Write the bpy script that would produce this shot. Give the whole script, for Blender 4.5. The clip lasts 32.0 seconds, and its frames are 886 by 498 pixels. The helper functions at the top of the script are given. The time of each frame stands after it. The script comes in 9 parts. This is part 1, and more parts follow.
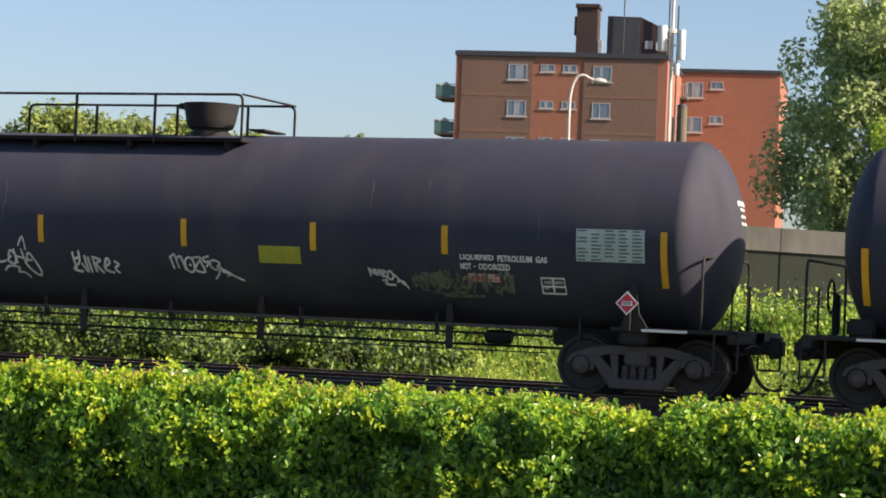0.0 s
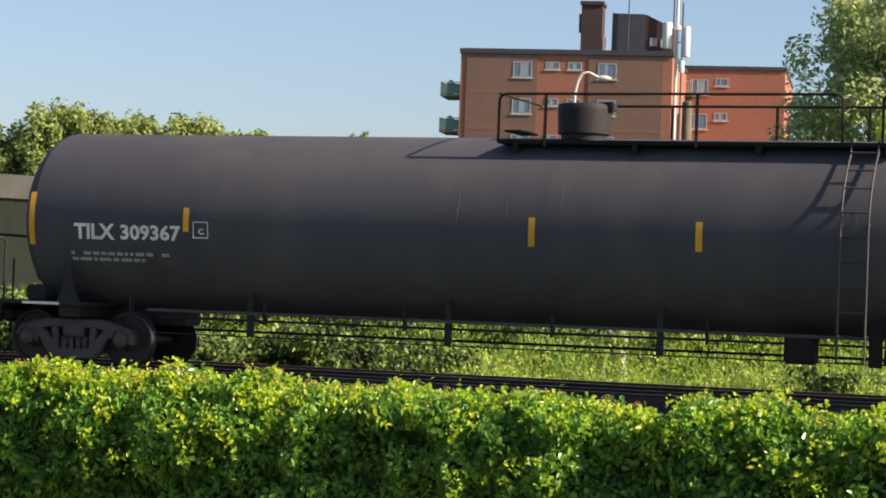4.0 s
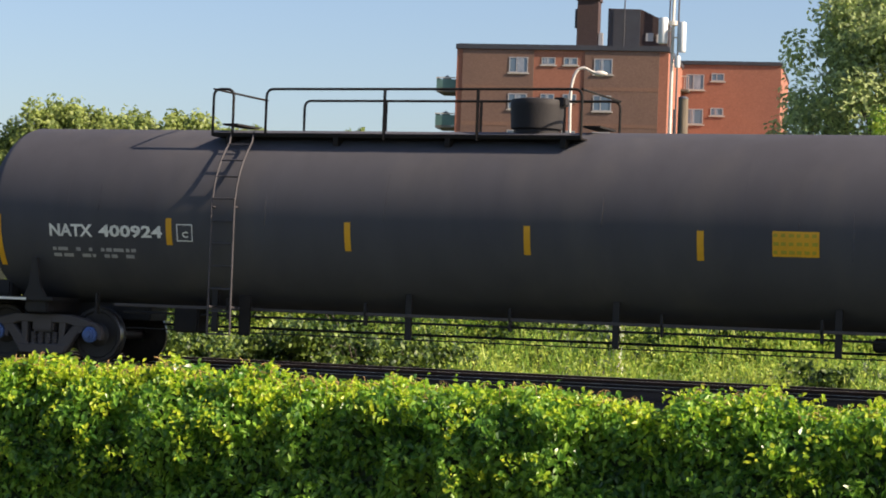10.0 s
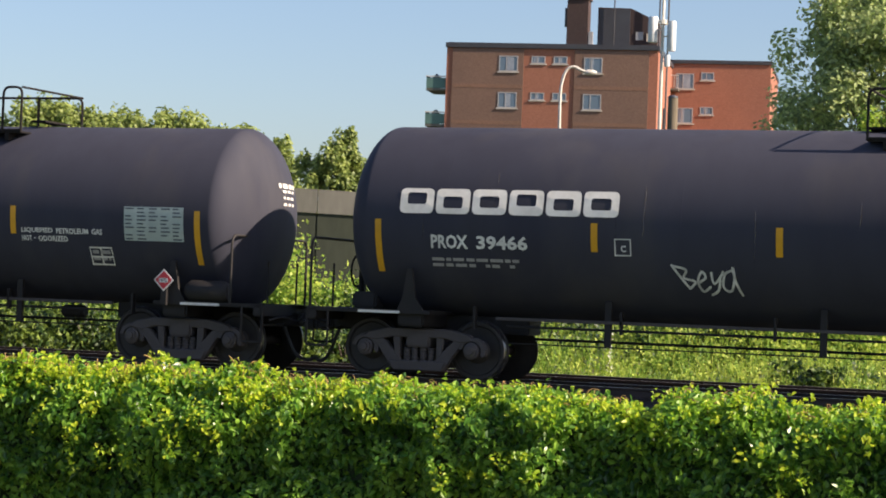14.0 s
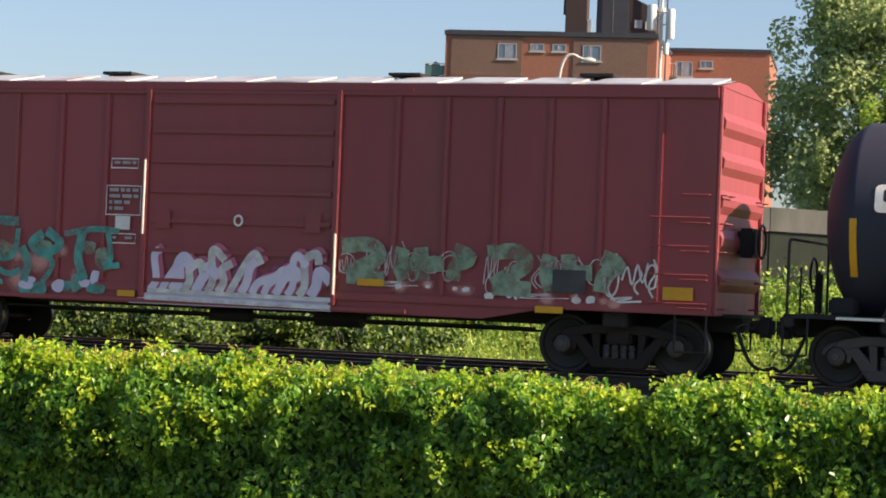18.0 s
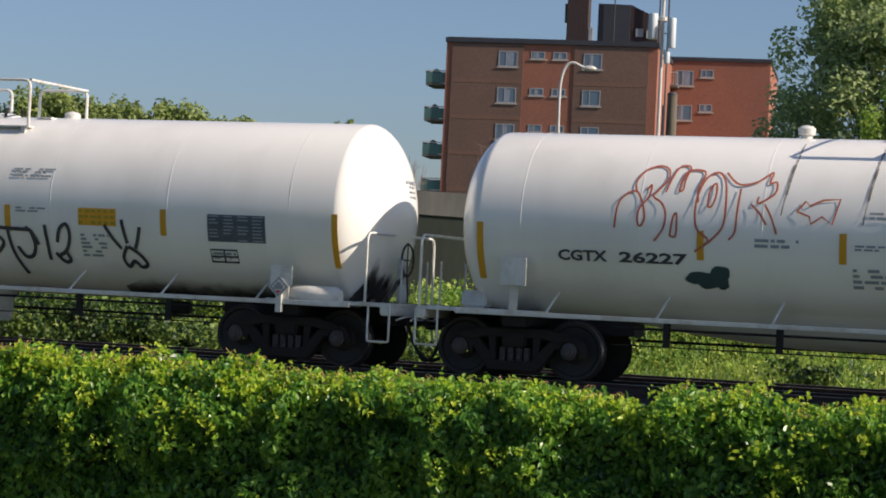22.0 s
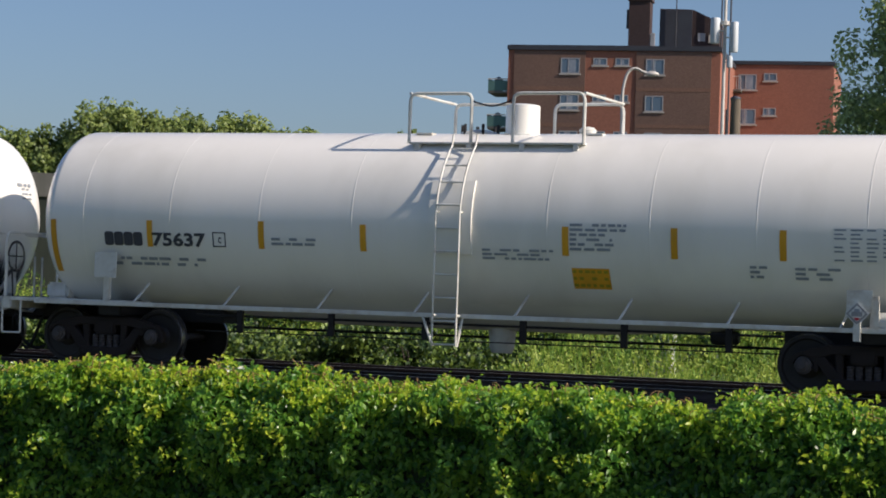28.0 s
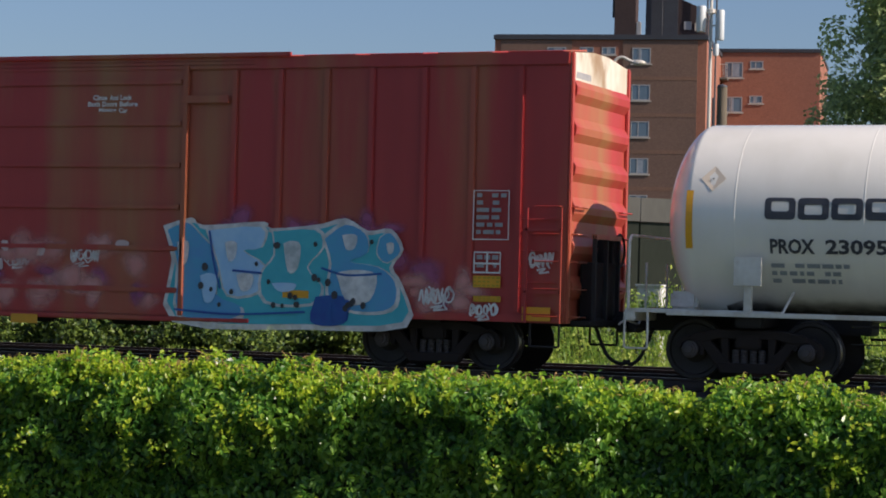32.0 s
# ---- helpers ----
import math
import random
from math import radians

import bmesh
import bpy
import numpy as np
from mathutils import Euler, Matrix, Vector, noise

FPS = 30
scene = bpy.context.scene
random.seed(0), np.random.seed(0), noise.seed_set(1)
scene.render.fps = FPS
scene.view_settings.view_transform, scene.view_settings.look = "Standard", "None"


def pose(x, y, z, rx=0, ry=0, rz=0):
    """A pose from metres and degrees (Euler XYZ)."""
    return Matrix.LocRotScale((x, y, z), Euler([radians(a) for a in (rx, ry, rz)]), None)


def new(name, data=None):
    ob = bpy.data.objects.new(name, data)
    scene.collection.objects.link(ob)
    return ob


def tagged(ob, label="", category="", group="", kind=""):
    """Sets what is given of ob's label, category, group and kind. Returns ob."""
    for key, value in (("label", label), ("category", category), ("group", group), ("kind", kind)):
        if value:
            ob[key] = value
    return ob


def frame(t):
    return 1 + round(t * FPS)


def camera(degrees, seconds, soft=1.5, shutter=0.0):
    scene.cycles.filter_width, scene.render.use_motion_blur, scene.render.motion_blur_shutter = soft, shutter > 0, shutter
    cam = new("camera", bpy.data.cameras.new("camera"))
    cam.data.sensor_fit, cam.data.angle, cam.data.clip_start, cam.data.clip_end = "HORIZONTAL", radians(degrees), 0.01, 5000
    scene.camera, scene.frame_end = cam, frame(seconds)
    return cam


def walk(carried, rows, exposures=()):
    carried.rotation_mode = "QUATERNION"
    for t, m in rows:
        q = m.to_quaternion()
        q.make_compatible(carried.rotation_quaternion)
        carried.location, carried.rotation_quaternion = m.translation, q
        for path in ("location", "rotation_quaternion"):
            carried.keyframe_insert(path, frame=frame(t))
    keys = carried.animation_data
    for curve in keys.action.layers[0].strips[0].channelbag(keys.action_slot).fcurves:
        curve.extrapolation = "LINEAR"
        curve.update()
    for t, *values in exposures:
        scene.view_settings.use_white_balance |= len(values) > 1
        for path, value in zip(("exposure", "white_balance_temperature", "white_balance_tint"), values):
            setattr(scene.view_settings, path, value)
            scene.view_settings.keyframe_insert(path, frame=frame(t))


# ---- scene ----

# ---------- camera ----------
cam = camera(22.02, 32.0, soft=1.85)
EYE = (0.0, -34.06, 1.21)
LOOKS = [
    (0, 21.313, 1.503, -2.443), (0.5, 21.250, 1.560, -2.307), (1, 21.380, 1.603, -2.287), (1.5, 21.511, 1.570, -2.289), (2, 21.248, 1.572, -2.354),
    (2.5, 21.204, 1.591, -2.458), (3, 21.332, 1.439, -2.361), (3.5, 21.483, 1.383, -2.227), (5.5, 21.189, 1.787, -2.186), (6, 21.093, 1.766, -2.225),
    (6.5, 21.374, 1.891, -2.343), (7, 21.284, 1.938, -2.421), (7.5, 21.141, 1.798, -2.326), (8, 21.152, 1.716, -2.297), (8.5, 21.355, 1.764, -2.170),
    (9, 21.198, 1.563, -2.255), (9.5, 21.304, 1.360, -2.301), (10, 21.367, 1.337, -2.115), (10.5, 21.304, 1.360, -2.301), (11, 21.251, 1.348, -2.181),
    (11.5, 21.206, 1.270, -2.147), (12, 21.064, 1.164, -2.144), (12.5, 21.154, 1.104, -2.108), (13, 21.063, 1.092, -2.250), (13.5, 21.165, 1.153, -2.176),
    (15.5, 20.768, 1.815, -2.181), (16, 21.068, 1.677, -2.228), (16.5, 21.161, 1.369, -2.045), (17, 21.267, 1.026, -2.219), (17.5, 21.134, 0.956, -2.327),
    (18, 21.056, 1.001, -2.334), (18.5, 21.127, 1.083, -2.336), (19, 21.335, 1.114, -2.387), (19.5, 21.298, 1.107, -2.597), (20, 21.129, 1.111, -2.603),
    (20.5, 21.023, 1.147, -2.628), (21, 21.135, 1.300, -2.654), (21.5, 21.021, 1.313, -2.667), (22, 21.033, 1.179, -2.789), (22.5, 20.908, 1.102, -2.731),
    (23, 21.086, 1.163, -2.663), (23.5, 21.388, 1.164, -2.544), (24, 21.351, 1.238, -2.450), (24.5, 21.262, 1.199, -2.440), (25, 21.752, 1.341, -2.383),
    (25.5, 22.276, 1.400, -2.281), (27.5, 22.535, 1.541, -2.012), (28, 22.684, 1.326, -1.952), (28.5, 22.709, 1.305, -1.875), (29, 22.721, 1.325, -1.832),
    (29.5, 22.503, 1.396, -1.802), (30, 22.477, 1.516, -1.697), (30.5, 22.487, 1.470, -1.605), (31, 22.301, 1.397, -1.531), (31.5, 22.261, 1.176, -1.488),
    (32, 22.389, 1.089, -1.493),
]
walk(cam, [(t, pose(*EYE, 90 + pitch, roll, yaw)) for t, yaw, pitch, roll in LOOKS],
     exposures=[(0, 1.03, 7000, 18), (18.5, 1.03, 7000, 18), (19.5, 1.03, 6850, 18), (20.3, 0.92, 6500, 18), (21, 0.44, 6380, 17), (22, 0.26, 6300, 17), (25, 0.21, 6220, 17), (28, 0.18, 6120, 17), (32, 0.24, 6250, 18)])

# ---------- light ----------
SUN_EL, SUN_AZ = 33.0, 0.0   # degrees above the horizon, degrees from the track's direction
world = bpy.data.worlds.new("sky")
scene.world = world
world.use_nodes = True
wn = world.node_tree.nodes
sky = wn.new("ShaderNodeTexSky")
sky.sky_type = "NISHITA"
sky.sun_disc = False
sky.sun_elevation = radians(SUN_EL)
sky.sun_rotation = radians(90 - SUN_AZ)
sky.air_density, sky.dust_density, sky.ozone_density = 1.0, 1.3, 4.4
world.node_tree.links.new(sky.outputs[0], wn["Background"].inputs[0])
wn["Background"].inputs[1].default_value = 0.081
sun = new("sun", bpy.data.lights.new("sun", "SUN"))
sun.data.energy, sun.data.angle, sun.data.color = 5.0, radians(0.6), (1.0, 0.875, 0.69)
sdir = Vector((math.cos(radians(SUN_EL)) * math.cos(radians(SUN_AZ)), math.cos(radians(SUN_EL)) * math.sin(radians(SUN_AZ)), math.sin(radians(SUN_EL))))
sun.rotation_euler = sdir.to_track_quat("Z", "Y").to_euler()
sun.location = (20, -20, 40)


# ---------- materials ----------
def mat(name, a, b=None, rough=0.6, metal=0.0, big=0.6, fine=12.0, bump=0.15, streak=1.0, dirt=None, spread=0.0, spec=0.5, island=False, glow=0.0):
    """Two colours mixed by a broad and a fine noise, with relief; streak under 1 draws the pattern out downwards."""
    m = bpy.data.materials.new(name)
    m.use_nodes = True
    nt = m.node_tree
    n, ln = nt.nodes, nt.links
    p = n["Principled BSDF"]
    b = b or tuple(v * 0.75 for v in a)
    co = n.new("ShaderNodeTexCoord")
    mp = n.new("ShaderNodeMapping")
    mp.inputs["Scale"].default_value = (1, 1, streak)
    ln.new(co.outputs["Object"], mp.inputs["Vector"])
    n1, n2 = n.new("ShaderNodeTexNoise"), n.new("ShaderNodeTexNoise")
    n1.inputs["Scale"].default_value, n1.inputs["Detail"].default_value = big, 5
    n2.inputs["Scale"].default_value, n2.inputs["Detail"].default_value = fine, 4
    for q in (n1, n2):
        ln.new(mp.outputs[0], q.inputs["Vector"])
    add = n.new("ShaderNodeMath")
    add.operation = "MULTIPLY_ADD"
    ln.new(n2.outputs[0], add.inputs[0])
    add.inputs[1].default_value = 0.45
    ln.new(n1.outputs[0], add.inputs[2])
    rm = n.new("ShaderNodeMapRange")
    rm.inputs["From Min"].default_value, rm.inputs["From Max"].default_value = 0.5, 0.95
    ln.new(add.outputs[0], rm.inputs["Value"])
    mix = n.new("ShaderNodeMix")
    mix.data_type = "RGBA"
    mix.inputs[6].default_value, mix.inputs[7].default_value = (*a, 1), (*b, 1)
    ln.new(rm.outputs[0], mix.inputs[0])
    out = mix.outputs[2]
    if spread:
        hs = n.new("ShaderNodeHueSaturation")
        rnd = n.new("ShaderNodeNewGeometry").outputs["Random Per Island"] if island else n.new("ShaderNodeObjectInfo").outputs["Random"]
        r2 = n.new("ShaderNodeMapRange")
        r2.inputs["To Min"].default_value, r2.inputs["To Max"].default_value = 1 - spread, 1 + spread
        ln.new(rnd, r2.inputs["Value"])
        ln.new(r2.outputs[0], hs.inputs["Value"])
        ln.new(out, hs.inputs["Color"])
        out = hs.outputs[0]
    if dirt:
        n3 = n.new("ShaderNodeTexNoise")
        n3.inputs["Scale"].default_value, n3.inputs["Detail"].default_value = dirt[1], 8
        ln.new(mp.outputs[0], n3.inputs["Vector"])
        r3 = n.new("ShaderNodeMapRange")
        r3.inputs["From Min"].default_value, r3.inputs["From Max"].default_value = dirt[3:] or (0.52, 0.75)
        r3.inputs["To Max"].default_value = dirt[2]
        ln.new(n3.outputs[0], r3.inputs["Value"])
        m3 = n.new("ShaderNodeMix")
        m3.data_type = "RGBA"
        m3.inputs[7].default_value = (*dirt[0], 1)
        ln.new(r3.outputs[0], m3.inputs[0])
        ln.new(out, m3.inputs[6])
        out = m3.outputs[2]
    ln.new(out, p.inputs["Base Color"])
    p.inputs["Metallic"].default_value = metal
    p.inputs["Specular IOR Level"].default_value = spec
    rr = n.new("ShaderNodeMapRange")
    rr.inputs["To Min"].default_value, rr.inputs["To Max"].default_value = rough * 0.85, min(1, rough * 1.15)
    ln.new(n2.outputs[0], rr.inputs["Value"])
    ln.new(rr.outputs[0], p.inputs["Roughness"])
    if bump:
        bp = n.new("ShaderNodeBump")
        bp.inputs["Strength"].default_value, bp.inputs["Distance"].default_value = bump, 0.02
        ln.new(n2.outputs[0], bp.inputs["Height"])
        ln.new(bp.outputs[0], p.inputs["Normal"])
    return m


def leaf_mat(name, dark, mid, light, thin=0.35, rough=0.5, patch=0.5):
    """Leaves: each one its own shade, drifting between broad patches, with light passing through."""
    m = bpy.data.materials.new(name)
    m.use_nodes = True
    n, ln = m.node_tree.nodes, m.node_tree.links
    p = n["Principled BSDF"]
    g = n.new("ShaderNodeNewGeometry")
    oi = n.new("ShaderNodeObjectInfo")
    co = n.new("ShaderNodeTexCoord")
    nz = n.new("ShaderNodeTexNoise")
    nz.inputs["Scale"].default_value, nz.inputs["Detail"].default_value = patch, 3
    ln.new(co.outputs["Generated" if patch > 3 else "Object"], nz.inputs["Vector"])
    s = n.new("ShaderNodeMath")
    s.operation = "ADD"
    ln.new(g.outputs["Random Per Island"], s.inputs[0])
    ln.new(oi.outputs["Random"], s.inputs[1])
    fr = n.new("ShaderNodeMath")
    fr.operation = "FRACT"
    ln.new(s.outputs[0], fr.inputs[0])
    ad = n.new("ShaderNodeMath")
    ad.operation = "MULTIPLY_ADD"
    ln.new(fr.outputs[0], ad.inputs[0])
    ad.inputs[1].default_value = 0.6
    ln.new(nz.outputs[0], ad.inputs[2])
    cr = n.new("ShaderNodeValToRGB")
    e = cr.color_ramp.elements
    e[0].position, e[0].color = 0.35, (*dark, 1)
    e[1].position, e[1].color = 1.15, (*light, 1)
    q = cr.color_ramp.elements.new(0.72)
    q.color = (*mid, 1)
    ln.new(ad.outputs[0], cr.inputs[0])
    ln.new(cr.outputs[0], p.inputs["Base Color"])
    p.inputs["Roughness"].default_value = rough
    p.inputs["Specular IOR Level"].default_value = 0.4
    tr = n.new("ShaderNodeBsdfTranslucent")
    hs = n.new("ShaderNodeHueSaturation")
    hs.inputs["Value"].default_value = 1.5
    ln.new(cr.outputs[0], hs.inputs["Color"])
    ln.new(hs.outputs[0], tr.inputs["Color"])
    mx = n.new("ShaderNodeMixShader")
    mx.inputs[0].default_value = thin
    ln.new(p.outputs[0], mx.inputs[1])
    ln.new(tr.outputs[0], mx.inputs[2])
    ln.new(mx.outputs[0], n["Material Output"].inputs["Surface"])
    return m


def glass_mat(name, tint, rough=0.05):
    m = bpy.data.materials.new(name)
    m.use_nodes = True
    p = m.node_tree.nodes["Principled BSDF"]
    p.inputs["Base Color"].default_value = (*tint, 1)
    p.inputs["Roughness"].default_value = rough
    p.inputs["Specular IOR Level"].default_value = 0.9
    return m


def brick_mat(name, a, b, mortar, rough=0.85):
    m = mat(name, a, b, rough=rough, big=0.25, fine=6, bump=0.1)
    n, ln = m.node_tree.nodes, m.node_tree.links
    p = n["Principled BSDF"]
    old = p.inputs["Base Color"].links[0].from_socket
    co = n.new("ShaderNodeTexCoord")
    sx, cx = n.new("ShaderNodeSeparateXYZ"), n.new("ShaderNodeCombineXYZ")
    ln.new(co.outputs["Object"], sx.inputs[0])
    ad = n.new("ShaderNodeMath")
    ln.new(sx.outputs[0], ad.inputs[0])
    ln.new(sx.outputs[1], ad.inputs[1])
    ln.new(ad.outputs[0], cx.inputs[0])
    ln.new(sx.outputs[2], cx.inputs[1])
    br = n.new("ShaderNodeTexBrick")
    br.inputs["Scale"].default_value = 4.6
    br.inputs["Mortar Size"].default_value = 0.02
    br.inputs["Color1"].default_value, br.inputs["Color2"].default_value, br.inputs["Mortar"].default_value = (1, 1, 1, 1), (0.72, 0.72, 0.72, 1), (*mortar, 1)
    ln.new(cx.outputs[0], br.inputs["Vector"])
    mu = n.new("ShaderNodeMix")
    mu.data_type, mu.blend_type = "RGBA", "MULTIPLY"
    mu.inputs[0].default_value = 0.8
    ln.new(old, mu.inputs[6])
    ln.new(br.outputs[0], mu.inputs[7])
    ln.new(mu.outputs[2], p.inputs["Base Color"])
    return m


RUSTY = (0.11, 0.06, 0.035)
M = dict(
    black=mat("black_tank_paint", (0.046, 0.049, 0.069), (0.036, 0.038, 0.055), rough=0.66, big=0.35, fine=3, bump=0.02, streak=0.25, dirt=((0.085, 0.08, 0.08), 0.9, 0.4), spec=0.14),
    black_dusty=mat("dusty_black_tank_paint", (0.073, 0.074, 0.085), (0.057, 0.058, 0.068), rough=0.66, big=0.35, fine=3, bump=0.02, streak=0.25, dirt=((0.11, 0.104, 0.1), 0.9, 0.4), spec=0.14),
    iron=mat("black_iron", (0.018, 0.018, 0.02), (0.03, 0.028, 0.028), rough=0.65, big=2, fine=20, bump=0.15, spec=0.22),
    worn_black=mat("worn_black_paint", (0.035, 0.034, 0.04), (0.065, 0.062, 0.068), rough=0.6, big=3, fine=25, bump=0.05, spec=0.25),
    rail_black=mat("black_handrail_paint", (0.01, 0.01, 0.012), (0.02, 0.017, 0.014), rough=0.8, big=3, fine=25, bump=0.05, spec=0.2),
    bogie=mat("grimy_bogie_steel", (0.048, 0.043, 0.045), (0.072, 0.063, 0.063), rough=0.75, big=2, fine=18, bump=0.3),
    bogie_brown=mat("rusty_bogie_steel", (0.017, 0.014, 0.014), (0.03, 0.023, 0.022), rough=0.8, big=2, fine=18, bump=0.3, spec=0.25),
    wheel=mat("wheel_steel", (0.02, 0.018, 0.018), (0.036, 0.031, 0.03), rough=0.6, metal=0.3, big=3, fine=20, bump=0.2),
    tread=mat("worn_tread_steel", (0.25, 0.24, 0.23), (0.14, 0.13, 0.125), rough=0.3, metal=0.9, big=4, fine=30, bump=0.05),
    blue=mat("blue_bearing_paint", (0.06, 0.14, 0.4), (0.04, 0.08, 0.2), rough=0.5, big=4, fine=20),
    white=mat("white_tank_paint", (0.875, 0.86, 0.8), (0.825, 0.81, 0.745), rough=0.17, big=0.4, fine=3, bump=0.04, streak=0.25, dirt=((0.5, 0.49, 0.42), 0.8, 0.28), spec=0.5),
    white_part=mat("white_fitting_paint", (0.7, 0.71, 0.67), (0.55, 0.54, 0.48), rough=0.5, big=2, fine=12, bump=0.1, dirt=((0.3, 0.2, 0.12), 3, 0.5)),
    soot=mat("thin_greasy_soot", (0.1, 0.085, 0.075), (0.18, 0.155, 0.135), rough=0.8, big=1.5, fine=10, bump=0.05),
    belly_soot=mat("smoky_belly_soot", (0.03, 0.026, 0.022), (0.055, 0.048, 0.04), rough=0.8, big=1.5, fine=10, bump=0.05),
    spray_dim2=mat("worn_grey_spray_paint", (0.4, 0.41, 0.4), (0.28, 0.29, 0.29), rough=0.6, big=2.5, fine=9, bump=0.0),
    pale_dust=mat("pale_dried_dust", (0.16, 0.15, 0.15), (0.12, 0.115, 0.115), rough=0.9, big=1.5, fine=10, bump=0.0),
    grime=mat("oily_grime", (0.04, 0.035, 0.03), (0.08, 0.07, 0.06), rough=0.8, big=1.5, fine=10, bump=0.1),
    maroon=mat("faded_maroon_paint", (0.3, 0.056, 0.062), (0.24, 0.047, 0.054), rough=0.5, big=0.35, fine=3, bump=0.06, streak=0.2, dirt=((0.19, 0.07, 0.055), 0.9, 0.5)),
    red=mat("weathered_red_paint", (0.42, 0.042, 0.038), (0.33, 0.032, 0.032), rough=0.45, big=0.5, fine=3, bump=0.06, streak=0.12, dirt=((0.32, 0.19, 0.07), 0.9, 0.72, 0.47, 0.7)),
    band=mat("rust_streaked_white_band", (0.7, 0.68, 0.6), (0.5, 0.44, 0.34), rough=0.6, big=1.2, fine=8, bump=0.05, streak=0.5, dirt=((0.24, 0.13, 0.05), 1.6, 0.8, 0.5, 0.65)),
    roofw=mat("galvanised_roof_sheet", (0.6, 0.6, 0.6), (0.45, 0.45, 0.46), rough=0.4, metal=0.3, big=1, fine=8, bump=0.05, dirt=(RUSTY, 1.5, 0.5)),
    yellow=mat("yellow_reflective_tape", (0.72, 0.36, 0.015), (0.6, 0.3, 0.015), rough=0.45, big=3, fine=15, bump=0.0, spread=0.12),
    yellow_dull=mat("dull_yellow_sticker", (0.42, 0.33, 0.02), (0.3, 0.26, 0.02), rough=0.6, big=3, fine=15, bump=0.0),
    yellow_green=mat("faded_yellow_sticker", (0.36, 0.38, 0.04), (0.28, 0.3, 0.04), rough=0.6, big=3, fine=15, bump=0.0),
    stencil=mat("white_stencil_paint", (0.78, 0.78, 0.74), (0.6, 0.6, 0.57), rough=0.55, big=3, fine=14, bump=0.0),
    stencil_dim=mat("worn_stencil_paint", (0.36, 0.36, 0.36), (0.25, 0.25, 0.26), rough=0.6, big=3, fine=14, bump=0.0),
    stencil_black=mat("dark_stencil_paint", (0.03, 0.035, 0.05), (0.06, 0.065, 0.08), rough=0.55, big=3, fine=14, bump=0.0),
    stencil_grey=mat("grey_stencil_paint", (0.22, 0.25, 0.28), (0.3, 0.33, 0.36), rough=0.55, big=3, fine=14, bump=0.0),
    panel_green=mat("pale_green_data_plate", (0.42, 0.5, 0.47), (0.33, 0.4, 0.38), rough=0.5, big=3, fine=14, bump=0.0),
    panel_dark=mat("slate_data_plate", (0.05, 0.07, 0.09), (0.1, 0.12, 0.14), rough=0.5, big=3, fine=14, bump=0.0),
    pink=mat("faded_pink_sticker", (0.6, 0.47, 0.45), (0.5, 0.4, 0.4), rough=0.6, big=3, fine=14, bump=0.0),
    placard_red=mat("red_placard", (0.6, 0.035, 0.05), (0.5, 0.03, 0.04), rough=0.4, big=3, fine=14, bump=0.0),
    beige=mat("beige_patch", (0.66, 0.58, 0.48), (0.6, 0.52, 0.42), rough=0.6, big=3, fine=14, bump=0.0),
    spray_white=mat("white_spray_paint", (0.8, 0.82, 0.8), (0.58, 0.6, 0.6), rough=0.6, big=2.5, fine=9, bump=0.0),
    spray_dim=mat("faded_green_spray_paint", (0.2, 0.22, 0.15), (0.1, 0.12, 0.09), rough=0.6, big=2.5, fine=9, bump=0.0),
    spray_black=mat("black_spray_paint", (0.03, 0.032, 0.035), (0.06, 0.06, 0.065), rough=0.6, big=2.5, fine=9, bump=0.0),
    spray_red=mat("red_spray_paint", (0.42, 0.09, 0.05), (0.45, 0.16, 0.1), rough=0.6, big=2.5, fine=9, bump=0.0),
    spray_teal=mat("teal_spray_paint", (0.06, 0.42, 0.36), (0.08, 0.3, 0.28), rough=0.6, big=2.5, fine=9, bump=0.0),
    spray_green=mat("sage_spray_paint", (0.2, 0.3, 0.2), (0.25, 0.34, 0.26), rough=0.6, big=1.5, fine=6, bump=0.0),
    spray_lilac=mat("lilac_spray_paint", (0.55, 0.5, 0.68), (0.68, 0.64, 0.74), rough=0.6, big=1.5, fine=6, bump=0.0),
    spray_pink=mat("pink_spray_paint", (0.5, 0.12, 0.2), (0.42, 0.12, 0.18), rough=0.6, big=1.5, fine=6, bump=0.0),
    spray_haze=mat("mauve_spray_mist", (0.4, 0.12, 0.27), (0.3, 0.08, 0.16), rough=0.6, big=2.5, fine=6, bump=0.0),
    spray_wash=mat("faded_red_wash", (0.62, 0.24, 0.22), (0.66, 0.36, 0.33), rough=0.6, big=2.5, fine=6, bump=0.0),
    spray_sky=mat("light_blue_spray_paint", (0.3, 0.55, 0.82), (0.42, 0.66, 0.86), rough=0.6, big=1.5, fine=6, bump=0.0),
    spray_cyan=mat("cyan_spray_paint", (0.05, 0.4, 0.5), (0.07, 0.48, 0.56), rough=0.6, big=1.5, fine=6, bump=0.0),
    spray_navy=mat("deep_blue_spray_paint", (0.02, 0.06, 0.3), (0.02, 0.12, 0.36), rough=0.6, big=1.5, fine=6, bump=0.0),
    spray_blue_mid=mat("mid_blue_spray_paint", (0.1, 0.32, 0.6), (0.08, 0.38, 0.58), rough=0.6, big=1.5, fine=6, bump=0.0),
    spray_teal_dark=mat("dark_teal_spray_paint", (0.02, 0.05, 0.06), (0.03, 0.075, 0.085), rough=0.6, big=2.5, fine=9, bump=0.0),
    spray_blue=mat("blue_spray_paint", (0.1, 0.24, 0.42), (0.2, 0.34, 0.5), rough=0.6, big=1.5, fine=6, bump=0.0),
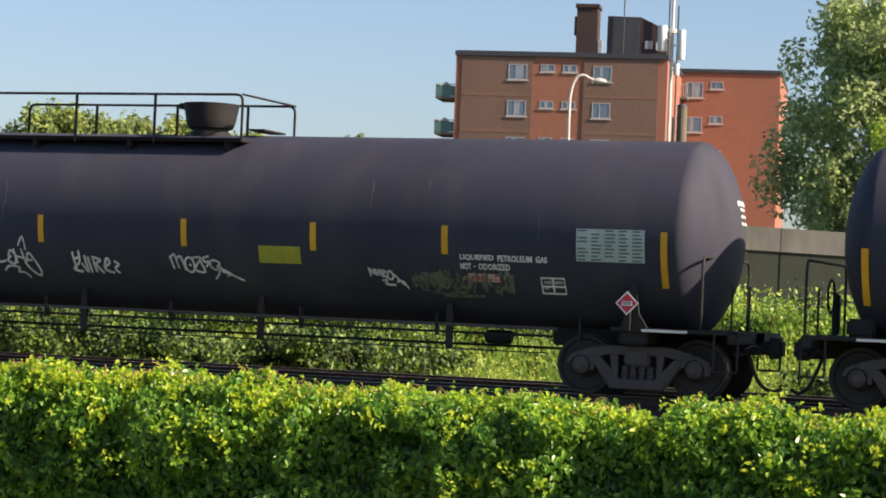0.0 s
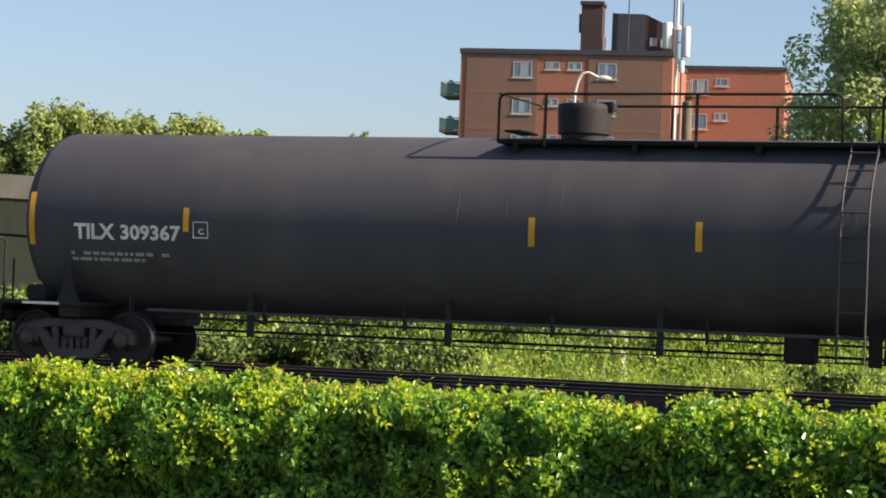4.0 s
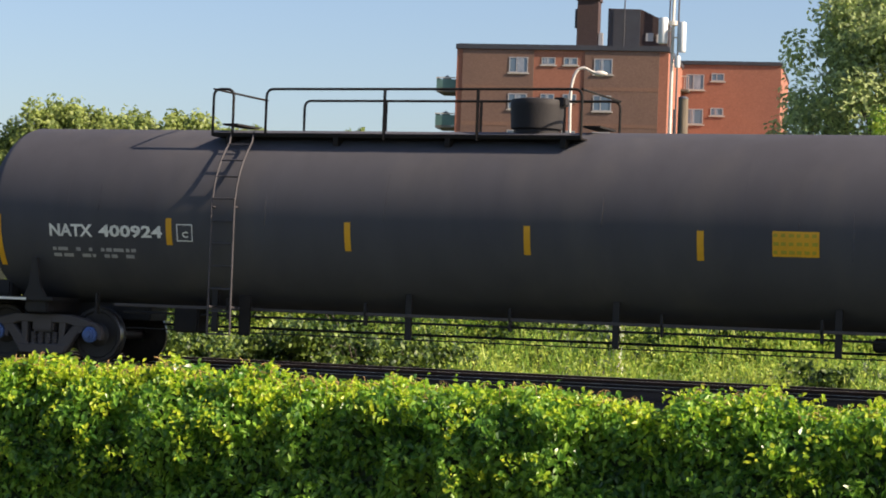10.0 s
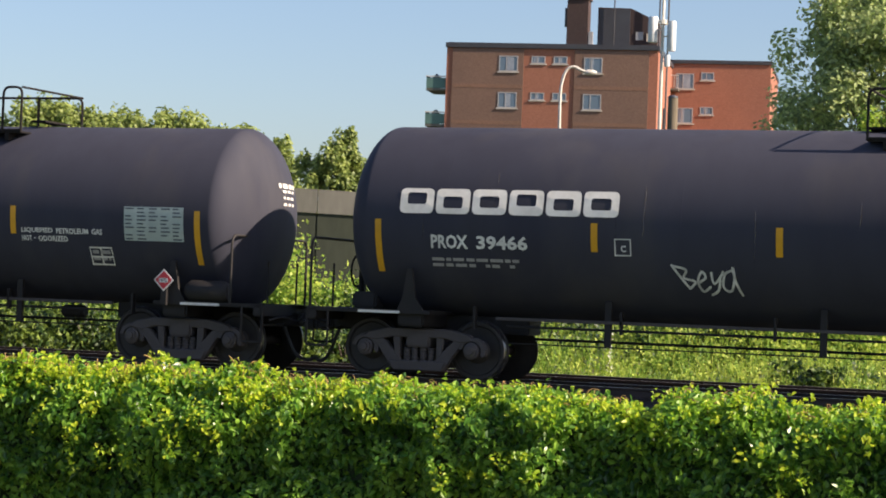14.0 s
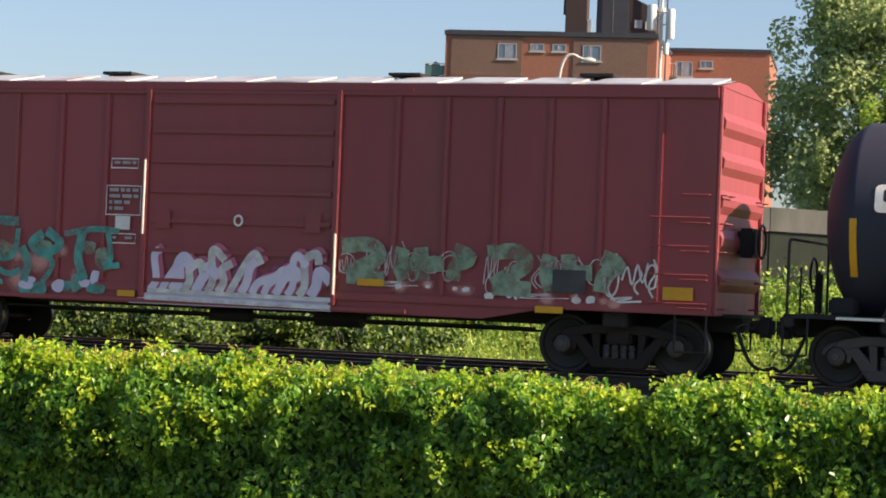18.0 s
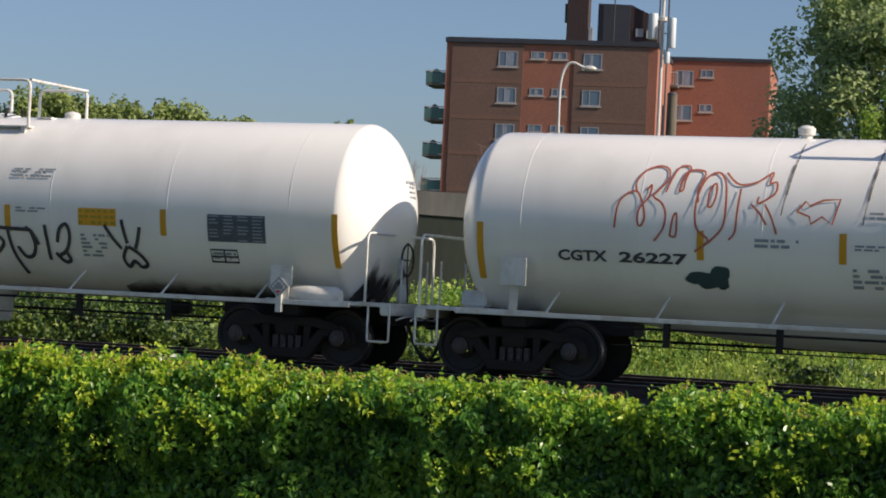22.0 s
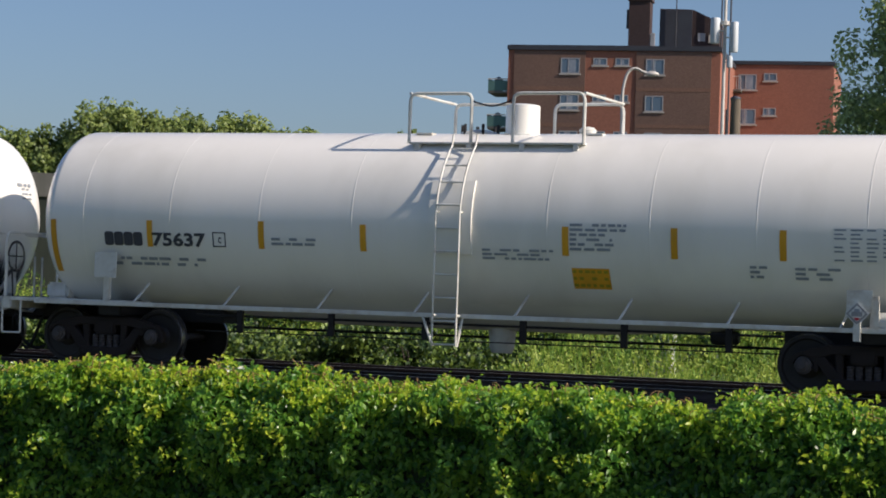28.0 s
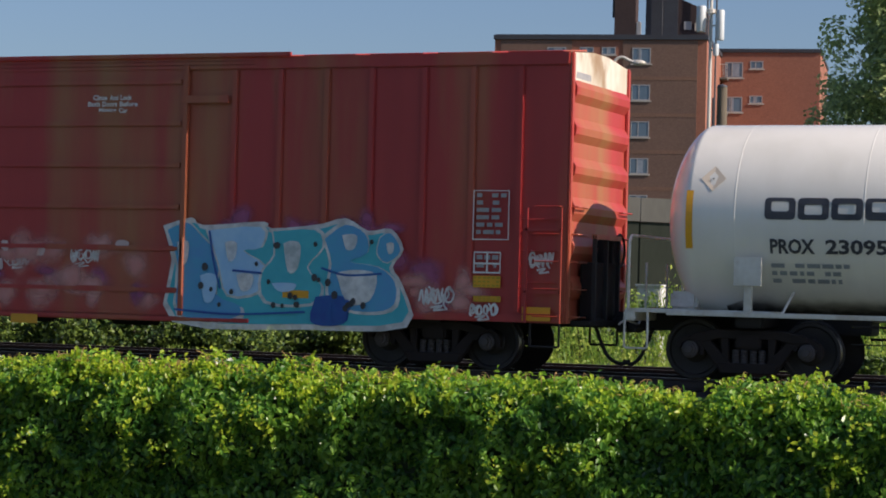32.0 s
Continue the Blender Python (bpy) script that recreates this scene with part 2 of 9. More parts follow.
    rail=mat("rusty_rail_steel", (0.04, 0.027, 0.026), (0.028, 0.02, 0.02), rough=0.7, big=2, fine=15, bump=0.2),
    railhead=mat("polished_rail_head", (0.4, 0.38, 0.36), (0.28, 0.25, 0.23), rough=0.35, metal=0.8, big=2, fine=15, bump=0.05),
    tie=mat("creosoted_timber", (0.06, 0.045, 0.035), (0.035, 0.028, 0.024), rough=0.9, big=2, fine=15, bump=0.4, spread=0.2),
    ballast=mat("dark_ballast", (0.04, 0.036, 0.037), (0.022, 0.02, 0.022), rough=0.95, big=1.5, fine=14, bump=1.0),
    ground=mat("grassy_soil", (0.07, 0.105, 0.034), (0.085, 0.085, 0.042), rough=0.95, big=0.15, fine=3, bump=0.6),
    asphalt=mat("asphalt", (0.085, 0.083, 0.078), (0.065, 0.064, 0.06), rough=0.9, big=0.3, fine=25, bump=0.3),
    paint_line=mat("road_marking", (0.6, 0.5, 0.1), (0.45, 0.38, 0.1), rough=0.7, big=2, fine=12, bump=0.1),
    concrete=mat("stained_concrete", (0.17, 0.166, 0.145), (0.115, 0.115, 0.1), rough=0.85, big=0.5, fine=5, bump=0.2, streak=0.3, dirt=((0.07, 0.075, 0.06), 0.9, 0.85)),
    mesh_dark=mat("dark_green_retaining_panel", (0.034, 0.042, 0.028), (0.022, 0.03, 0.02), rough=0.9, big=0.4, fine=5, bump=0.2, streak=0.3),
    brick_brown=brick_mat("brown_brick", (0.215, 0.128, 0.096), (0.172, 0.105, 0.082), (0.75, 0.75, 0.75)),
    brick_red=brick_mat("orange_red_brick", (0.37, 0.15, 0.096), (0.31, 0.128, 0.086), (0.8, 0.78, 0.75)),
    brick_mid=brick_mat("faded_orange_brick", (0.245, 0.132, 0.09), (0.21, 0.122, 0.086), (0.75, 0.75, 0.75)),
    brick_dark=brick_mat("dark_brick", (0.06, 0.036, 0.034), (0.048, 0.03, 0.03), (0.8, 0.8, 0.8)),
    flashing=mat("dark_metal_flashing", (0.05, 0.055, 0.065), (0.04, 0.04, 0.05), rough=0.5, big=1, fine=8),
    sill=mat("pale_stone_sill", (0.46, 0.42, 0.38), (0.4, 0.36, 0.32), rough=0.8, big=2, fine=8),
    frame_white=mat("white_window_frame", (0.37, 0.37, 0.38), (0.31, 0.31, 0.32), rough=0.5, big=2, fine=8, bump=0),
    pane=glass_mat("window_glass", (0.11, 0.16, 0.22)),
    curtain=mat("pale_curtain", (0.3, 0.34, 0.4), (0.2, 0.24, 0.3), rough=0.9, big=3, fine=9, bump=0.1),
    balc_green=mat("green_balcony_panel", (0.1, 0.2, 0.18), (0.075, 0.16, 0.145), rough=0.6, big=1, fine=6),
    galv=mat("pale_painted_steel", (0.62, 0.6, 0.55), (0.5, 0.48, 0.44), rough=0.5, metal=0.2, big=1, fine=8, bump=0.05),
    antenna=mat("antenna_cover", (0.62, 0.66, 0.68), (0.52, 0.57, 0.6), rough=0.5, big=1, fine=8, bump=0.02),
    wood=mat("weathered_pole_wood", (0.17, 0.14, 0.1), (0.1, 0.085, 0.065), rough=0.9, big=1, fine=12, bump=0.4, streak=0.15),
    bark=mat("grey_bark", (0.12, 0.1, 0.08), (0.07, 0.06, 0.05), rough=0.95, big=1, fine=8, bump=0.6, streak=0.3),
    twig=mat("reddish_bare_twig", (0.3, 0.2, 0.15), (0.22, 0.14, 0.11), rough=0.9, big=1, fine=8, bump=0.1),
    ivy=leaf_mat("creeper_leaf", (0.02, 0.066, 0.015), (0.068, 0.188, 0.024), (0.205, 0.37, 0.045), thin=0.37, rough=0.32, patch=1.3),
    ivy_young=leaf_mat("young_creeper_leaf", (0.12, 0.27, 0.025), (0.27, 0.43, 0.03), (0.5, 0.58, 0.045), thin=0.46, rough=0.4, patch=1.1),
    tendril=mat("reddish_tendril", (0.28, 0.16, 0.07), (0.36, 0.24, 0.08), rough=0.7, big=3, fine=12, bump=0.05),
    # near-black green: the shade inside the hedge, put into the colour
    ivy_core=mat("painted_hedge_shade", (0.018, 0.035, 0.01), (0.03, 0.05, 0.014), rough=0.95, big=2, fine=10, bump=0.8),
    weed=leaf_mat("weed_leaf", (0.06, 0.14, 0.025), (0.2, 0.34, 0.05), (0.46, 0.54, 0.1), thin=0.42, patch=0.9),
    bushleaf=leaf_mat("bush_leaf", (0.01, 0.026, 0.01), (0.03, 0.07, 0.016), (0.17, 0.25, 0.04), thin=0.2, patch=1.2),
    poplar=leaf_mat("poplar_leaf", (0.1, 0.15, 0.065), (0.245, 0.315, 0.135), (0.44, 0.52, 0.215), thin=0.42, patch=0.35),
    maple=leaf_mat("maple_leaf", (0.05, 0.088, 0.025), (0.125, 0.182, 0.045), (0.26, 0.32, 0.085), thin=0.3, patch=0.3),
    car_silver=mat("silver_car_paint", (0.5, 0.53, 0.57), (0.46, 0.49, 0.53), rough=0.25, metal=0.6, big=1, fine=30, bump=0),
    car_navy=mat("dark_blue_car_paint", (0.02, 0.025, 0.04), (0.018, 0.022, 0.035), rough=0.2, metal=0.3, big=1, fine=30, bump=0),
    car_blue=mat("light_blue_car_paint", (0.3, 0.42, 0.68), (0.27, 0.38, 0.62), rough=0.25, metal=0.3, big=1, fine=30, bump=0),
    car_white=mat("white_car_paint", (0.75, 0.77, 0.78), (0.7, 0.72, 0.73), rough=0.25, big=1, fine=30, bump=0),
    car_glass=glass_mat("car_glass", (0.02, 0.03, 0.035)),
    rubber=mat("black_rubber", (0.02, 0.02, 0.02), (0.03, 0.03, 0.03), rough=0.8, big=3, fine=15, bump=0.1),
    wire=mat("black_cable", (0.03, 0.035, 0.05), (0.03, 0.03, 0.04), rough=0.7, big=2, fine=9, bump=0),
    cabinet=mat("white_cabinet_paint", (0.7, 0.7, 0.68), (0.6, 0.6, 0.58), rough=0.5, big=2, fine=9, bump=0.05),
)


def misty(m, lo, hi):
    """Lets the surface below show through in specks, as thin spray does."""
    n, ln = m.node_tree.nodes, m.node_tree.links
    co = n.new("ShaderNodeTexCoord")
    z = n.new("ShaderNodeTexNoise")
    z.inputs["Scale"].default_value, z.inputs["Detail"].default_value = 5.0, 9
    ln.new(co.outputs["Object"], z.inputs["Vector"])
    r = n.new("ShaderNodeMapRange")
    r.inputs["From Min"].default_value, r.inputs["From Max"].default_value = 0.36, 0.62
    r.inputs["To Min"].default_value, r.inputs["To Max"].default_value = lo, hi
    ln.new(z.outputs[0], r.inputs["Value"])
    ln.new(r.outputs[0], n["Principled BSDF"].inputs["Alpha"])




def cloudy(m, most):
    """A puff of spray that thins out towards its rim."""
    n, ln = m.node_tree.nodes, m.node_tree.links
    co, d, z, mu, r = n.new("ShaderNodeTexCoord"), n.new("ShaderNodeVectorMath"), n.new("ShaderNodeTexNoise"), n.new("ShaderNodeMath"), n.new("ShaderNodeMapRange")
    flat = n.new("ShaderNodeVectorMath")
    flat.operation = "MULTIPLY"
    flat.inputs[1].default_value = (1, 0, 1)
    ln.new(co.outputs["Generated"], flat.inputs[0])
    d.operation = "DISTANCE"
    d.inputs[1].default_value = (0.5, 0, 0.5)
    ln.new(flat.outputs[0], d.inputs[0])
    z.inputs["Scale"].default_value, z.inputs["Detail"].default_value = 3.5, 8
    ln.new(co.outputs["Object"], z.inputs["Vector"])
    mu.operation = "MULTIPLY_ADD"
    ln.new(z.outputs[0], mu.inputs[0])
    mu.inputs[1].default_value = 0.5
    ln.new(d.outputs["Value"], mu.inputs[2])
    r.interpolation_type = "SMOOTHSTEP"
    r.inputs["From Min"].default_value, r.inputs["From Max"].default_value = 0.3, 0.72
    r.inputs["To Min"].default_value, r.inputs["To Max"].default_value = most, 0.0
    ln.new(mu.outputs[0], r.inputs["Value"])
    ln.new(r.outputs[0], n["Principled BSDF"].inputs["Alpha"])


cloudy(M["spray_haze"], 0.8)
cloudy(M["spray_wash"], 0.8)
misty(M["spray_green"], 0.25, 1.0)
misty(M["spray_dim"], 0.2, 1.0)
misty(M["spray_teal"], 0.45, 1.0)
misty(M["spray_white"], 0.6, 1.0)
misty(M["grime"], 0.5, 1.0)
misty(M["soot"], 0.4, 0.92)
misty(M["pale_dust"], 0.0, 0.5)
misty(M["spray_dim2"], 0.15, 0.75)


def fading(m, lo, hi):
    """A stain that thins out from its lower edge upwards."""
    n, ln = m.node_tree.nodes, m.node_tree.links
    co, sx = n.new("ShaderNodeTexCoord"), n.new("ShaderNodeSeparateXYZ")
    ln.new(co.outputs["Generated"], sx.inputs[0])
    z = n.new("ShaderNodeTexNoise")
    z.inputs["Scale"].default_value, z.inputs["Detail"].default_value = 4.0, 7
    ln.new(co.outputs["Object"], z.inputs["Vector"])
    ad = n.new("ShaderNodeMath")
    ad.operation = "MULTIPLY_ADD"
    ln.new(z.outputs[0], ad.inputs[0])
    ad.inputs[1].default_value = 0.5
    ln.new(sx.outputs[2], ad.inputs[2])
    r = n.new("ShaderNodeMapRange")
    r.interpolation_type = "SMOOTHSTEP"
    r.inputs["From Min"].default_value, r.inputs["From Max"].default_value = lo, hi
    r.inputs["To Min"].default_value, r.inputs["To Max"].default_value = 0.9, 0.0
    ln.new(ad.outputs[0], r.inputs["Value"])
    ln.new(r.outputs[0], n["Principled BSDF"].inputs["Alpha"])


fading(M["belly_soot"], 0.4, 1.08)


# ---------- shape helpers ----------
def thing(name, label, category, group="", at=(0, 0, 0), kind=""):
    ob = new(name)
    ob.location = at
    return tagged(ob, label, category, group, kind)


def mesh_of(name, bm, material, smooth=35):
    me = bpy.data.meshes.new(name)
    bm.to_mesh(me)
    bm.free()
    me.materials.append(material)
    if smooth:
        me.shade_smooth()
        me.set_sharp_from_angle(angle=radians(smooth))
    return me


def part(name, bm, material, parent, label="", smooth=35):
    ob = new(name, mesh_of(name, bm, material, smooth))
    ob.parent = parent
    return tagged(ob, label)


def share(name, me, parent, m):
    ob = new(name, me)
    ob.parent = parent
    ob.matrix_basis = m
    return ob


def arr_mesh(name, verts, faces, material, parent=None, label="", kind="", smooth=False):
    me = bpy.data.meshes.new(name)
    me.from_pydata(verts, [], faces)
    me.materials.append(material)
    if smooth:
        me.shade_smooth()
    ob = new(name, me)
    ob.parent = parent
    return tagged(ob, label, kind=kind)


def box(x0, x1, y0, y1, z0, z1, bm=None, bevel=0.0):
    own = bm is None
    bm = bmesh.new() if own else bm
    got = bmesh.ops.create_cube(bm, size=1, matrix=Matrix.Translation(((x0 + x1) / 2, (y0 + y1) / 2, (z0 + z1) / 2)) @ Matrix.Diagonal((abs(x1 - x0), abs(y1 - y0), abs(z1 - z0), 1)))
    if bevel:
        edges = list({e for v in got["verts"] for e in v.link_edges})
        bmesh.ops.bevel(bm, geom=edges, offset=bevel, segments=2, affect="EDGES")
    return bm


def rod(p, q, r, bm=None, n=10, r2=None):
    bm = bm or bmesh.new()
    p, q = Vector(p), Vector(q)
    d = q - p
    m = Matrix.Translation((p + q) / 2) @ d.to_track_quat("Z", "Y").to_matrix().to_4x4()
    bmesh.ops.create_cone(bm, cap_ends=True, segments=n, radius1=r, radius2=r if r2 is None else r2, depth=d.length, matrix=m)
    return bm


def tube(pts, r, bm=None, n=7):
    bm = bm or bmesh.new()
    pts = [Vector(p) for p in pts]
    rings = []
    up = None
    for i, p in enumerate(pts):
        t = (pts[min(i + 1, len(pts) - 1)] - pts[max(i - 1, 0)]).normalized()
        if up is None:
            up = t.orthogonal().normalized()
        up = (up - t * up.dot(t)).normalized()
        side = t.cross(up)
        rings.append([bm.verts.new(p + (up * math.cos(a) + side * math.sin(a)) * r) for a in [2 * math.pi * k / n for k in range(n)]])
    for a, b in zip(rings, rings[1:]):
        for k in range(n):
            bm.faces.new((a[k], a[(k + 1) % n], b[(k + 1) % n], b[k]))
    bm.faces.new(list(reversed(rings[0])))
    bm.faces.new(rings[-1])
    return bm


def spline(pts, steps=5):
    """A smooth line through the points."""
    out = []
    for i in range(len(pts) - 1):
        p0, p1, p2, p3 = pts[max(i - 1, 0)], pts[i], pts[i + 1], pts[min(i + 2, len(pts) - 1)]
        for k in range(steps):
            t = k / steps
            out.append(tuple(0.5 * (2 * b + (c - a) * t + (2 * a - 5 * b + 4 * c - d) * t * t + (3 * b - a - 3 * c + d) * t ** 3) for a, b, c, d in zip(p0, p1, p2, p3)))
    return out + [tuple(pts[-1])]


def lathe(profile, axis="x", centre=(0, 0, 0), n=48, bm=None):
    """Turn (along, radius) pairs round an axis."""
    bm = bm or bmesh.new()
    c = Vector(centre)
    rings = []
    for s, r in profile:
        if r < 1e-5:
            off = {"x": (s, 0, 0), "y": (0, s, 0), "z": (0, 0, s)}[axis]
            rings.append([bm.verts.new(c + Vector(off))])
            continue
        ring = []
        for k in range(n):
            a = 2 * math.pi * k / n
            u, v = r * math.cos(a), r * math.sin(a)
            ring.append(bm.verts.new(c + Vector({"x": (s, u, v), "y": (v, s, u), "z": (u, v, s)}[axis])))
        rings.append(ring)
    for a, b in zip(rings, rings[1:]):
        for k in range(n):
            k2 = (k + 1) % n
            if len(a) == 1 and len(b) == 1:
                continue
            if len(a) == 1:
                bm.faces.new((a[0], b[k2], b[k]))
            elif len(b) == 1:
                bm.faces.new((a[k], a[k2], b[0]))
            else:
                bm.faces.new((a[k], a[k2], b[k2], b[k]))
    bmesh.ops.recalc_face_normals(bm, faces=bm.faces)
    return bm


def prism(pts, y0, y1, bm=None):
    """A plate with the outline (x, z), from y0 to y1."""
    bm = bm or bmesh.new()
    a = [bm.verts.new((x, y0, z)) for x, z in pts]
    b = [bm.verts.new((x, y1, z)) for x, z in pts]
    n = len(pts)
    fs = [bm.faces.new(a), bm.faces.new(list(reversed(b)))]
    for k in range(n):
        fs.append(bm.faces.new((a[k], b[k], b[(k + 1) % n], a[(k + 1) % n])))
    bmesh.ops.recalc_face_normals(bm, faces=fs)
    return bm


# ---------- ground, road, track ----------
def ground_height(x, y):
    if y < -13.2:
        return -1.94
    if y < -6.0:
        k = (y + 13.2) / 7.2
        return -1.94 + 1.44 * k * k * (3 - 2 * k)
    if y < 6.5:
        return -0.5
    return -0.5 + 0.3 * min(1, (y - 6.5) / 8)


def sheet(name, xs, ys, height, material, kind="structure", label="", cat=""):
    verts = [(x, y, height(x, y)) for y in ys for x in xs]
    w = len(xs)
    faces = [(j * w + i, j * w + i + 1, (j + 1) * w + i + 1, (j + 1) * w + i) for j in range(len(ys) - 1) for i in range(w - 1)]
    ob = arr_mesh(name, verts, faces, material, smooth=True)
    return tagged(ob, label, cat, kind=kind)


sheet("ground", [-3000, -400, -120, -60, -40, -30, -20, -10, 0, 10, 40, 120, 3000],
      [-3000, -200, -60, -30, -21.5, -13.2, -12, -10.5, -9, -7.5, -6, -3, 0, 6.5, 8, 10, 12, 15, 30, 60, 200, 3000],
      ground_height, M["ground"], label="grassy ground rising to the railway", cat="ground")
sheet("road", [-300, -40, -20, 0, 20, 300], [-22.0, -17.4, -13.6], lambda x, y: -1.92, M["asphalt"], label="grey asphalt two-lane road", cat="road")
line = box(-300, 300, -17.46, -17.34, -1.919, -1.914)
tagged(part("road_marking", line, M["paint_line"], None, smooth=0), "worn yellow centre line on the road", "road marking", kind="structure")
kerb = box(-300, 300, -13.6, -13.42, -1.97, -1.78, bevel=0.02)
tagged(part("kerb", kerb, M["concrete"], None), "concrete kerb beside the road", "kerb", kind="structure")


def ballast_height(x, y):
    n = noise.noise(Vector((x * 1.7, y * 1.7, 0))) * 0.03
    for c in (0.0, 3.6):
        if abs(y - c) < 1.35:
            return -0.19 + n
    if -1.35 <= y <= 5.0:
        return -0.24 + n
    d = min(abs(y + 1.35), abs(y - 4.95))
    return -0.19 - d * 0.4 + n


bx = [-44 + 0.25 * i for i in range(220)]
by = [-2.4, -2.0, -1.6, -1.35, -1.0, -0.5, 0, 0.5, 1.0, 1.35, 1.8, 2.25, 2.7, 3.1, 3.6, 4.1, 4.6, 4.95, 5.3, 5.8]
sheet("ballast", bx, by, ballast_height, M["ballast"], kind="structure", label="dark sooty stone ballast under the tracks", cat="ballast")


def track(y, label):
    tr = thing("railway_track", label, "track", at=(0, y, 0), kind="structure")
    for side in (-1, 1):
        prof = [(-0.07, -0.17), (0.07, -0.17), (0.07, -0.155), (0.012, -0.13), (0.012, -0.04), (0.036, -0.03), (0.036, -0.004), (0.028, 0.0), (-0.028, 0.0), (-0.036, -0.004), (-0.036, -0.03), (-0.012, -0.04), (-0.012, -0.13), (-0.07, -0.155)]
        bm = bmesh.new()
        a = [bm.verts.new((-400, side * 0.753 + p, z)) for p, z in prof]
        b = [bm.verts.new((400, side * 0.753 + p, z)) for p, z in prof]
        for k in range(len(prof)):
            bm.faces.new((a[k], b[k], b[(k + 1) % len(prof)], a[(k + 1) % len(prof)]))
        bmesh.ops.recalc_face_normals(bm, faces=bm.faces)
        part("rail", bm, M["rail"], tr, "brown rusty steel rail", smooth=0)
        part("rail_head", box(-400, 400, side * 0.753 - 0.027, side * 0.753 + 0.027, 0.0, 0.003), M["railhead"], tr, "polished running surface", smooth=0)
    tie = mesh_of("sleeper", box(-0.11, 0.11, -1.28, 1.28, -0.32, -0.172, bevel=0.012), M["tie"], 0)
    for i in range(70):
        share("sleeper", tie, tr, pose(-36 + i * 0.55, random.uniform(-0.03, 0.03), random.uniform(-0.008, 0), 0, 0, random.uniform(-1.5, 1.5)))
    return tr


track(0.0, "railway track with rusty rails on dark timber sleepers")
track(3.57, "second railway track behind the train with rusty rails")


# ---------- elevated road behind ----------
def along(u, off=0.0):
    """A point on the line of the elevated road: u metres along it, off metres behind its face."""
    a = radians(21.4)
    return Vector((-25.34 + u * math.cos(a) - off * math.sin(a), 36.49 + u * math.sin(a) + off * math.cos(a), 4.57 - 0.0262 * u))


def ramp_slab(name, u0, u1, o0, o1, z0, z1, material, label, cat, n=2, parent=None, kind="structure"):
    bm = bmesh.new()
    rows = []
    for i in range(n + 1):
        u = u0 + (u1 - u0) * i / n
        rows.append([bm.verts.new(along(u, o) + Vector((0, 0, z))) for o, z in ((o0, z0), (o0, z1), (o1, z1), (o1, z0))])
    for a, b in zip(rows, rows[1:]):
        for k in range(4):
            bm.faces.new((a[k], a[(k + 1) % 4], b[(k + 1) % 4], b[k]))
    bm.faces.new(rows[0])
    bm.faces.new(list(reversed(rows[-1])))
    bmesh.ops.recalc_face_normals(bm, faces=bm.faces)
    ob = part(name, bm, material, parent, label if parent else "", smooth=0)
    return ob if parent else tagged(ob, label, cat, kind=kind)


ramp_slab("wall_viaduct", -60, 70, 0.12, 0.39, -9, -0.79, M["mesh_dark"], "dark green retaining wall of the raised road", "wall")
ramp_slab("raised_road", -60, 70, 0.4, 13.5, -1.4, -0.9, M["asphalt"], "asphalt roadway on top of the retaining wall", "road")
par = thing("parapet", "stained pale concrete parapet along the raised road", "parapet", kind="structure")
for i in range(43):
    ramp_slab("parapet_panel", -60 + i * 3.0, -60 + i * 3.0 + 2.975, 0.0, 0.3, -0.78, 0.0, M["concrete"], "", "", 1, par)
for i in range(43):
    ramp_slab("retaining_panel", -60 + i * 3.0, -60 + i * 3.0 + 2.94, 0.06, 0.118, -6.5, -0.8, M["mesh_dark"], "", "", 1, par)

# ---------- apartment building ----------
BA = 10.6
building = thing("apartment_building", "tall brown and orange brick apartment block with small balconies", "building", at=(-60.72, 122.11, 0.14))
building.rotation_euler = (0, 0, radians(BA))
part("wall", box(0, 15.6, 0.06, 14, -0.5, 19.8), M["brick_red"], building, "orange-red brick wall", smooth=0)
part("brick_panel", box(0.45, 5.75, 0.0, 0.055, -0.5, 19.75), M["brick_brown"], building, "brown brick panel", smooth=0)
part("brick_panel", box(9.5, 14.95, 0.0, 0.055, -0.5, 19.75), M["brick_brown"], building, "brown brick panel", smooth=0)
for k in range(7):
    z = 17.0 - 2.68 * k
    part("floor_band", box(0.47, 5.73, -0.012, -0.002, z - 0.14, z + 0.14), M["brick_mid"], building, "faded orange brick band at floor level", smooth=0)
    part("floor_band", box(9.52, 14.93, -0.012, -0.002, z - 0.14, z + 0.14), M["brick_mid"], building, "faded orange brick band at floor level", smooth=0)
part("cornice", box(-0.08, 15.7, -0.1, 14.1, 19.8, 20.15, bevel=0.02), M["flashing"], building, "dark metal roof edge", smooth=0)
part("flat_roof", box(0.1, 15.5, 0.1, 13.9, 20.15, 20.2), M["flashing"], building, "dark flat roof", smooth=0)


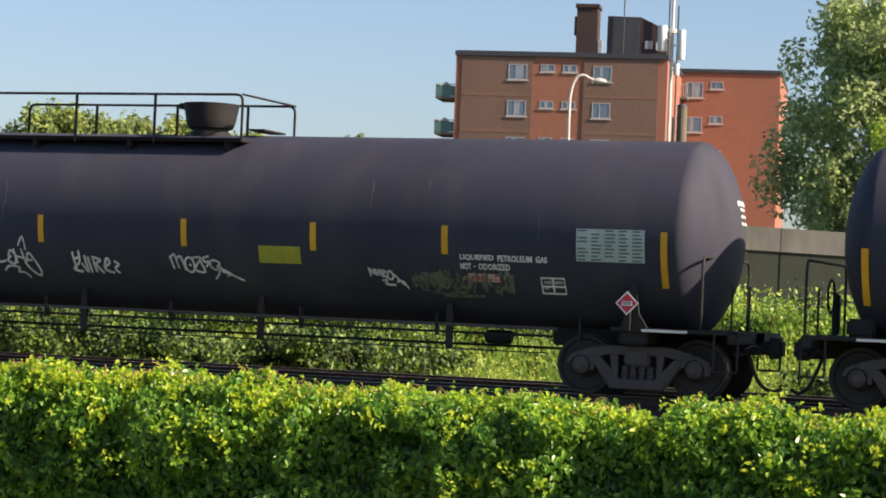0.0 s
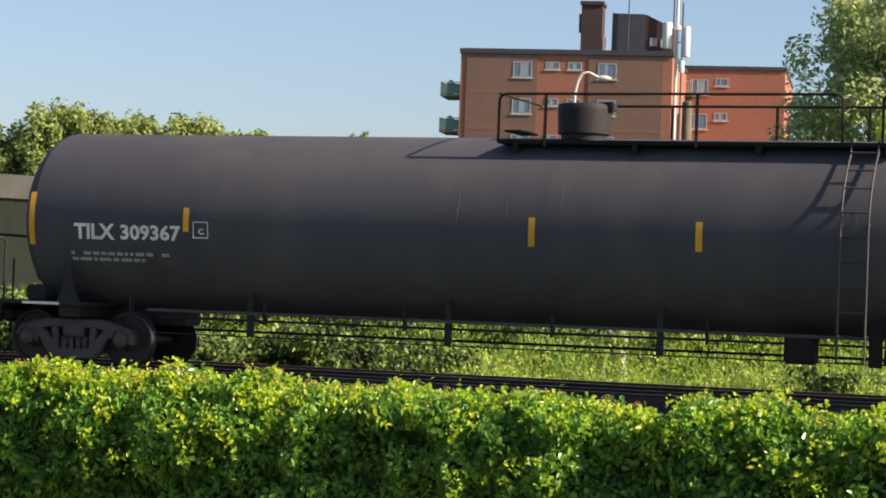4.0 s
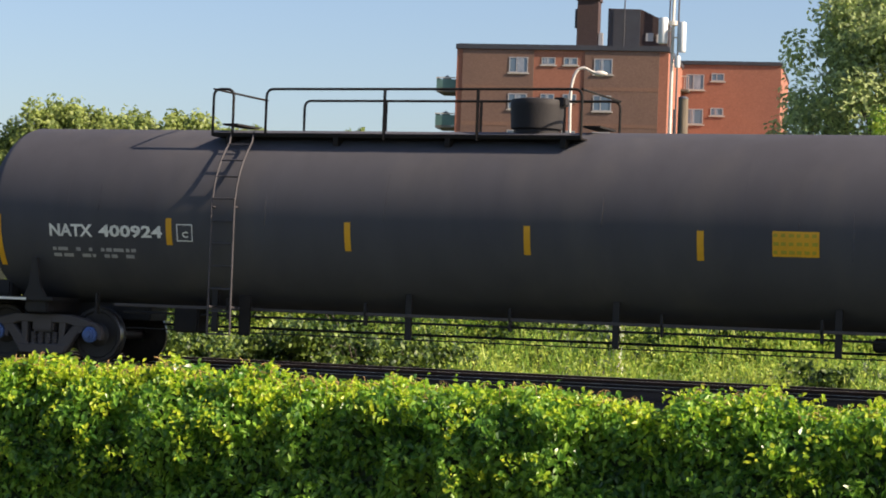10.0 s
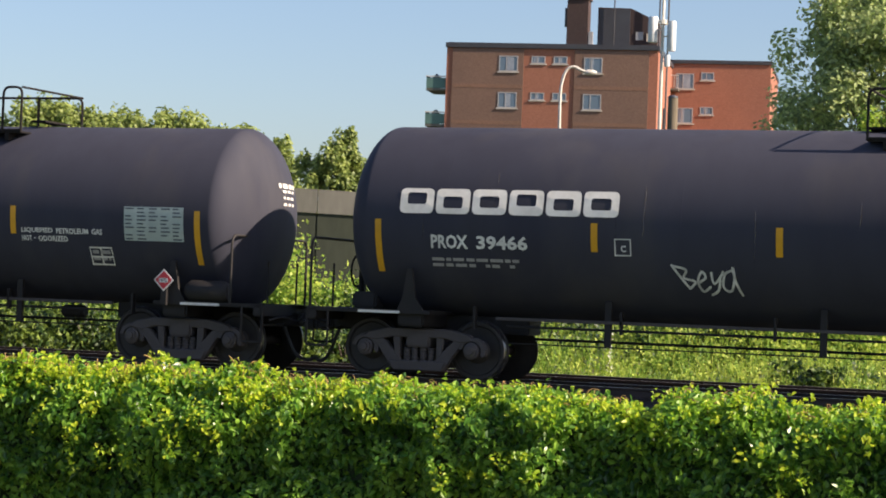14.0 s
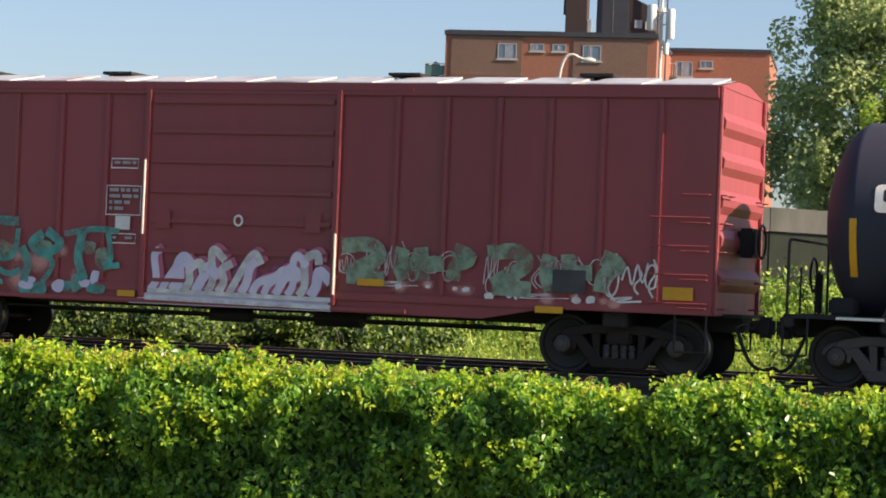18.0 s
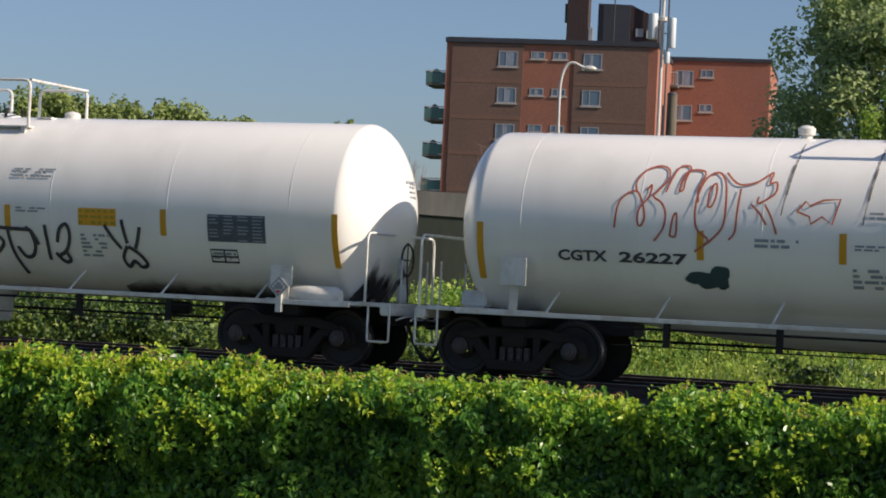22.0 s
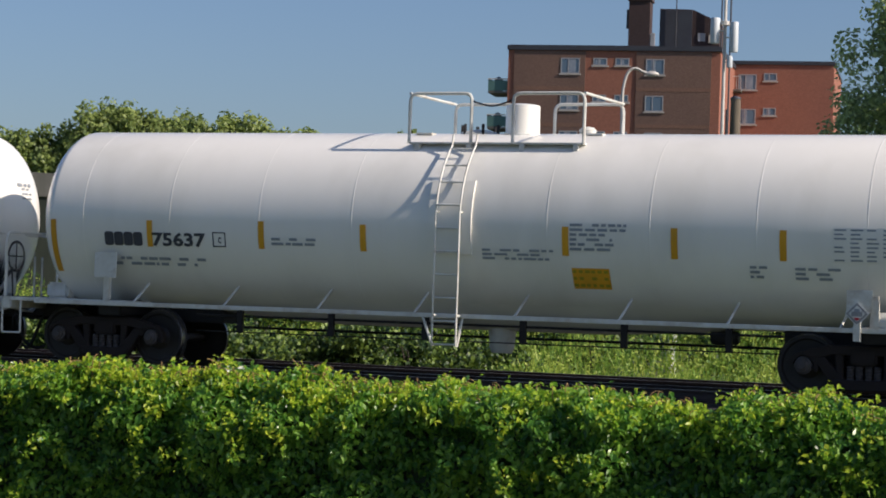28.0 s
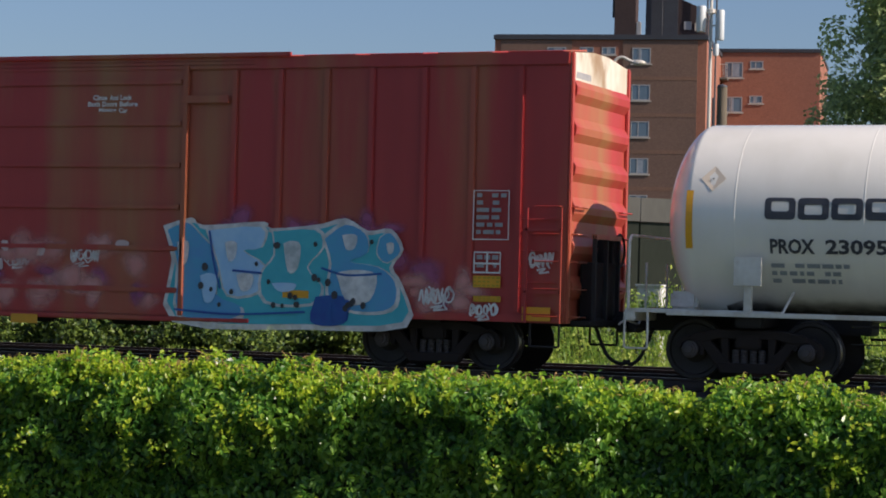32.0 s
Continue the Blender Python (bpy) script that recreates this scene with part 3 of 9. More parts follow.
def window(parent, u, z, w, h, y, two=True):
    """A window with its top left corner at u, z, in a wall whose face is at y."""
    wd = part("window", box(u + 0.05, u + w - 0.05, y - 0.004, y + 0.01, z - h + 0.05, z - 0.05), M["pane"], parent, "bluish window panes in a white frame", smooth=0)
    for a, b in ((u, u + 0.07), (u + w - 0.07, u + w)):
        part("jamb", box(a, b, y - 0.03, y + 0.02, z - h, z), M["frame_white"], wd, smooth=0)
    for a, b in ((z - 0.07, z), (z - h, z - h + 0.07)):
        part("frame_rail", box(u + 0.07, u + w - 0.07, y - 0.03, y + 0.02, a, b), M["frame_white"], wd, smooth=0)
    if two:
        part("mullion", box(u + w * 0.38, u + w * 0.38 + 0.07, y - 0.026, y + 0.02, z - h + 0.07, z - 0.07), M["frame_white"], wd, smooth=0)
    if random.random() < 0.7:
        a = random.uniform(0.1, 0.5)
        part("curtain", box(u + w * a, u + w * (a + random.uniform(0.2, 0.4)), y - 0.012, y - 0.006, z - h + 0.1, z - 0.08), M["curtain"], wd, smooth=0)
    part("sill", box(u - 0.12, u + w + 0.12, y - 0.07, y + 0.03, z - h - 0.11, z - h, bevel=0.012), M["sill"], wd, "pale stone sill", smooth=0)


for k in range(6):
    z = 19.25 - 2.68 * k
    window(building, 3.93, z, 1.4, 1.15, 0.0)
    window(building, 6.32, z + 0.02, 1.02, 0.55, 0.06)
    window(building, 7.95, z + 0.02, 1.02, 0.55, 0.06)
    window(building, 10.2, z - 0.03, 1.35, 1.15, 0.0)
for k in range(6):
    z = 16.6 - 2.65 * k
    bal = part("balcony", box(-1.5, 0.0, 0.25, 3.4, z, z + 0.18, bevel=0.02), M["concrete"], building, "concrete balcony with a green panel railing", smooth=0)
    part("railing", box(-1.5, -1.46, 0.25, 3.4, z + 0.2, z + 1.1), M["balc_green"], bal, smooth=0)
    part("railing", box(-1.46, 0.0, 0.25, 0.28, z + 0.2, z + 0.95), M["balc_green"], bal, smooth=0)
    part("handrail", box(-1.53, 0.0, 0.22, 0.31, z + 1.02, z + 1.1), M["galv"], bal, smooth=0)
    if k < 3:
        part("furniture", lathe([(0, 0.0), (0, 0.3), (0.5, 0.42), (1.0, 0.28), (1.15, 0)], "z", (-0.9, 1.2, z + 0.18), 10), M["flashing"], bal, "dark bulky balcony furniture")
# roof structures
ch = part("chimney", box(8.75, 10.3, 0.6, 2.2, 20.15, 23.7), M["brick_dark"], building, "square dark brick chimney", smooth=0)
part("chimney_cap", box(8.65, 10.4, 0.5, 2.3, 23.55, 23.85, bevel=0.03), M["brick_dark"], ch, smooth=0)
pent = part("penthouse", prism([(10.75, 20.15), (10.75, 23.3), (13.2, 23.25), (15.2, 22.3), (15.2, 20.15)], 3.0, 7.5), M["brick_dark"], building, "dark brick lift house with a sloping roof", smooth=0)
part("lift_house_front", box(10.78, 13.15, 2.9, 2.99, 20.15, 23.2), M["flashing"], pent, "blackish sheet cladding", smooth=0)
part("vent", box(13.6, 14.15, 2.94, 3.0, 20.9, 21.5), M["frame_white"], pent, smooth=0)
part("vent", box(14.4, 14.9, 2.94, 3.0, 20.8, 21.4), M["beige"], pent, smooth=0)
for u, zt, r in ((12.0, 25.6, 0.045), (15.35, 27.5, 0.06)):
    part("mast", rod((u, 2.7, 20.15), (u, 2.7, zt), r), M["flashing"], building, "thin dark antenna mast")
part("dish_mount", rod((8.6, 1.4, 21.6), (8.6, 1.4, 23.0), 0.12), M["flashing"], ch)
part("roof_unit", box(10.35, 10.7, 0.6, 0.9, 20.2, 21.2, bevel=0.05), M["frame_white"], building, "small white roof unit", smooth=0)

wing = thing("apartment_wing", "orange-red brick wing of the apartment block", "building", at=(-60.72, 122.11, 0.14))
wing.rotation_euler = (0, 0, radians(BA))
part("wall", box(14.6, 23.2, 12.05, 26, -0.5, 20.2), M["brick_red"], wing, "orange-red brick wall", smooth=0)
part("cornice", box(14.55, 23.28, 11.95, 26.1, 20.2, 20.5, bevel=0.02), M["flashing"], wing, "dark metal roof edge", smooth=0)
for k in range(5):
    z = 19.45 - 2.68 * k
    window(wing, 15.9, z, 1.4, 1.2, 12.05)
    window(wing, 17.85, z + 0.1, 1.0, 0.6, 12.05)
    bal = part("balcony", box(14.6, 16.2, 10.9, 12.04, z - 1.45, z - 1.28, bevel=0.02), M["concrete"], wing, "narrow concrete balcony with a pale railing", smooth=0)
    for q in range(6):
        part("baluster", box(14.65 + q * 0.3, 14.69 + q * 0.3, 10.92, 10.96, z - 1.28, z - 0.3), M["galv"], bal, smooth=0)
    part("handrail", box(14.6, 16.2, 10.9, 10.98, z - 0.3, z - 0.24), M["galv"], bal, smooth=0)

mono = thing("antenna_pole", "tall pale steel pole carrying white antenna boxes", "antenna", at=(-42.4, 115.4, 0))
part("pole", rod((0, 0, -0.5), (0.0, 0, 24.2), 0.15, r2=0.1), M["galv"], mono)
for dx, z0, z1, r in ((-0.62, 19.35, 21.1, 0.33), (0.72, 18.75, 20.8, 0.28), (0.45, 17.7, 18.5, 0.2)):
    part("antenna_panel", lathe([(z0, 0), (z0, r * 0.9), (z0 + 0.08, r), (z1 - 0.08, r), (z1, r * 0.9), (z1, 0)], "z", (dx, -0.25, 0), 16), M["antenna"], mono, "white rounded antenna box")
    part("bracket", rod((0, 0, (z0 + z1) / 2), (dx, -0.25, (z0 + z1) / 2), 0.05), M["galv"], mono)
part("conduit", rod((0.35, 0.1, -0.5), (0.35, 0.1, 22.5), 0.06), M["flashing"], mono, "thin dark conduit")
part("pole_band", rod((0, 0, 20.6), (0, 0, 20.9), 0.3), M["galv"], mono)


def street_lamp(at, top, rz, reach=1.1):
    lamp = thing("street_lamp", "pale curved street lamp with a cobra head", "street lamp", at=at)
    lamp.rotation_euler = (0, 0, radians(rz))
    h = top
    part("pole", tube(spline([(0, 0, 0), (-0.02, 0, h * 0.6), (-0.06, 0, h - 1.6), (0.0, 0, h - 0.7), (0.2, 0, h - 0.15), (0.5, 0, h - 0.02), (0.8, 0, h - 0.15), (reach - 0.1, 0, h - 0.22)], 5), 0.065, n=8), M["galv"], lamp)
    part("lamp_head", lathe([(0, 0), (0.02, 0.07), (0.15, 0.13), (0.4, 0.12), (0.55, 0.05), (0.58, 0)], "x", (reach - 0.15, 0, h - 0.24), 12), M["galv"], lamp, "white lamp head")


street_lamp((-31.45, 60.95, -0.3), 12.05, 21)

# utility pole and cables
up = thing("utility_pole", "weathered wooden utility pole with two crossarms", "utility pole", at=(-13.97, 16.25, -0.3))
part("pole", rod((0, 0, 0), (0, 0, 6.35), 0.15, r2=0.115, n=14), M["wood"], up)
for z, w in ((4.95, 0.62), (2.5, 0.55)):
    arm = part("crossarm", box(-w, w, -0.24, -0.13, z - 0.06, z + 0.06, bevel=0.01), M["wood"], up, "grey wooden crossarm", smooth=0)
    for k in (-0.85, -0.4, 0.4, 0.85):
        part("insulator", lathe([(0, 0), (0, 0.03), (0.06, 0.045), (0.1, 0.03), (0.13, 0)], "z", (k * w, -0.185, z + 0.06), 8), M["galv"], arm)
part("conduit", rod((-0.17, -0.1, 0), (-0.17, -0.1, 6.1), 0.035), M["flashing"], up, "dark cable down the pole")
part("pole_cap", lathe([(0, 0), (0, 0.13), (0.05, 0.1), (0.07, 0)], "z", (0, 0, 6.35), 12), M["flashing"], up)
cab = thing("utility_cabinet", "white metal utility cabinet among the weeds", "cabinet", at=(-14.9, 14.2, -0.3))
part("body", box(-0.28, 0.28, -0.2, 0.2, 0, 1.75, bevel=0.02), M["cabinet"], cab, smooth=0)
part("lid", box(-0.31, 0.31, -0.23, 0.23, 1.75, 1.8, bevel=0.01), M["cabinet"], cab, smooth=0)
part("door", box(-0.24, 0.24, -0.225, -0.2, 0.1, 1.65, bevel=0.008), M["cabinet"], cab, smooth=0)
cable = thing("overhead_cable", "thin dark overhead cable across the sky", "cable", at=(0, 0, 0))
part("strand", tube([(x, 21.05 + (x + 23.19) * 0.391, 9.6 + (x + 23.19) * 0.024 + 0.0009 * (x + 17) ** 2) for x in range(-60, 31, 3)], 0.018, n=5), M["wire"], cable)

for px_, py_, pz_ in ((-60.0, 6.66, 10.38), (30.0, 41.85, 12.87)):
    post = thing("utility_pole", "tall wooden pole carrying the overhead cable", "utility pole", at=(px_, py_ + 0.14, -0.5))
    part("pole", rod((0, 0, 0), (0, 0, pz_ + 0.9), 0.16, r2=0.11, n=12), M["wood"], post)
    part("insulator", rod((0, 0, pz_ + 0.5), (0, -0.14, pz_ + 0.5), 0.05, n=8), M["galv"], post)


# ---------- plants ----------
LEAF = np.array([(0, 0, 0), (-0.25, 0.28, 0.08), (-0.24, 0.58, 0.05), (0, 1.05, -0.1), (0.24, 0.58, 0.05), (0.25, 0.28, 0.08), (0, 0.48, -0.03)])
LEAF_F = [(6, 0, 1), (6, 1, 2), (6, 2, 3), (6, 3, 4), (6, 4, 5), (6, 5, 0)]
SPRIG = np.array([(0, 0, 0), (-0.3, 0.5, 0.06), (0, 1.05, -0.08), (0.3, 0.5, 0.06)])
SPRIG_F = [(0, 1, 3), (1, 2, 3)]
BLADE = np.array([(-0.022, 0, 0), (0.022, 0, 0), (0.03, 0.45, 0.04), (-0.03, 0.45, 0.04), (0, 1.0, 0.22)])
BLADE_F = [(0, 1, 2, 3), (3, 2, 4)]


def scatter(places, normals, sizes, shape=LEAF, faces=LEAF_F, droop=0.5, rng=None):
    """Vertices and faces of many leaves: each at a place, facing along its normal, tip turned at random and downwards."""
    rng = rng or np.random.default_rng(1)
    n = len(places)
    z = normals / np.maximum(np.linalg.norm(normals, axis=1, keepdims=True), 1e-6)
    t = rng.normal(size=(n, 3)) + np.array([0, 0, -droop])
    t -= (t * z).sum(1, keepdims=True) * z
    t /= np.maximum(np.linalg.norm(t, axis=1, keepdims=True), 1e-6)
    x = np.cross(t, z)
    s = sizes[:, None, None]
    v = places[:, None, :] + s * (shape[None, :, 0:1] * x[:, None, :] + (shape[None, :, 1:2] - 0.4) * t[:, None, :] + shape[None, :, 2:3] * z[:, None, :])
    k = len(shape)
    fs = [tuple(i * k + a for a in f) for i in range(n) for f in faces]
    return v.reshape(-1, 3), fs


def hedge_top(x):
    b = 0.195 + 0.05 * math.sin(x * 1.3 + 0.5) + 0.04 * math.sin(x * 3.1) + 0.03 * math.sin(x * 7.3 + 1) + 0.055 * noise.noise(Vector((x * 1.8, 3.1, 0)))
    for c, h, w in ((-12.8, 0.05, 0.3), (-12.0, 0.11, 0.4), (-11.0, 0.19, 0.17), (-10.75, 0.03, 0.3), (-6.05, 0.12, 0.22), (-5.45, 0.09, 0.25), (-7.1, 0.04, 0.2), (-9.5, -0.03, 0.5)):
        b += h * math.exp(-((x - c) / w) ** 2)
    return b


HX0, HX1 = -19.0, -0.5
hedge = thing("creeper_hedge", "dense green creeper hedge with yellow-green sunlit leaves beside the road", "hedge", kind="")
# a plain dark sheet behind the leaves, its colour painted as their inner shade
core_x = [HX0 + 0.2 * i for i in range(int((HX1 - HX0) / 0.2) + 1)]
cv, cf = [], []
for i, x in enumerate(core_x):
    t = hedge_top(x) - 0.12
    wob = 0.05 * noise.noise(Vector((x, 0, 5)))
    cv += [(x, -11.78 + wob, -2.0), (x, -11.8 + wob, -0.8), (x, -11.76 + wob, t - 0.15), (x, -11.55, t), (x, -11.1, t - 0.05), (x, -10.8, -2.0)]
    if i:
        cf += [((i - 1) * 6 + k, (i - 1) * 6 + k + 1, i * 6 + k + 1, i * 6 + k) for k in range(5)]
arr_mesh("inner_growth", cv, cf, M["ivy_core"], hedge, "dark core sheet, shade inside the hedge painted in", smooth=True)
rng = np.random.default_rng(7)


def hedge_bulge(x, z):
    """How far the growth swells out; hollows lie deep and dark."""
    v = noise.noise(Vector((x * 1.0, z * 1.3, 2.0))) * 0.44 + noise.noise(Vector((x * 2.8, z * 3.2, 7.0))) * 0.3
    return max(-0.19, v)


def hedge_point(n, share_front=0.74):
    """Places and normals over the hedge's bulging front and rounded top."""
    x = rng.uniform(HX0, HX1, n)
    top = np.array([hedge_top(v) for v in x])
    front = rng.random(n) < share_front
    z = np.where(front, -1.9 + (top + 1.9) * rng.random(n) ** 0.75, top)
    bulge = np.array([hedge_bulge(a, b) for a, b in zip(x, z)])
    y = np.where(front, -12.0 - bulge - 0.04 * rng.random(n) + 0.22 * np.clip((z - top + 0.22) / 0.22, 0, 1) ** 2, -11.85 + 0.9 * rng.random(n))
    z = np.where(front, z, top - 0.25 * ((y + 11.6) / 0.5) ** 2 * (y < -11.6) + 0.05 * rng.normal(size=n))
    y += rng.normal(size=n) * 0.045
    nr = np.where(front[:, None], np.array([0.1, -0.75, 0.5]), np.array([0.15, -0.3, 0.9])) + rng.normal(size=(n, 3)) * 0.6
    return np.stack([x, y, z], 1), nr, bulge


CREEPER = LEAF * np.array([1.12, 0.96, 1.6])
pts, nrm, blg = hedge_point(60000)
v, fcs = scatter(pts, nrm, rng.uniform(0.05, 0.115, len(pts)), CREEPER, droop=1.2, rng=rng)
arr_mesh("creeper_leaves", v, fcs, M["ivy"], hedge, "", "stuff")
# young yellow-green sprays trail out of the dark growth, thickest along the top
at, nr0, blg = hedge_point(3900, 0.5)
tops = np.array([hedge_top(q) for q in at[:, 0]])
depth = tops - at[:, 2]
keep = rng.random(len(at)) < np.where(depth < 0.2, np.where(at[:, 0] < -8.6, 1.0, 0.75), np.where(depth < 0.5, 0.3, 0.24) * np.where(blg < 0.03, 0.04, 1.0)) * np.where(at[:, 0] < -8.6, 1.0, 0.8)
sp, sn, ss = [], [], []
for p, nn in zip(at[keep], nr0[keep]):
    n = rng.integers(10, 26)
    way = np.array([rng.normal() * 0.15, -0.06 - 0.08 * rng.random(), rng.uniform(-0.3, 0.06)])
    for k in range(n):
        f = rng.random()
        sp.append(p + way * f + rng.normal(size=3) * 0.038 + np.array([0, -0.03, 0.03 * math.sin(f * 3)]))
        sn.append(np.array([0.15, -0.6, 0.6]) + rng.normal(size=3) * 0.55)
        ss.append(rng.uniform(0.035, 0.08))
sp, sn, ss = np.array(sp), np.array(sn), np.array(ss)
near = (sp[:, 0] > -10.2) & (sp[:, 0] < -8.6)
near &= np.cumsum(near) <= 300
v, fcs = scatter(sp[~near], sn[~near], ss[~near], CREEPER, droop=1.0, rng=rng)
arr_mesh("young_leaves", v, fcs, M["ivy_young"], hedge, "bright yellow-green young leaves", "stuff")
one = bpy.data.meshes.new("leaf")
one.from_pydata([tuple(q) for q in CREEPER], [], LEAF_F)
one.materials.append(M["ivy_young"])
for p, nn, k in zip(sp[near], sn[near], ss[near]):
    m = Matrix.Translation(p) @ Vector(nn).to_track_quat("Z", "Y").to_matrix().to_4x4() @ Matrix.Rotation(rng.uniform(2.3, 4.0), 4, "Z") @ Matrix.Scale(k, 4)
    share("leaf", one, hedge, m)
# shoots that stand up from the top, with reddish tips
sp, sn, ss = [], [], []
stems = bmesh.new()
for i in range(900):
    x = HX0 + (HX1 - HX0) * rng.random() ** 1.5
    z0, h = hedge_top(x) - 0.02, 0.03 + 0.17 * rng.random() ** 1.6
    lean = rng.normal(size=2) * 0.05
    y = -11.7 + rng.uniform(-0.15, 0.4)
    tube(spline([(x, y, z0 - 0.1), (x + lean[0] * 0.3, y, z0 + h * 0.6), (x + lean[0], y + lean[1], z0 + h), (x + lean[0] * 1.6 + 0.02, y + lean[1], z0 + h - 0.015)], 2), 0.005, stems, 4)
    for k in range(rng.integers(4, 10)):
        f = rng.uniform(0.1, 0.85)
        sp.append((x + lean[0] * f + rng.normal() * 0.025, y + lean[1] * f + rng.normal() * 0.025, z0 + h * f))
        sn.append(rng.normal(size=3) + np.array([0.3, -0.3, 0.6]))
        ss.append(rng.uniform(0.03, 0.07))
tagged(part("shoot_tangle", stems, M["tendril"], hedge, "reddish curling shoot tips", smooth=0), kind="stuff")
v, fcs = scatter(np.array(sp), np.array(sn), np.array(ss), droop=-0.5, rng=rng)
arr_mesh("shoot_leaves", v, fcs, M["ivy_young"], hedge, "", "stuff")

# weeds and low bushes behind the tracks
rng = np.random.default_rng(11)


def bank(x, y):
    """How high the growth stands."""
    n1 = noise.noise(Vector((x * 0.35, y * 0.35, 1.0)))
    n2 = noise.noise(Vector((x * 1.1, y * 1.1, 4.0)))
    if -27.5 < x < -15.6 and y < 7.6:
        return 0.12
    return max(0.12, (0.3 + 0.13 * (y - 5.3)) * (1 + 0.6 * n1 + 0.7 * n2))


weeds = thing("weeds", "tall tangled green weeds and grass behind the railway", "weeds", kind="stuff")
n = 120000
x = rng.uniform(-40, 4, n)
y = 5.3 + 9.5 * rng.random(n) ** 1.25
hh = np.array([min(bank(a, b), 1.9) for a, b in zip(x, y)])
z = -0.5 + 0.3 * np.clip((y - 6.5) / 8, 0, 1) + hh * rng.random(n) ** 0.5
pl = np.stack([x, y, z], 1)
sel = rng.random(n) < np.where(x < -16, 0.8, 0.66)
v, fcs = scatter(pl[sel], rng.normal(size=(sel.sum(), 3)) * 0.7 + np.array([0.2, -0.6, 0.7]), rng.uniform(0.04, 0.1, sel.sum()), SPRIG, SPRIG_F, rng=rng)
arr_mesh("weed_leaves", v, fcs, M["weed"], weeds, "", "stuff")
v, fcs = scatter(pl[~sel], rng.normal(size=((~sel).sum(), 3)) * 0.5 + np.array([0.1, -1.0, 0.1]), rng.uniform(0.14, 0.38, (~sel).sum()), BLADE, BLADE_F, droop=-4, rng=rng)
arr_mesh("grass_blades", v, fcs, M["weed"], weeds, "", "stuff")


def bush(at, w, h, seed, n=1500, material="maple"):
    b = thing("bush", "dark green leafy bush behind the tracks", "bush", at=at)
    g = np.random.default_rng(seed)
    br = bmesh.new()
    for k in range(7):
        a = g.uniform(0, 6.28)
        rod((0, 0, 0), (math.cos(a) * w * 0.35, math.sin(a) * w * 0.35, h * g.uniform(0.5, 0.85)), 0.03, br, 6, 0.01)
    tagged(part("stem_tangle", br, M["bark"], b), kind="stuff")
    cl = g.normal(size=(26, 3)) * np.array([w * 0.27, w * 0.25, h * 0.17]) + np.array([0, 0, h * 0.55])
    q = cl[g.integers(0, 26, n)] + g.normal(size=(n, 3)) * np.array([w * 0.1, w * 0.1, h * 0.11])
    q = q[q[:, 2] > 0.02]
    v, f = scatter(q, g.normal(size=(len(q), 3)) + np.array([0.2, -0.3, 0.5]), g.uniform(0.06, 0.15, len(q)), SPRIG, SPRIG_F, rng=g)
    arr_mesh("foliage", v, f, M[material], b, "", "stuff")
    return b


for i, (bxx, byy, w, h) in enumerate(((-24.6, 6.6, 2.2, 1.35), (-23.0, 6.3, 2.0, 1.2), (-21.5, 6.5, 2.1, 1.3), (-20.1, 6.2, 1.9, 1.2), (-18.7, 6.4, 2.0, 1.25), (-17.4, 6.1, 1.8, 1.05), (-16.1, 6.4, 1.6, 0.95), (-26.5, 6.9, 2.3, 1.4), (-28.6, 7.2, 2.4, 1.4), (-12.2, 12.0, 2.8, 1.9), (-9.2, 12.4, 2.6, 2.0), (-15.6, 11.6, 2.6, 1.9), (-19.4, 11.2, 2.8, 1.9), (-23.5, 11.4, 2.8, 2.0), (-28.0, 12.4, 2.8, 2.0), (-8.4, 7.2, 1.5, 0.75))):
    bush((bxx, byy, -0.48), w, h, 40 + i, 4200, "bushleaf")


for i, (bxx, byy, w, h) in enumerate(((-22.6, 12.0, 2.6, 2.7), (-20.6, 12.6, 2.2, 2.2), (-12.6, 12.4, 2.2, 2.0), (-11.0, 12.0, 2.4, 2.3), (-9.4, 12.6, 2.2, 2.0), (-17.5, 12.8, 2.4, 1.8), (-25.5, 12.4, 2.8, 2.5))):
    bush((bxx, byy, -0.35), w, h, 70 + i, 6500, "weed")


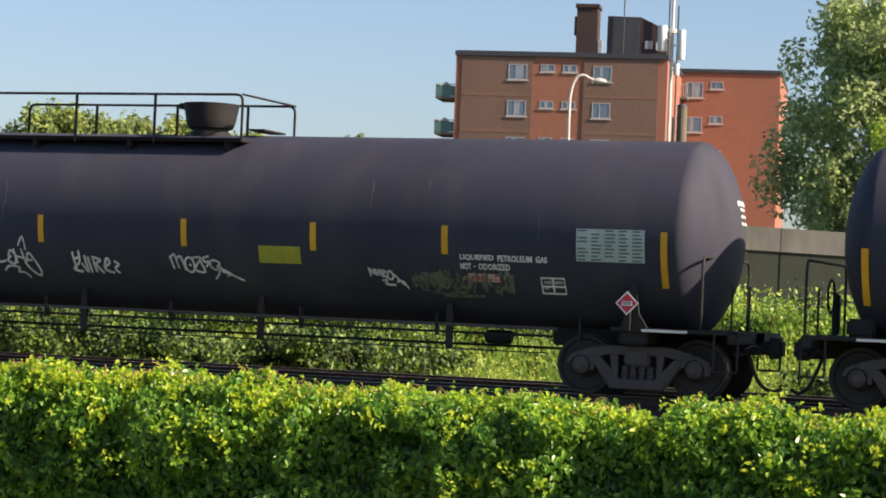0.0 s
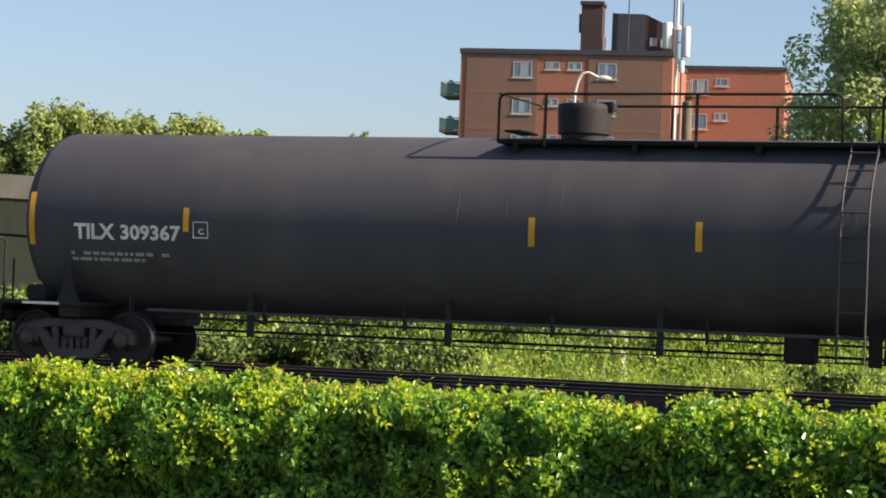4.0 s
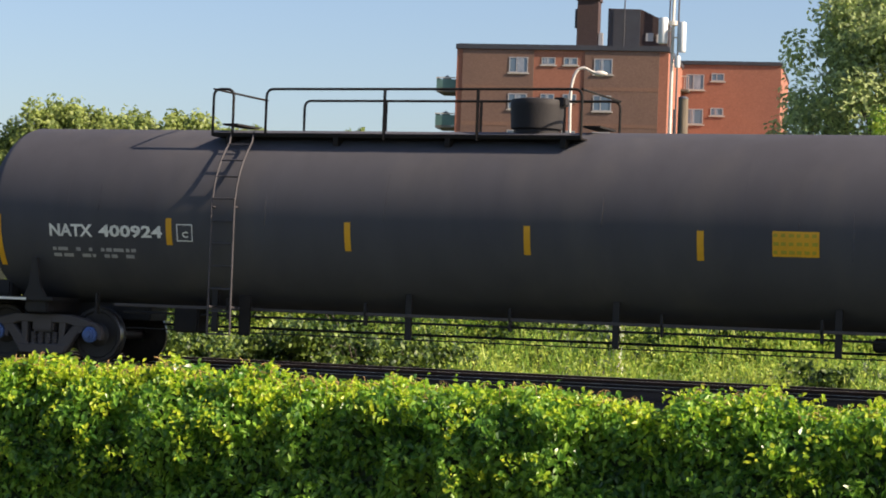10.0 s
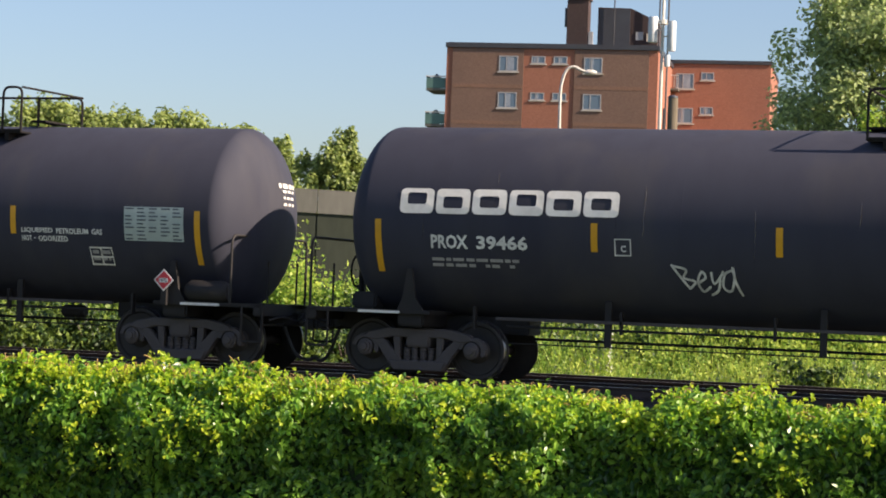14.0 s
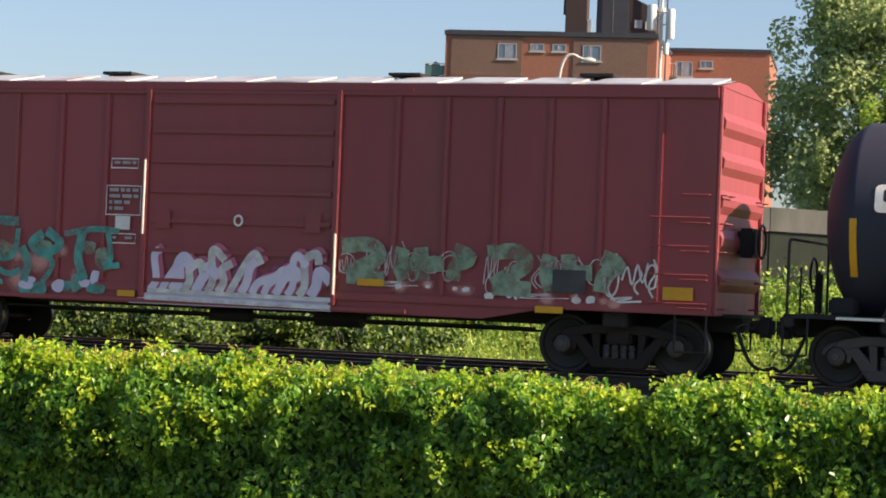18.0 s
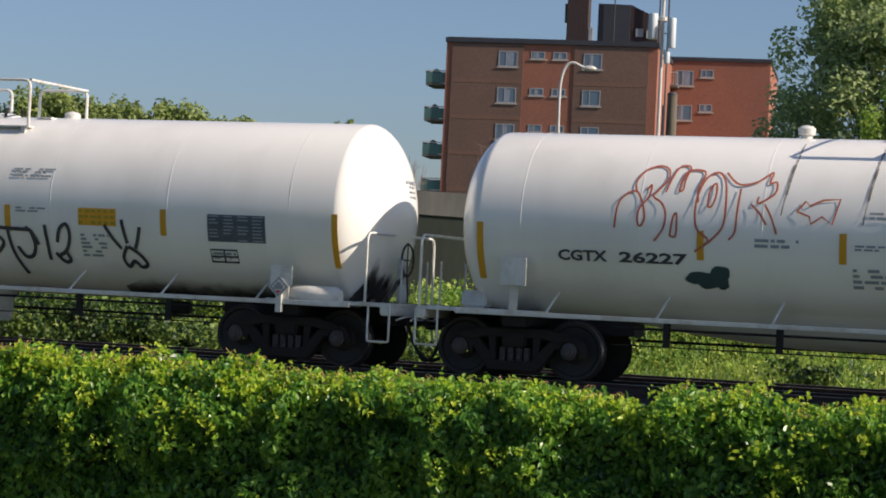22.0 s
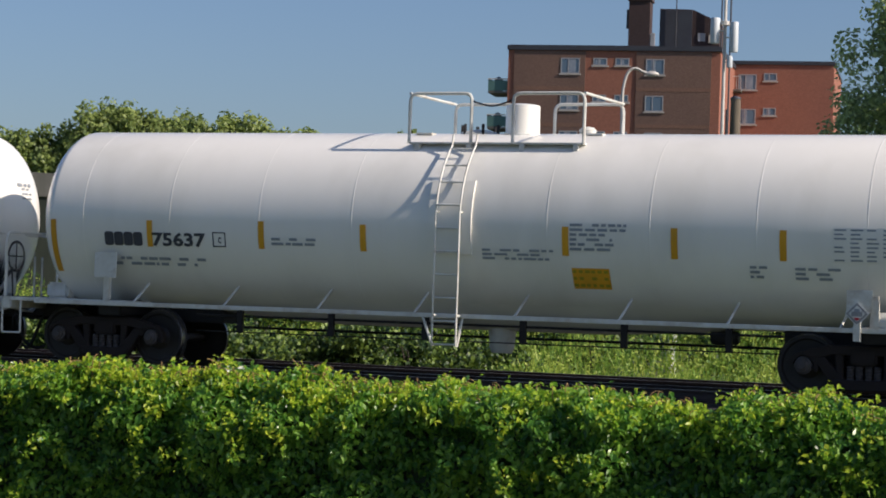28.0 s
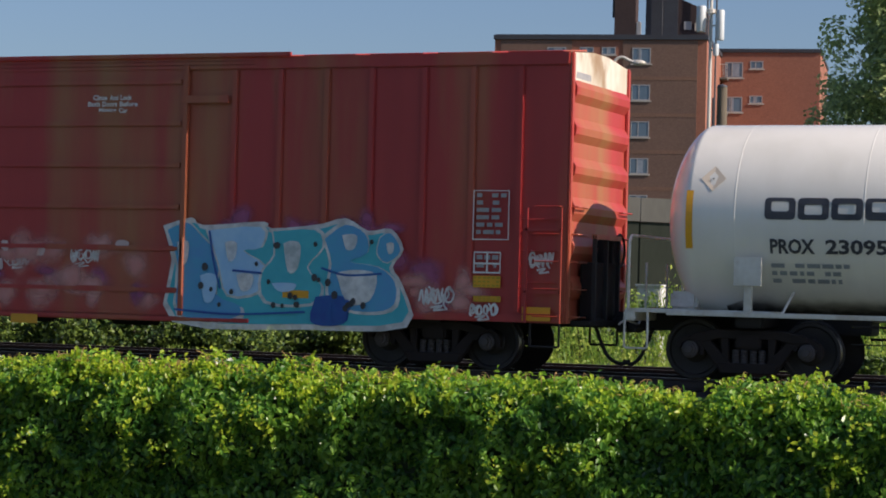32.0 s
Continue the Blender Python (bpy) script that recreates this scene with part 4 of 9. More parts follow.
def tree(name, label, at, height, spread, seed, n, material, leaf=(0.14, 0.26), trunk=0.22, base=0.25, clumps=60, aspect=1.0, puff=1.0, fine=False):
    """A tapered trunk with limbs, and leaves in uneven clumps round the limb ends."""
    t = thing(name, label, "tree", at=at)
    g = np.random.default_rng(seed)
    bm = bmesh.new()
    tips = []
    pts = [(0, 0, 0)]
    for k in range(1, 7):
        pts.append((g.normal() * 0.12 * spread * 0.3, g.normal() * 0.12 * spread * 0.3, height * 0.86 * k / 6))
    for a, b, k in zip(pts, pts[1:], range(6)):
        rod(a, b, trunk * (1 - k / 6.5), bm, 9, trunk * (1 - (k + 1) / 6.5))
    for k in range(clumps):
        f = base + (1 - base) * (k + g.random()) / clumps
        prof = max(0.25, 1 - (2 * (f - base) / (1 - base) - 0.85) ** 2 * 0.72) ** 0.5
        ang = g.uniform(0, 2 * math.pi)
        r = spread * prof * g.uniform(0.35, 1.0)
        tip = (math.cos(ang) * r, math.sin(ang) * r * aspect, height * f + g.normal() * 0.03 * height)
        tips.append(tip)
        j = max(0.15, f - 0.22)
        s = Vector(pts[min(6, int(j / 0.86 * 6))])
        e = Vector(tip)
        mid = s.lerp(e, 0.5) + Vector((0, 0, 0.05 * height))
        rod(s, mid, trunk * 0.28 * (1.1 - f), bm, 5, trunk * 0.17 * (1.1 - f))
        rod(mid, e, trunk * 0.17 * (1.1 - f), bm, 5, 0.01)
    part("trunk", bm, M["bark"], t, "grey trunk and limbs", smooth=60)
    tips = np.array(tips)
    own = g.integers(0, len(tips), n)
    size = g.uniform(0.6, 1.25, len(tips))[own][:, None]
    off = g.normal(size=(n, 3))
    off /= np.linalg.norm(off, axis=1, keepdims=True)
    q = tips[own] + off * (g.random((n, 1)) ** 0.45) * np.array([spread * 0.24, spread * 0.24, height * 0.075]) * size * puff
    nr = off * 0.6 + g.normal(size=(n, 3)) * 0.6 + np.array([0.2, -0.2, 0.5])
    v, f = scatter(q, nr, g.uniform(*leaf, n), *((SPRIG, SPRIG_F) if fine else (LEAF, LEAF_F)), rng=g)
    arr_mesh("crown", v, f, M[material], t, "", "stuff")
    return t


tree("poplar_tree", "tall grey-green poplar with loose fluttering leaves", (-16.9, 56.0, -0.3), 14.4, 4.3, 3, 46000, "poplar", (0.17, 0.29), 0.24, 0.2, 170)
tree("poplar_tree", "smaller grey-green poplar beside the taller one", (-12.2, 54.0, -0.3), 13.4, 3.2, 5, 22000, "poplar", (0.19, 0.32), 0.2, 0.16, 90)
tree("young_poplar", "young yellow-green poplar before the brick wing", (-14.7, 50.2, -0.3), 9.6, 2.0, 6, 9000, "weed", (0.14, 0.22), 0.14, 0.3, 44)
tree("poplar_sapling", "slender poplar sapling with gaps in its crown", (-17.7, 52.0, -0.3), 7.4, 1.0, 8, 2600, "poplar", (0.13, 0.21), 0.08, 0.35, 22)
for i in range(25):
    u = -9.5 + 1.125 * i
    h = 9.7 + 1.9 * math.exp(-((i - 13.5) / 3.0) ** 2) + 1.35 * math.exp(-((i - 19.5) / 2.8) ** 2) - 0.15 * (i % 2)
    tree("maple_tree", "rounded green tree in a far row", (-71.1 + 0.926 * (u - 1.5), 77.5 + 0.363 * (u - 1.5) + 1.6 * (i % 2), -0.3), h, 2.7, 20 + i, 15000, "maple", (0.2, 0.36), 0.22, 0.3, 80, puff=1.15, fine=True)
tree("maple_tree", "small dense green tree behind the raised road", (-44.6, 66.3, -0.3), 9.0, 1.75, 31, 16000, "maple", (0.16, 0.3), 0.2, 0.35, 50, puff=1.1, fine=True)
tree("maple_tree", "small green tree behind the raised road", (-43.75, 66.6, -0.3), 8.3, 1.3, 32, 4500, "maple", (0.15, 0.25), 0.18, 0.35, 36)


def bare_tree(at, height, spread, seed):
    t = thing("bare_tree", "leafless reddish twiggy small tree", "tree", at=at)
    g = np.random.default_rng(seed)
    bm = bmesh.new()
    rod((0, 0, 0), (0, 0, height * 0.45), 0.09, bm, 7, 0.06)
    for k in range(26):
        a, e = g.uniform(0, 6.28), g.uniform(0.25, 1.0)
        p = Vector((0, 0, height * g.uniform(0.3, 0.45)))
        q = Vector((math.cos(a) * spread * e, math.sin(a) * spread * e, height * g.uniform(0.7, 1.0)))
        m = p.lerp(q, 0.55) + Vector((g.normal() * 0.1, g.normal() * 0.1, -0.1))
        rod(p, m, 0.035, bm, 5, 0.02)
        rod(m, q, 0.02, bm, 4, 0.006)
        for j in range(6):
            s = m.lerp(q, g.uniform(0, 0.9))
            rod(s, s + Vector((g.normal() * 0.35, g.normal() * 0.35, g.uniform(0.1, 0.7))), 0.011, bm, 3, 0.004)
    part("twigs", bm, M["twig"], t, smooth=0)


bare_tree((-37.2, 69.5, -0.3), 9.3, 1.3, 3)
bare_tree((-41.3, 67.9, -0.3), 8.1, 0.9, 4)


# ---------- lettering ----------
TEXTS = {}


def prepare_texts(words):
    made = []
    for w in words:
        cu = bpy.data.curves.new("letters", "FONT")
        cu.body, cu.resolution_u, cu.offset = w, 2, 0.032
        ob = bpy.data.objects.new("letters", cu)
        scene.collection.objects.link(ob)
        made.append((w, ob))
    deps = bpy.context.evaluated_depsgraph_get()
    for w, ob in made:
        me = bpy.data.meshes.new_from_object(ob.evaluated_get(deps))
        pts = np.array([v.co[:2] for v in me.vertices])
        lo, hi = pts.min(0), pts.max(0)
        TEXTS[w] = ((pts - lo) / (hi - lo), [tuple(p.vertices) for p in me.polygons])
        bpy.data.meshes.remove(me)
    for w, ob in made:
        cu = ob.data
        bpy.data.objects.remove(ob)
        bpy.data.curves.remove(cu)


prepare_texts(["92514", "309367", "39000", "400924", "39466", "39341", "26227", "23087", "26336", "75637", "23095", "62", "212",
               "LIQUEFIED", "PETROLEUM", "GAS", "NOT", "-", "ODORIZED", "NON-ODORIZED", "STYRENE", "FRA", "AIP", "C", "PROX", "TILX", "NATX", "CGTX", "HCRY",
               "Close", "And", "Lock", "Both", "Doors", "Before", "Moving", "Car", "1075"])


class Car:
    """A railway car: its root, its kind and the face that carries its markings."""

    def __init__(self, name, label, category, kind, radius=1.51, mid=2.46):
        self.root = thing(name, label, category, "cars of the freight train")
        self.kind, self.r, self.mid = kind, radius, mid
        self.rng = random.Random(name + label)
        self.wheelsets, self.ladder, self.pale, self.red_placard = [], 0.0, False, kind == "black"

    def y(self, z, eps):
        if self.kind in ("maroon", "red"):
            return -(1.43 + 0.044 + eps)
        return -math.sqrt(max(0.02, (self.r + eps) ** 2 - (z - self.mid) ** 2))

    def put(self, name, pts, faces, material, eps=0.008, label=""):
        verts = [(u, self.y(z, eps), z) for u, z in pts]
        ob = arr_mesh(name, verts, faces, material, self.root, label)
        return ob


def patch(c, name, u0, z0, u1, z1, material, eps=0.006, label="", n=6):
    pts, fs = [], []
    for i in range(n + 1):
        z = z0 + (z1 - z0) * i / n
        pts += [(u0, z), (u1, z)]
        if i:
            fs.append((2 * i - 2, 2 * i - 1, 2 * i + 1, 2 * i))
    return c.put(name, pts, fs, M[material], eps, label)


def words(c, name, text, u0, z0, u1, z1, material, eps=0.012, label=""):
    p, f = TEXTS[text]
    pts = [(u0 + (u1 - u0) * a, z0 + (z1 - z0) * b) for a, b in p]
    return c.put(name, pts, f, M[material], eps, label)


def phrase(c, name, text, u0, z0, u1, z1, material):
    """A line of text, each word by itself."""
    p = u0
    k = (u1 - u0) / (len(text) - text.count(" ") * 0.35)
    for w in text.split(" "):
        words(c, name, w, p, z0, p + len(w) * k * 0.97, z1, material)
        p += (len(w) + 0.65) * k


def ribbon(pts, w):
    """A flat stroke of width w along (u, z) points."""
    out, fs = [], []
    for i, (a, b) in enumerate(pts):
        p, q = pts[max(i - 1, 0)], pts[min(i + 1, len(pts) - 1)]
        d = Vector((q[0] - p[0], q[1] - p[1]))
        d = d.normalized() if d.length > 1e-6 else Vector((1, 0))
        out += [(a - d.y * w / 2, b + d.x * w / 2), (a + d.y * w / 2, b - d.x * w / 2)]
        if i:
            fs.append((2 * i - 2, 2 * i - 1, 2 * i + 1, 2 * i))
    return out, fs


def strokes(c, name, lines, w, material, eps=0.01, label="", steps=5):
    pts, fs = [], []
    for ln in lines:
        p, f = ribbon(spline(ln, steps) if steps > 1 else ln, w)
        k = len(pts)
        pts += p
        fs += [tuple(a + k for a in q) for q in f]
    verts = [(u, c.y(z, eps + 2e-5 * i), z) for i, (u, z) in enumerate(pts)]
    return arr_mesh(name, verts, fs, M[material], c.root, label)


def ink(c):
    return {"white": "stencil_black"}.get(c.kind, "stencil")


def rounded_block(u0, z0, u1, z1, r):
    pts = []
    for cu, cz, a0 in ((u1 - r, z1 - r, 0), (u0 + r, z1 - r, 90), (u0 + r, z0 + r, 180), (u1 - r, z0 + r, 270)):
        pts += [(cu + r * math.cos(radians(a0 + k * 22.5)), cz + r * math.sin(radians(a0 + k * 22.5))) for k in range(5)]
    return pts


def rings(c, name, u0, z0, u1, z1, count, material, label, slot=True):
    """A row of plain rounded blocks, each with a slot."""
    w = (u1 - u0) / count
    h = z1 - z0
    for k in range(count):
        a, b = u0 + k * w, u0 + (k + 0.93) * w
        n = 20
        out = rounded_block(a, z0, b, z1, h * 0.2)
        if slot:
            lift = (0.1, -0.04, 0.0)[k % 3] * h
            ins = rounded_block(a + w * 0.2, z0 + h * 0.27 + lift, b - w * 0.2, z1 - h * 0.27 + lift, h * 0.1)
            c.put(name, out + ins, [(i, (i + 1) % n, n + (i + 1) % n, n + i) for i in range(n)], M[material], 0.012, label)
        else:
            c.put(name, out, [tuple(range(n))], M[material], 0.012, label)


def wm(c, u0, z0, u1, z1):
    z1 = z0 + (z1 - z0) * 0.97
    rings(c, "owner_emblem", u0, z0, u1, z1, 6, "stencil" if c.kind == "black" else "stencil_black", "bold rounded emblem shape")


def mk(c, u0, z0, u1, z1, number):
    number = str(number)
    h = z1 - z0
    if c.kind == "maroon":
        words(c, "owner_code", "HCRY", u0 - 0.2, z0 + 0.43, u0 + 0.46, z0 + 0.64, ink(c))
        words(c, "fleet_number", "62", u0, z0, u0 + 0.34, z1, ink(c))
        words(c, "fleet_number", "212", u0 + 0.72, z0, u1, z1, ink(c))
        return
    code = {"309367": "TILX", "400924": "NATX", "26227": "CGTX", "26336": "CGTX", "75637": ""}.get(number, "PROX")
    e = u0 + (u1 - u0) * 0.385
    if code:
        words(c, "owner_code", code, u0, z0 + h * 0.04, e, z1 - h * 0.04, ink(c))
    else:
        rings(c, "owner_code", u0, z0 + h * 0.04, e, z1 - h * 0.06, 4, ink(c), "plain block", False)
    words(c, "fleet_number", number, e + (u1 - u0) * (0.055 if len(number) == 6 else 0.09), z0 + h * 0.04, u1, z1 - h * 0.04, ink(c))


def ba(c, u0, z0, u1, z1, lines=2, material=None, name="small_print"):
    pts, fs = [], []
    g = c.rng
    lines = max(1, int(lines))
    step = (z1 - z0) / lines
    for k in range(lines):
        top = z1 - k * step
        h = min(step * 0.55, 0.075)
        u = u0
        end = u1 - (0 if k == 0 else g.uniform(0, 0.3) * (u1 - u0))
        while u < end - 0.03:
            w = min(g.uniform(0.05, 0.22), end - u)
            i = len(pts)
            pts += [(u, top - h), (u + w, top - h), (u + w, top), (u, top)]
            fs.append((i, i + 1, i + 2, i + 3))
            u += w + g.choice((0.03, 0.04, 0.16))
    c.put(name, pts, fs, M[material or ("stencil_grey" if c.kind == "white" else "stencil_dim")], 0.012)["kind"] = "stuff"


def st(c, u0, z0, u1, z1):
    u0, u1 = (u0 + u1) / 2 - 0.052, (u0 + u1) / 2 + 0.052
    patch(c, "reflective_strip", u0, z0, u1, z1, "yellow", 0.008, "", 8)


def cb(c, u0, z0, u1, z1):
    m = ink(c)
    strokes(c, "class_box", [[(u0, z0), (u1, z0), (u1, z1), (u0, z1), (u0, z0 - 0.012)]], 0.022, m, 0.012, "outlined square with a letter", 1)
    words(c, "class_letter", "C", u0 + 0.09, z0 + 0.05, u1 - 0.07, z0 + 0.15, m, 0.012)


def framed(c, name, u0, z0, u1, z1, face, mark, rows, cols, label):
    p = patch(c, name, u0, z0, u1, z1, face, 0.008, label)
    pts, fs = [], []
    g = c.rng
    for r in range(rows):
        for q in range(cols):
            if g.random() < 0.12:
                continue
            a = u0 + (u1 - u0) * (q + 0.12) / cols
            b = u0 + (u1 - u0) * (q + g.uniform(0.6, 0.9)) / cols
            top = z1 - (z1 - z0) * (r + 0.3) / rows
            bot = z1 - (z1 - z0) * (r + 0.7) / rows
            i = len(pts)
            pts += [(a, bot), (b, bot), (b, top), (a, top)]
            fs.append((i, i + 1, i + 2, i + 3))
    verts = [(u, c.y(z, 0.014), z) for u, z in pts]
    arr_mesh("printed_text", verts, fs, M[mark], p, "", "stuff")
    return p


def yg(c, *b):
    framed(c, "notice_sticker", *b, "yellow_green", "yellow_dull", 2, 6, "faded greenish-yellow sticker")


def yp(c, *b):
    framed(c, "notice_sticker", *b, "yellow", "yellow_dull", 3, 6, "bright yellow notice panel with small print")


def rp(c, *b):
    framed(c, "notice_sticker", *b, "pink", "placard_red", 2, 5, "pinkish sticker with red marks")


def pp(c, *b):
    framed(c, "notice_sticker", *b, "pink", "stencil_dim", 2, 5, "faded pink paper sticker")


def da(c, *b):
    if c.kind == "black":
        framed(c, "data_plate", *b, "panel_green", "panel_dark", 9, 5, "pale green inspection table")
    elif c.pale:
        framed(c, "data_plate", *b, "white", "stencil_grey", 8, 4, "grey printed inspection table")
    else:
        framed(c, "data_plate", *b, "panel_dark", "stencil_grey", 8, 4, "dark slate inspection table")


def sq(c, u0, z0, u1, z1):
    m = ink(c)
    strokes(c, "test_box", [[(u0, z0), (u1, z0), (u1, z1), (u0, z1), (u0, z0 - 0.015)], [(u0, z0 + (z1 - z0) * 0.45), (u1, z0 + (z1 - z0) * 0.45)], [((u0 + u1) / 2, z0), ((u0 + u1) / 2, z1)]], 0.028, m, 0.012, "outlined test panel", 1)
    ba(c, u0 + 0.04, z0 + 0.02, u1 - 0.03, z1 - 0.04, 2, "stencil_dim" if c.kind != "white" else "stencil_grey")


def pc(c, u, z):
    """The diamond hazard placard on its holder, standing off the tank."""
    r = 0.18
    u += 0.15
    y = -1.5
    d = part("placard", prism([(u, z - r), (u + r, z), (u, z + r), (u - r, z)], y, y - 0.006), M["stencil"], c.root, "red and white diamond hazard placard", smooth=0)
    s = 0.15
    if c.red_placard:
        part("placard_face", prism([(u, z - s), (u + s, z), (u, z + s), (u - s, z)], y - 0.007, y - 0.009), M["placard_red"], d, smooth=0)
    else:
        for s in (0.16, 0.12):
            part("placard_line", prism([(u, z - s), (u + s, z), (u, z + s), (u - s, z)], y - 0.007 - (0.16 - s) * 0.1, y - 0.009 - (0.16 - s) * 0.1), M["stencil_dim" if s > 0.15 else "stencil"], d, smooth=0)
        part("placard_tip", prism([(u, z - 0.11), (u + 0.05, z - 0.06), (u - 0.05, z - 0.06)], y - 0.014, y - 0.016), M["placard_red"], d, smooth=0)
        part("placard_mark", box(u - 0.04, u + 0.04, y - 0.016, y - 0.014, z - 0.01, z + 0.07), M["stencil_grey"], d, smooth=0)
    part("placard_number", box(u - 0.08, u + 0.08, y - 0.02, y - 0.018, z - 0.04, z + 0.03), M["stencil" if c.red_placard else "stencil_dim"], d, smooth=0)
    if c.kind == "black":
        p, f = TEXTS["1075"]
        arr_mesh("placard_digits", [(u - 0.068 + 0.136 * a, y - 0.0215, z - 0.032 + 0.055 * b) for a, b in p], f, M["stencil_black"], d)
    part("placard_bracket", box(u - 0.05, u + 0.05, y + 0.002, y + 0.09, z - 0.4, z + 0.05), M["iron" if c.kind == "black" else "white_part"], d, smooth=0)
    if c.kind == "white":
        part("placard_board", box(u - 0.16, u + 0.22, y + 0.004, y + 0.012, z + 0.02, z + 0.34, bevel=0.003), M["white_part"], d, smooth=0)


def dm(c, u, z):
    r = 0.19
    c.put("patch_diamond", [(u, z - r), (u + r, z), (u, z + r), (u - r, z)], [(0, 1, 2, 3)], M["beige"], 0.009, "beige diamond patch")
    part("patch_bolt", rod((u, c.y(z, 0.005), z), (u, c.y(z, 0.02), z), 0.014), M["stencil_grey"], c.root)


def lp(c, u0, z0, u1, z1):
    h = (z1 - z0)
    phrase(c, "lading_name", "LIQUEFIED PETROLEUM GAS", u0, z0 + h * 0.58, u1, z1, "stencil")
    e = u0 + (u1 - u0) * 0.57
    words(c, "lading_note", "NOT", u0, z0, u0 + (e - u0) * 0.22, z0 + h * 0.42, "stencil")
    words(c, "lading_note", "-", u0 + (e - u0) * 0.26, z0 + h * 0.19, u0 + (e - u0) * 0.31, z0 + h * 0.25, "stencil")
    words(c, "lading_note", "ODORIZED", u0 + (e - u0) * 0.36, z0, e, z0 + h * 0.42, "stencil")


def no(c, *b):
    words(c, "lading_note", "NON-ODORIZED", *b, "stencil")


def lq(c, *b):
    phrase(c, "lading_name", "LIQUEFIED PETROLEUM GAS", *b, "stencil")


def sy(c, *b):
    words(c, "lading_name", "STYRENE", *b, "stencil_grey")


def fr(c, *b):
    phrase(c, "inspection_note", "FRA AIP", *b, "stencil_black")


# ---------- spray paint ----------
def scribble(g, cu, cz, w, h):
    """One looping flourish of a spray can, about a centre."""
    kind = g.random()
    if kind < 0.45:
        n, turns, ph = 9, g.uniform(0.8, 1.6), g.uniform(0, 6.28)
        return [(cu + w * 0.5 * math.cos(ph + 6.28 * turns * k / n) * (0.55 + 0.45 * k / n), cz + h * 0.5 * math.sin(ph + 6.28 * turns * k / n) * (1 - 0.3 * k / n)) for k in range(n + 1)]
    if kind < 0.75:
        return [(cu + w * (-0.5 + k / 5), cz + h * g.uniform(0.25, 0.5) * (1 if k % 2 else -1)) for k in range(6)]
    a = g.uniform(-0.3, 0.3)
    return [(cu + w * (a + 0.25 * math.sin(k * 1.3)), cz + h * (0.55 - k / 4.2)) for k in range(6)]


def tag(c, u0, z0, u1, z1, material, w=0.028, label="loose spray-painted scrawl", seed=0):
    g = random.Random(seed * 77 + int((u0 + 20) * 100))
    h = z1 - z0
    k = max(2, round((u1 - u0) / (h * 0.5)))
    lw = (u1 - u0) / k
    lines = []
    for i in range(k):
        for q in range(2):
            lines.append(scribble(g, u0 + (i + 0.5) * lw + g.uniform(-0.1, 0.1) * lw, (z0 + z1) / 2 + 0.06 * h + g.uniform(-0.1, 0.1) * h, lw * g.uniform(0.7, 1.25), h * g.uniform(0.5, 0.95)))
    a = u0 + g.uniform(0.1, 0.4) * (u1 - u0)
    lines.append([(a, z0 + 0.02), (a + 0.35 * (u1 - u0), z0 + 0.05), (a + 0.1 * (u1 - u0), z0 - 0.02), (a + 0.5 * (u1 - u0), z0)])
    for i, ln in enumerate(lines):
        strokes(c, "graffiti_stroke", [ln], w, material, 0.009 + 0.0003 * i, label)


RING = [(0.5 + 0.48 * math.cos(k * 0.7), 0.5 + 0.5 * math.sin(k * 0.7)) for k in range(11)]
GLYPH = {
    "O": [RING],
    "E": [[(0.9, 0.98), (0.2, 0.9), (0.08, 0.5), (0.2, 0.05), (0.95, 0.02)], [(0.1, 0.5), (0.75, 0.56)]],
    "K": [[(0.1, 1), (0.12, 0.5), (0.08, 0)], [(0.95, 1), (0.5, 0.72), (0.15, 0.5)], [(0.15, 0.5), (0.6, 0.2), (1.0, -0.05)]],
    "C": [[(0.9, 0.85), (0.5, 1), (0.1, 0.7), (0.1, 0.3), (0.5, 0), (0.9, 0.15)]],
    "P": [[(0.1, -0.1), (0.12, 0.5), (0.15, 1)], [(0, 0.95), (0.7, 1), (0.9, 0.7), (0.5, 0.45), (0.12, 0.42)]],
    "I": [[(0.5, 1), (0.5, 0.5), (0.48, 0)]],
    "N": [[(0.1, 0), (0.1, 0.5), (0.12, 1)], [(0.12, 1), (0.5, 0.5), (0.85, 0)], [(0.85, 0), (0.88, 0.5), (0.9, 1)]],
    "G": [[(0.9, 0.85), (0.5, 1), (0.1, 0.6), (0.3, 0.05), (0.8, 0.05), (0.9, 0.4), (0.55, 0.42)]],
    "2": [[(0.1, 0.8), (0.45, 1), (0.85, 0.8), (0.6, 0.4), (0.1, 0.05), (0.5, 0.05), (0.95, 0.05)]],
}


def letters(c, text, u0, z0, u1, z1, w, material, name="graffiti_stroke", label="", eps=0.009, lean=0.08, seed=1, tall=0.15):
    """Letters drawn with the sweep of a spray can, filling a box."""
    g = random.Random(seed)
    lw, h = (u1 - u0) / len(text), z1 - z0
    q = 0
    for i, ch in enumerate(text):
        dz, sz, a = g.uniform(-0.5, 0.5) * tall * h, 1 + g.uniform(-0.5, 0.6) * tall, u0 + i * lw
        for ln in GLYPH.get(ch, ()):
            pts = [(a + lw * (0.06 + 0.92 * x) + lean * h * (y - 0.5), z0 + dz + h * y * sz) for x, y in ln]
            strokes(c, name, [pts], w, material, eps + 0.0003 * q, label)
            q += 1


def underline(c, u0, z0, u1, w, material):
    m = (u0 + u1) / 2
    strokes(c, "graffiti_stroke", [[(u0, z0 + 0.03), (m, z0 + 0.05), (u1 - 0.1, z0), (m + 0.05, z0 - 0.04), (u1 - 0.05, z0 - 0.1), (m + 0.2, z0 - 0.14)]], w, material, 0.016)


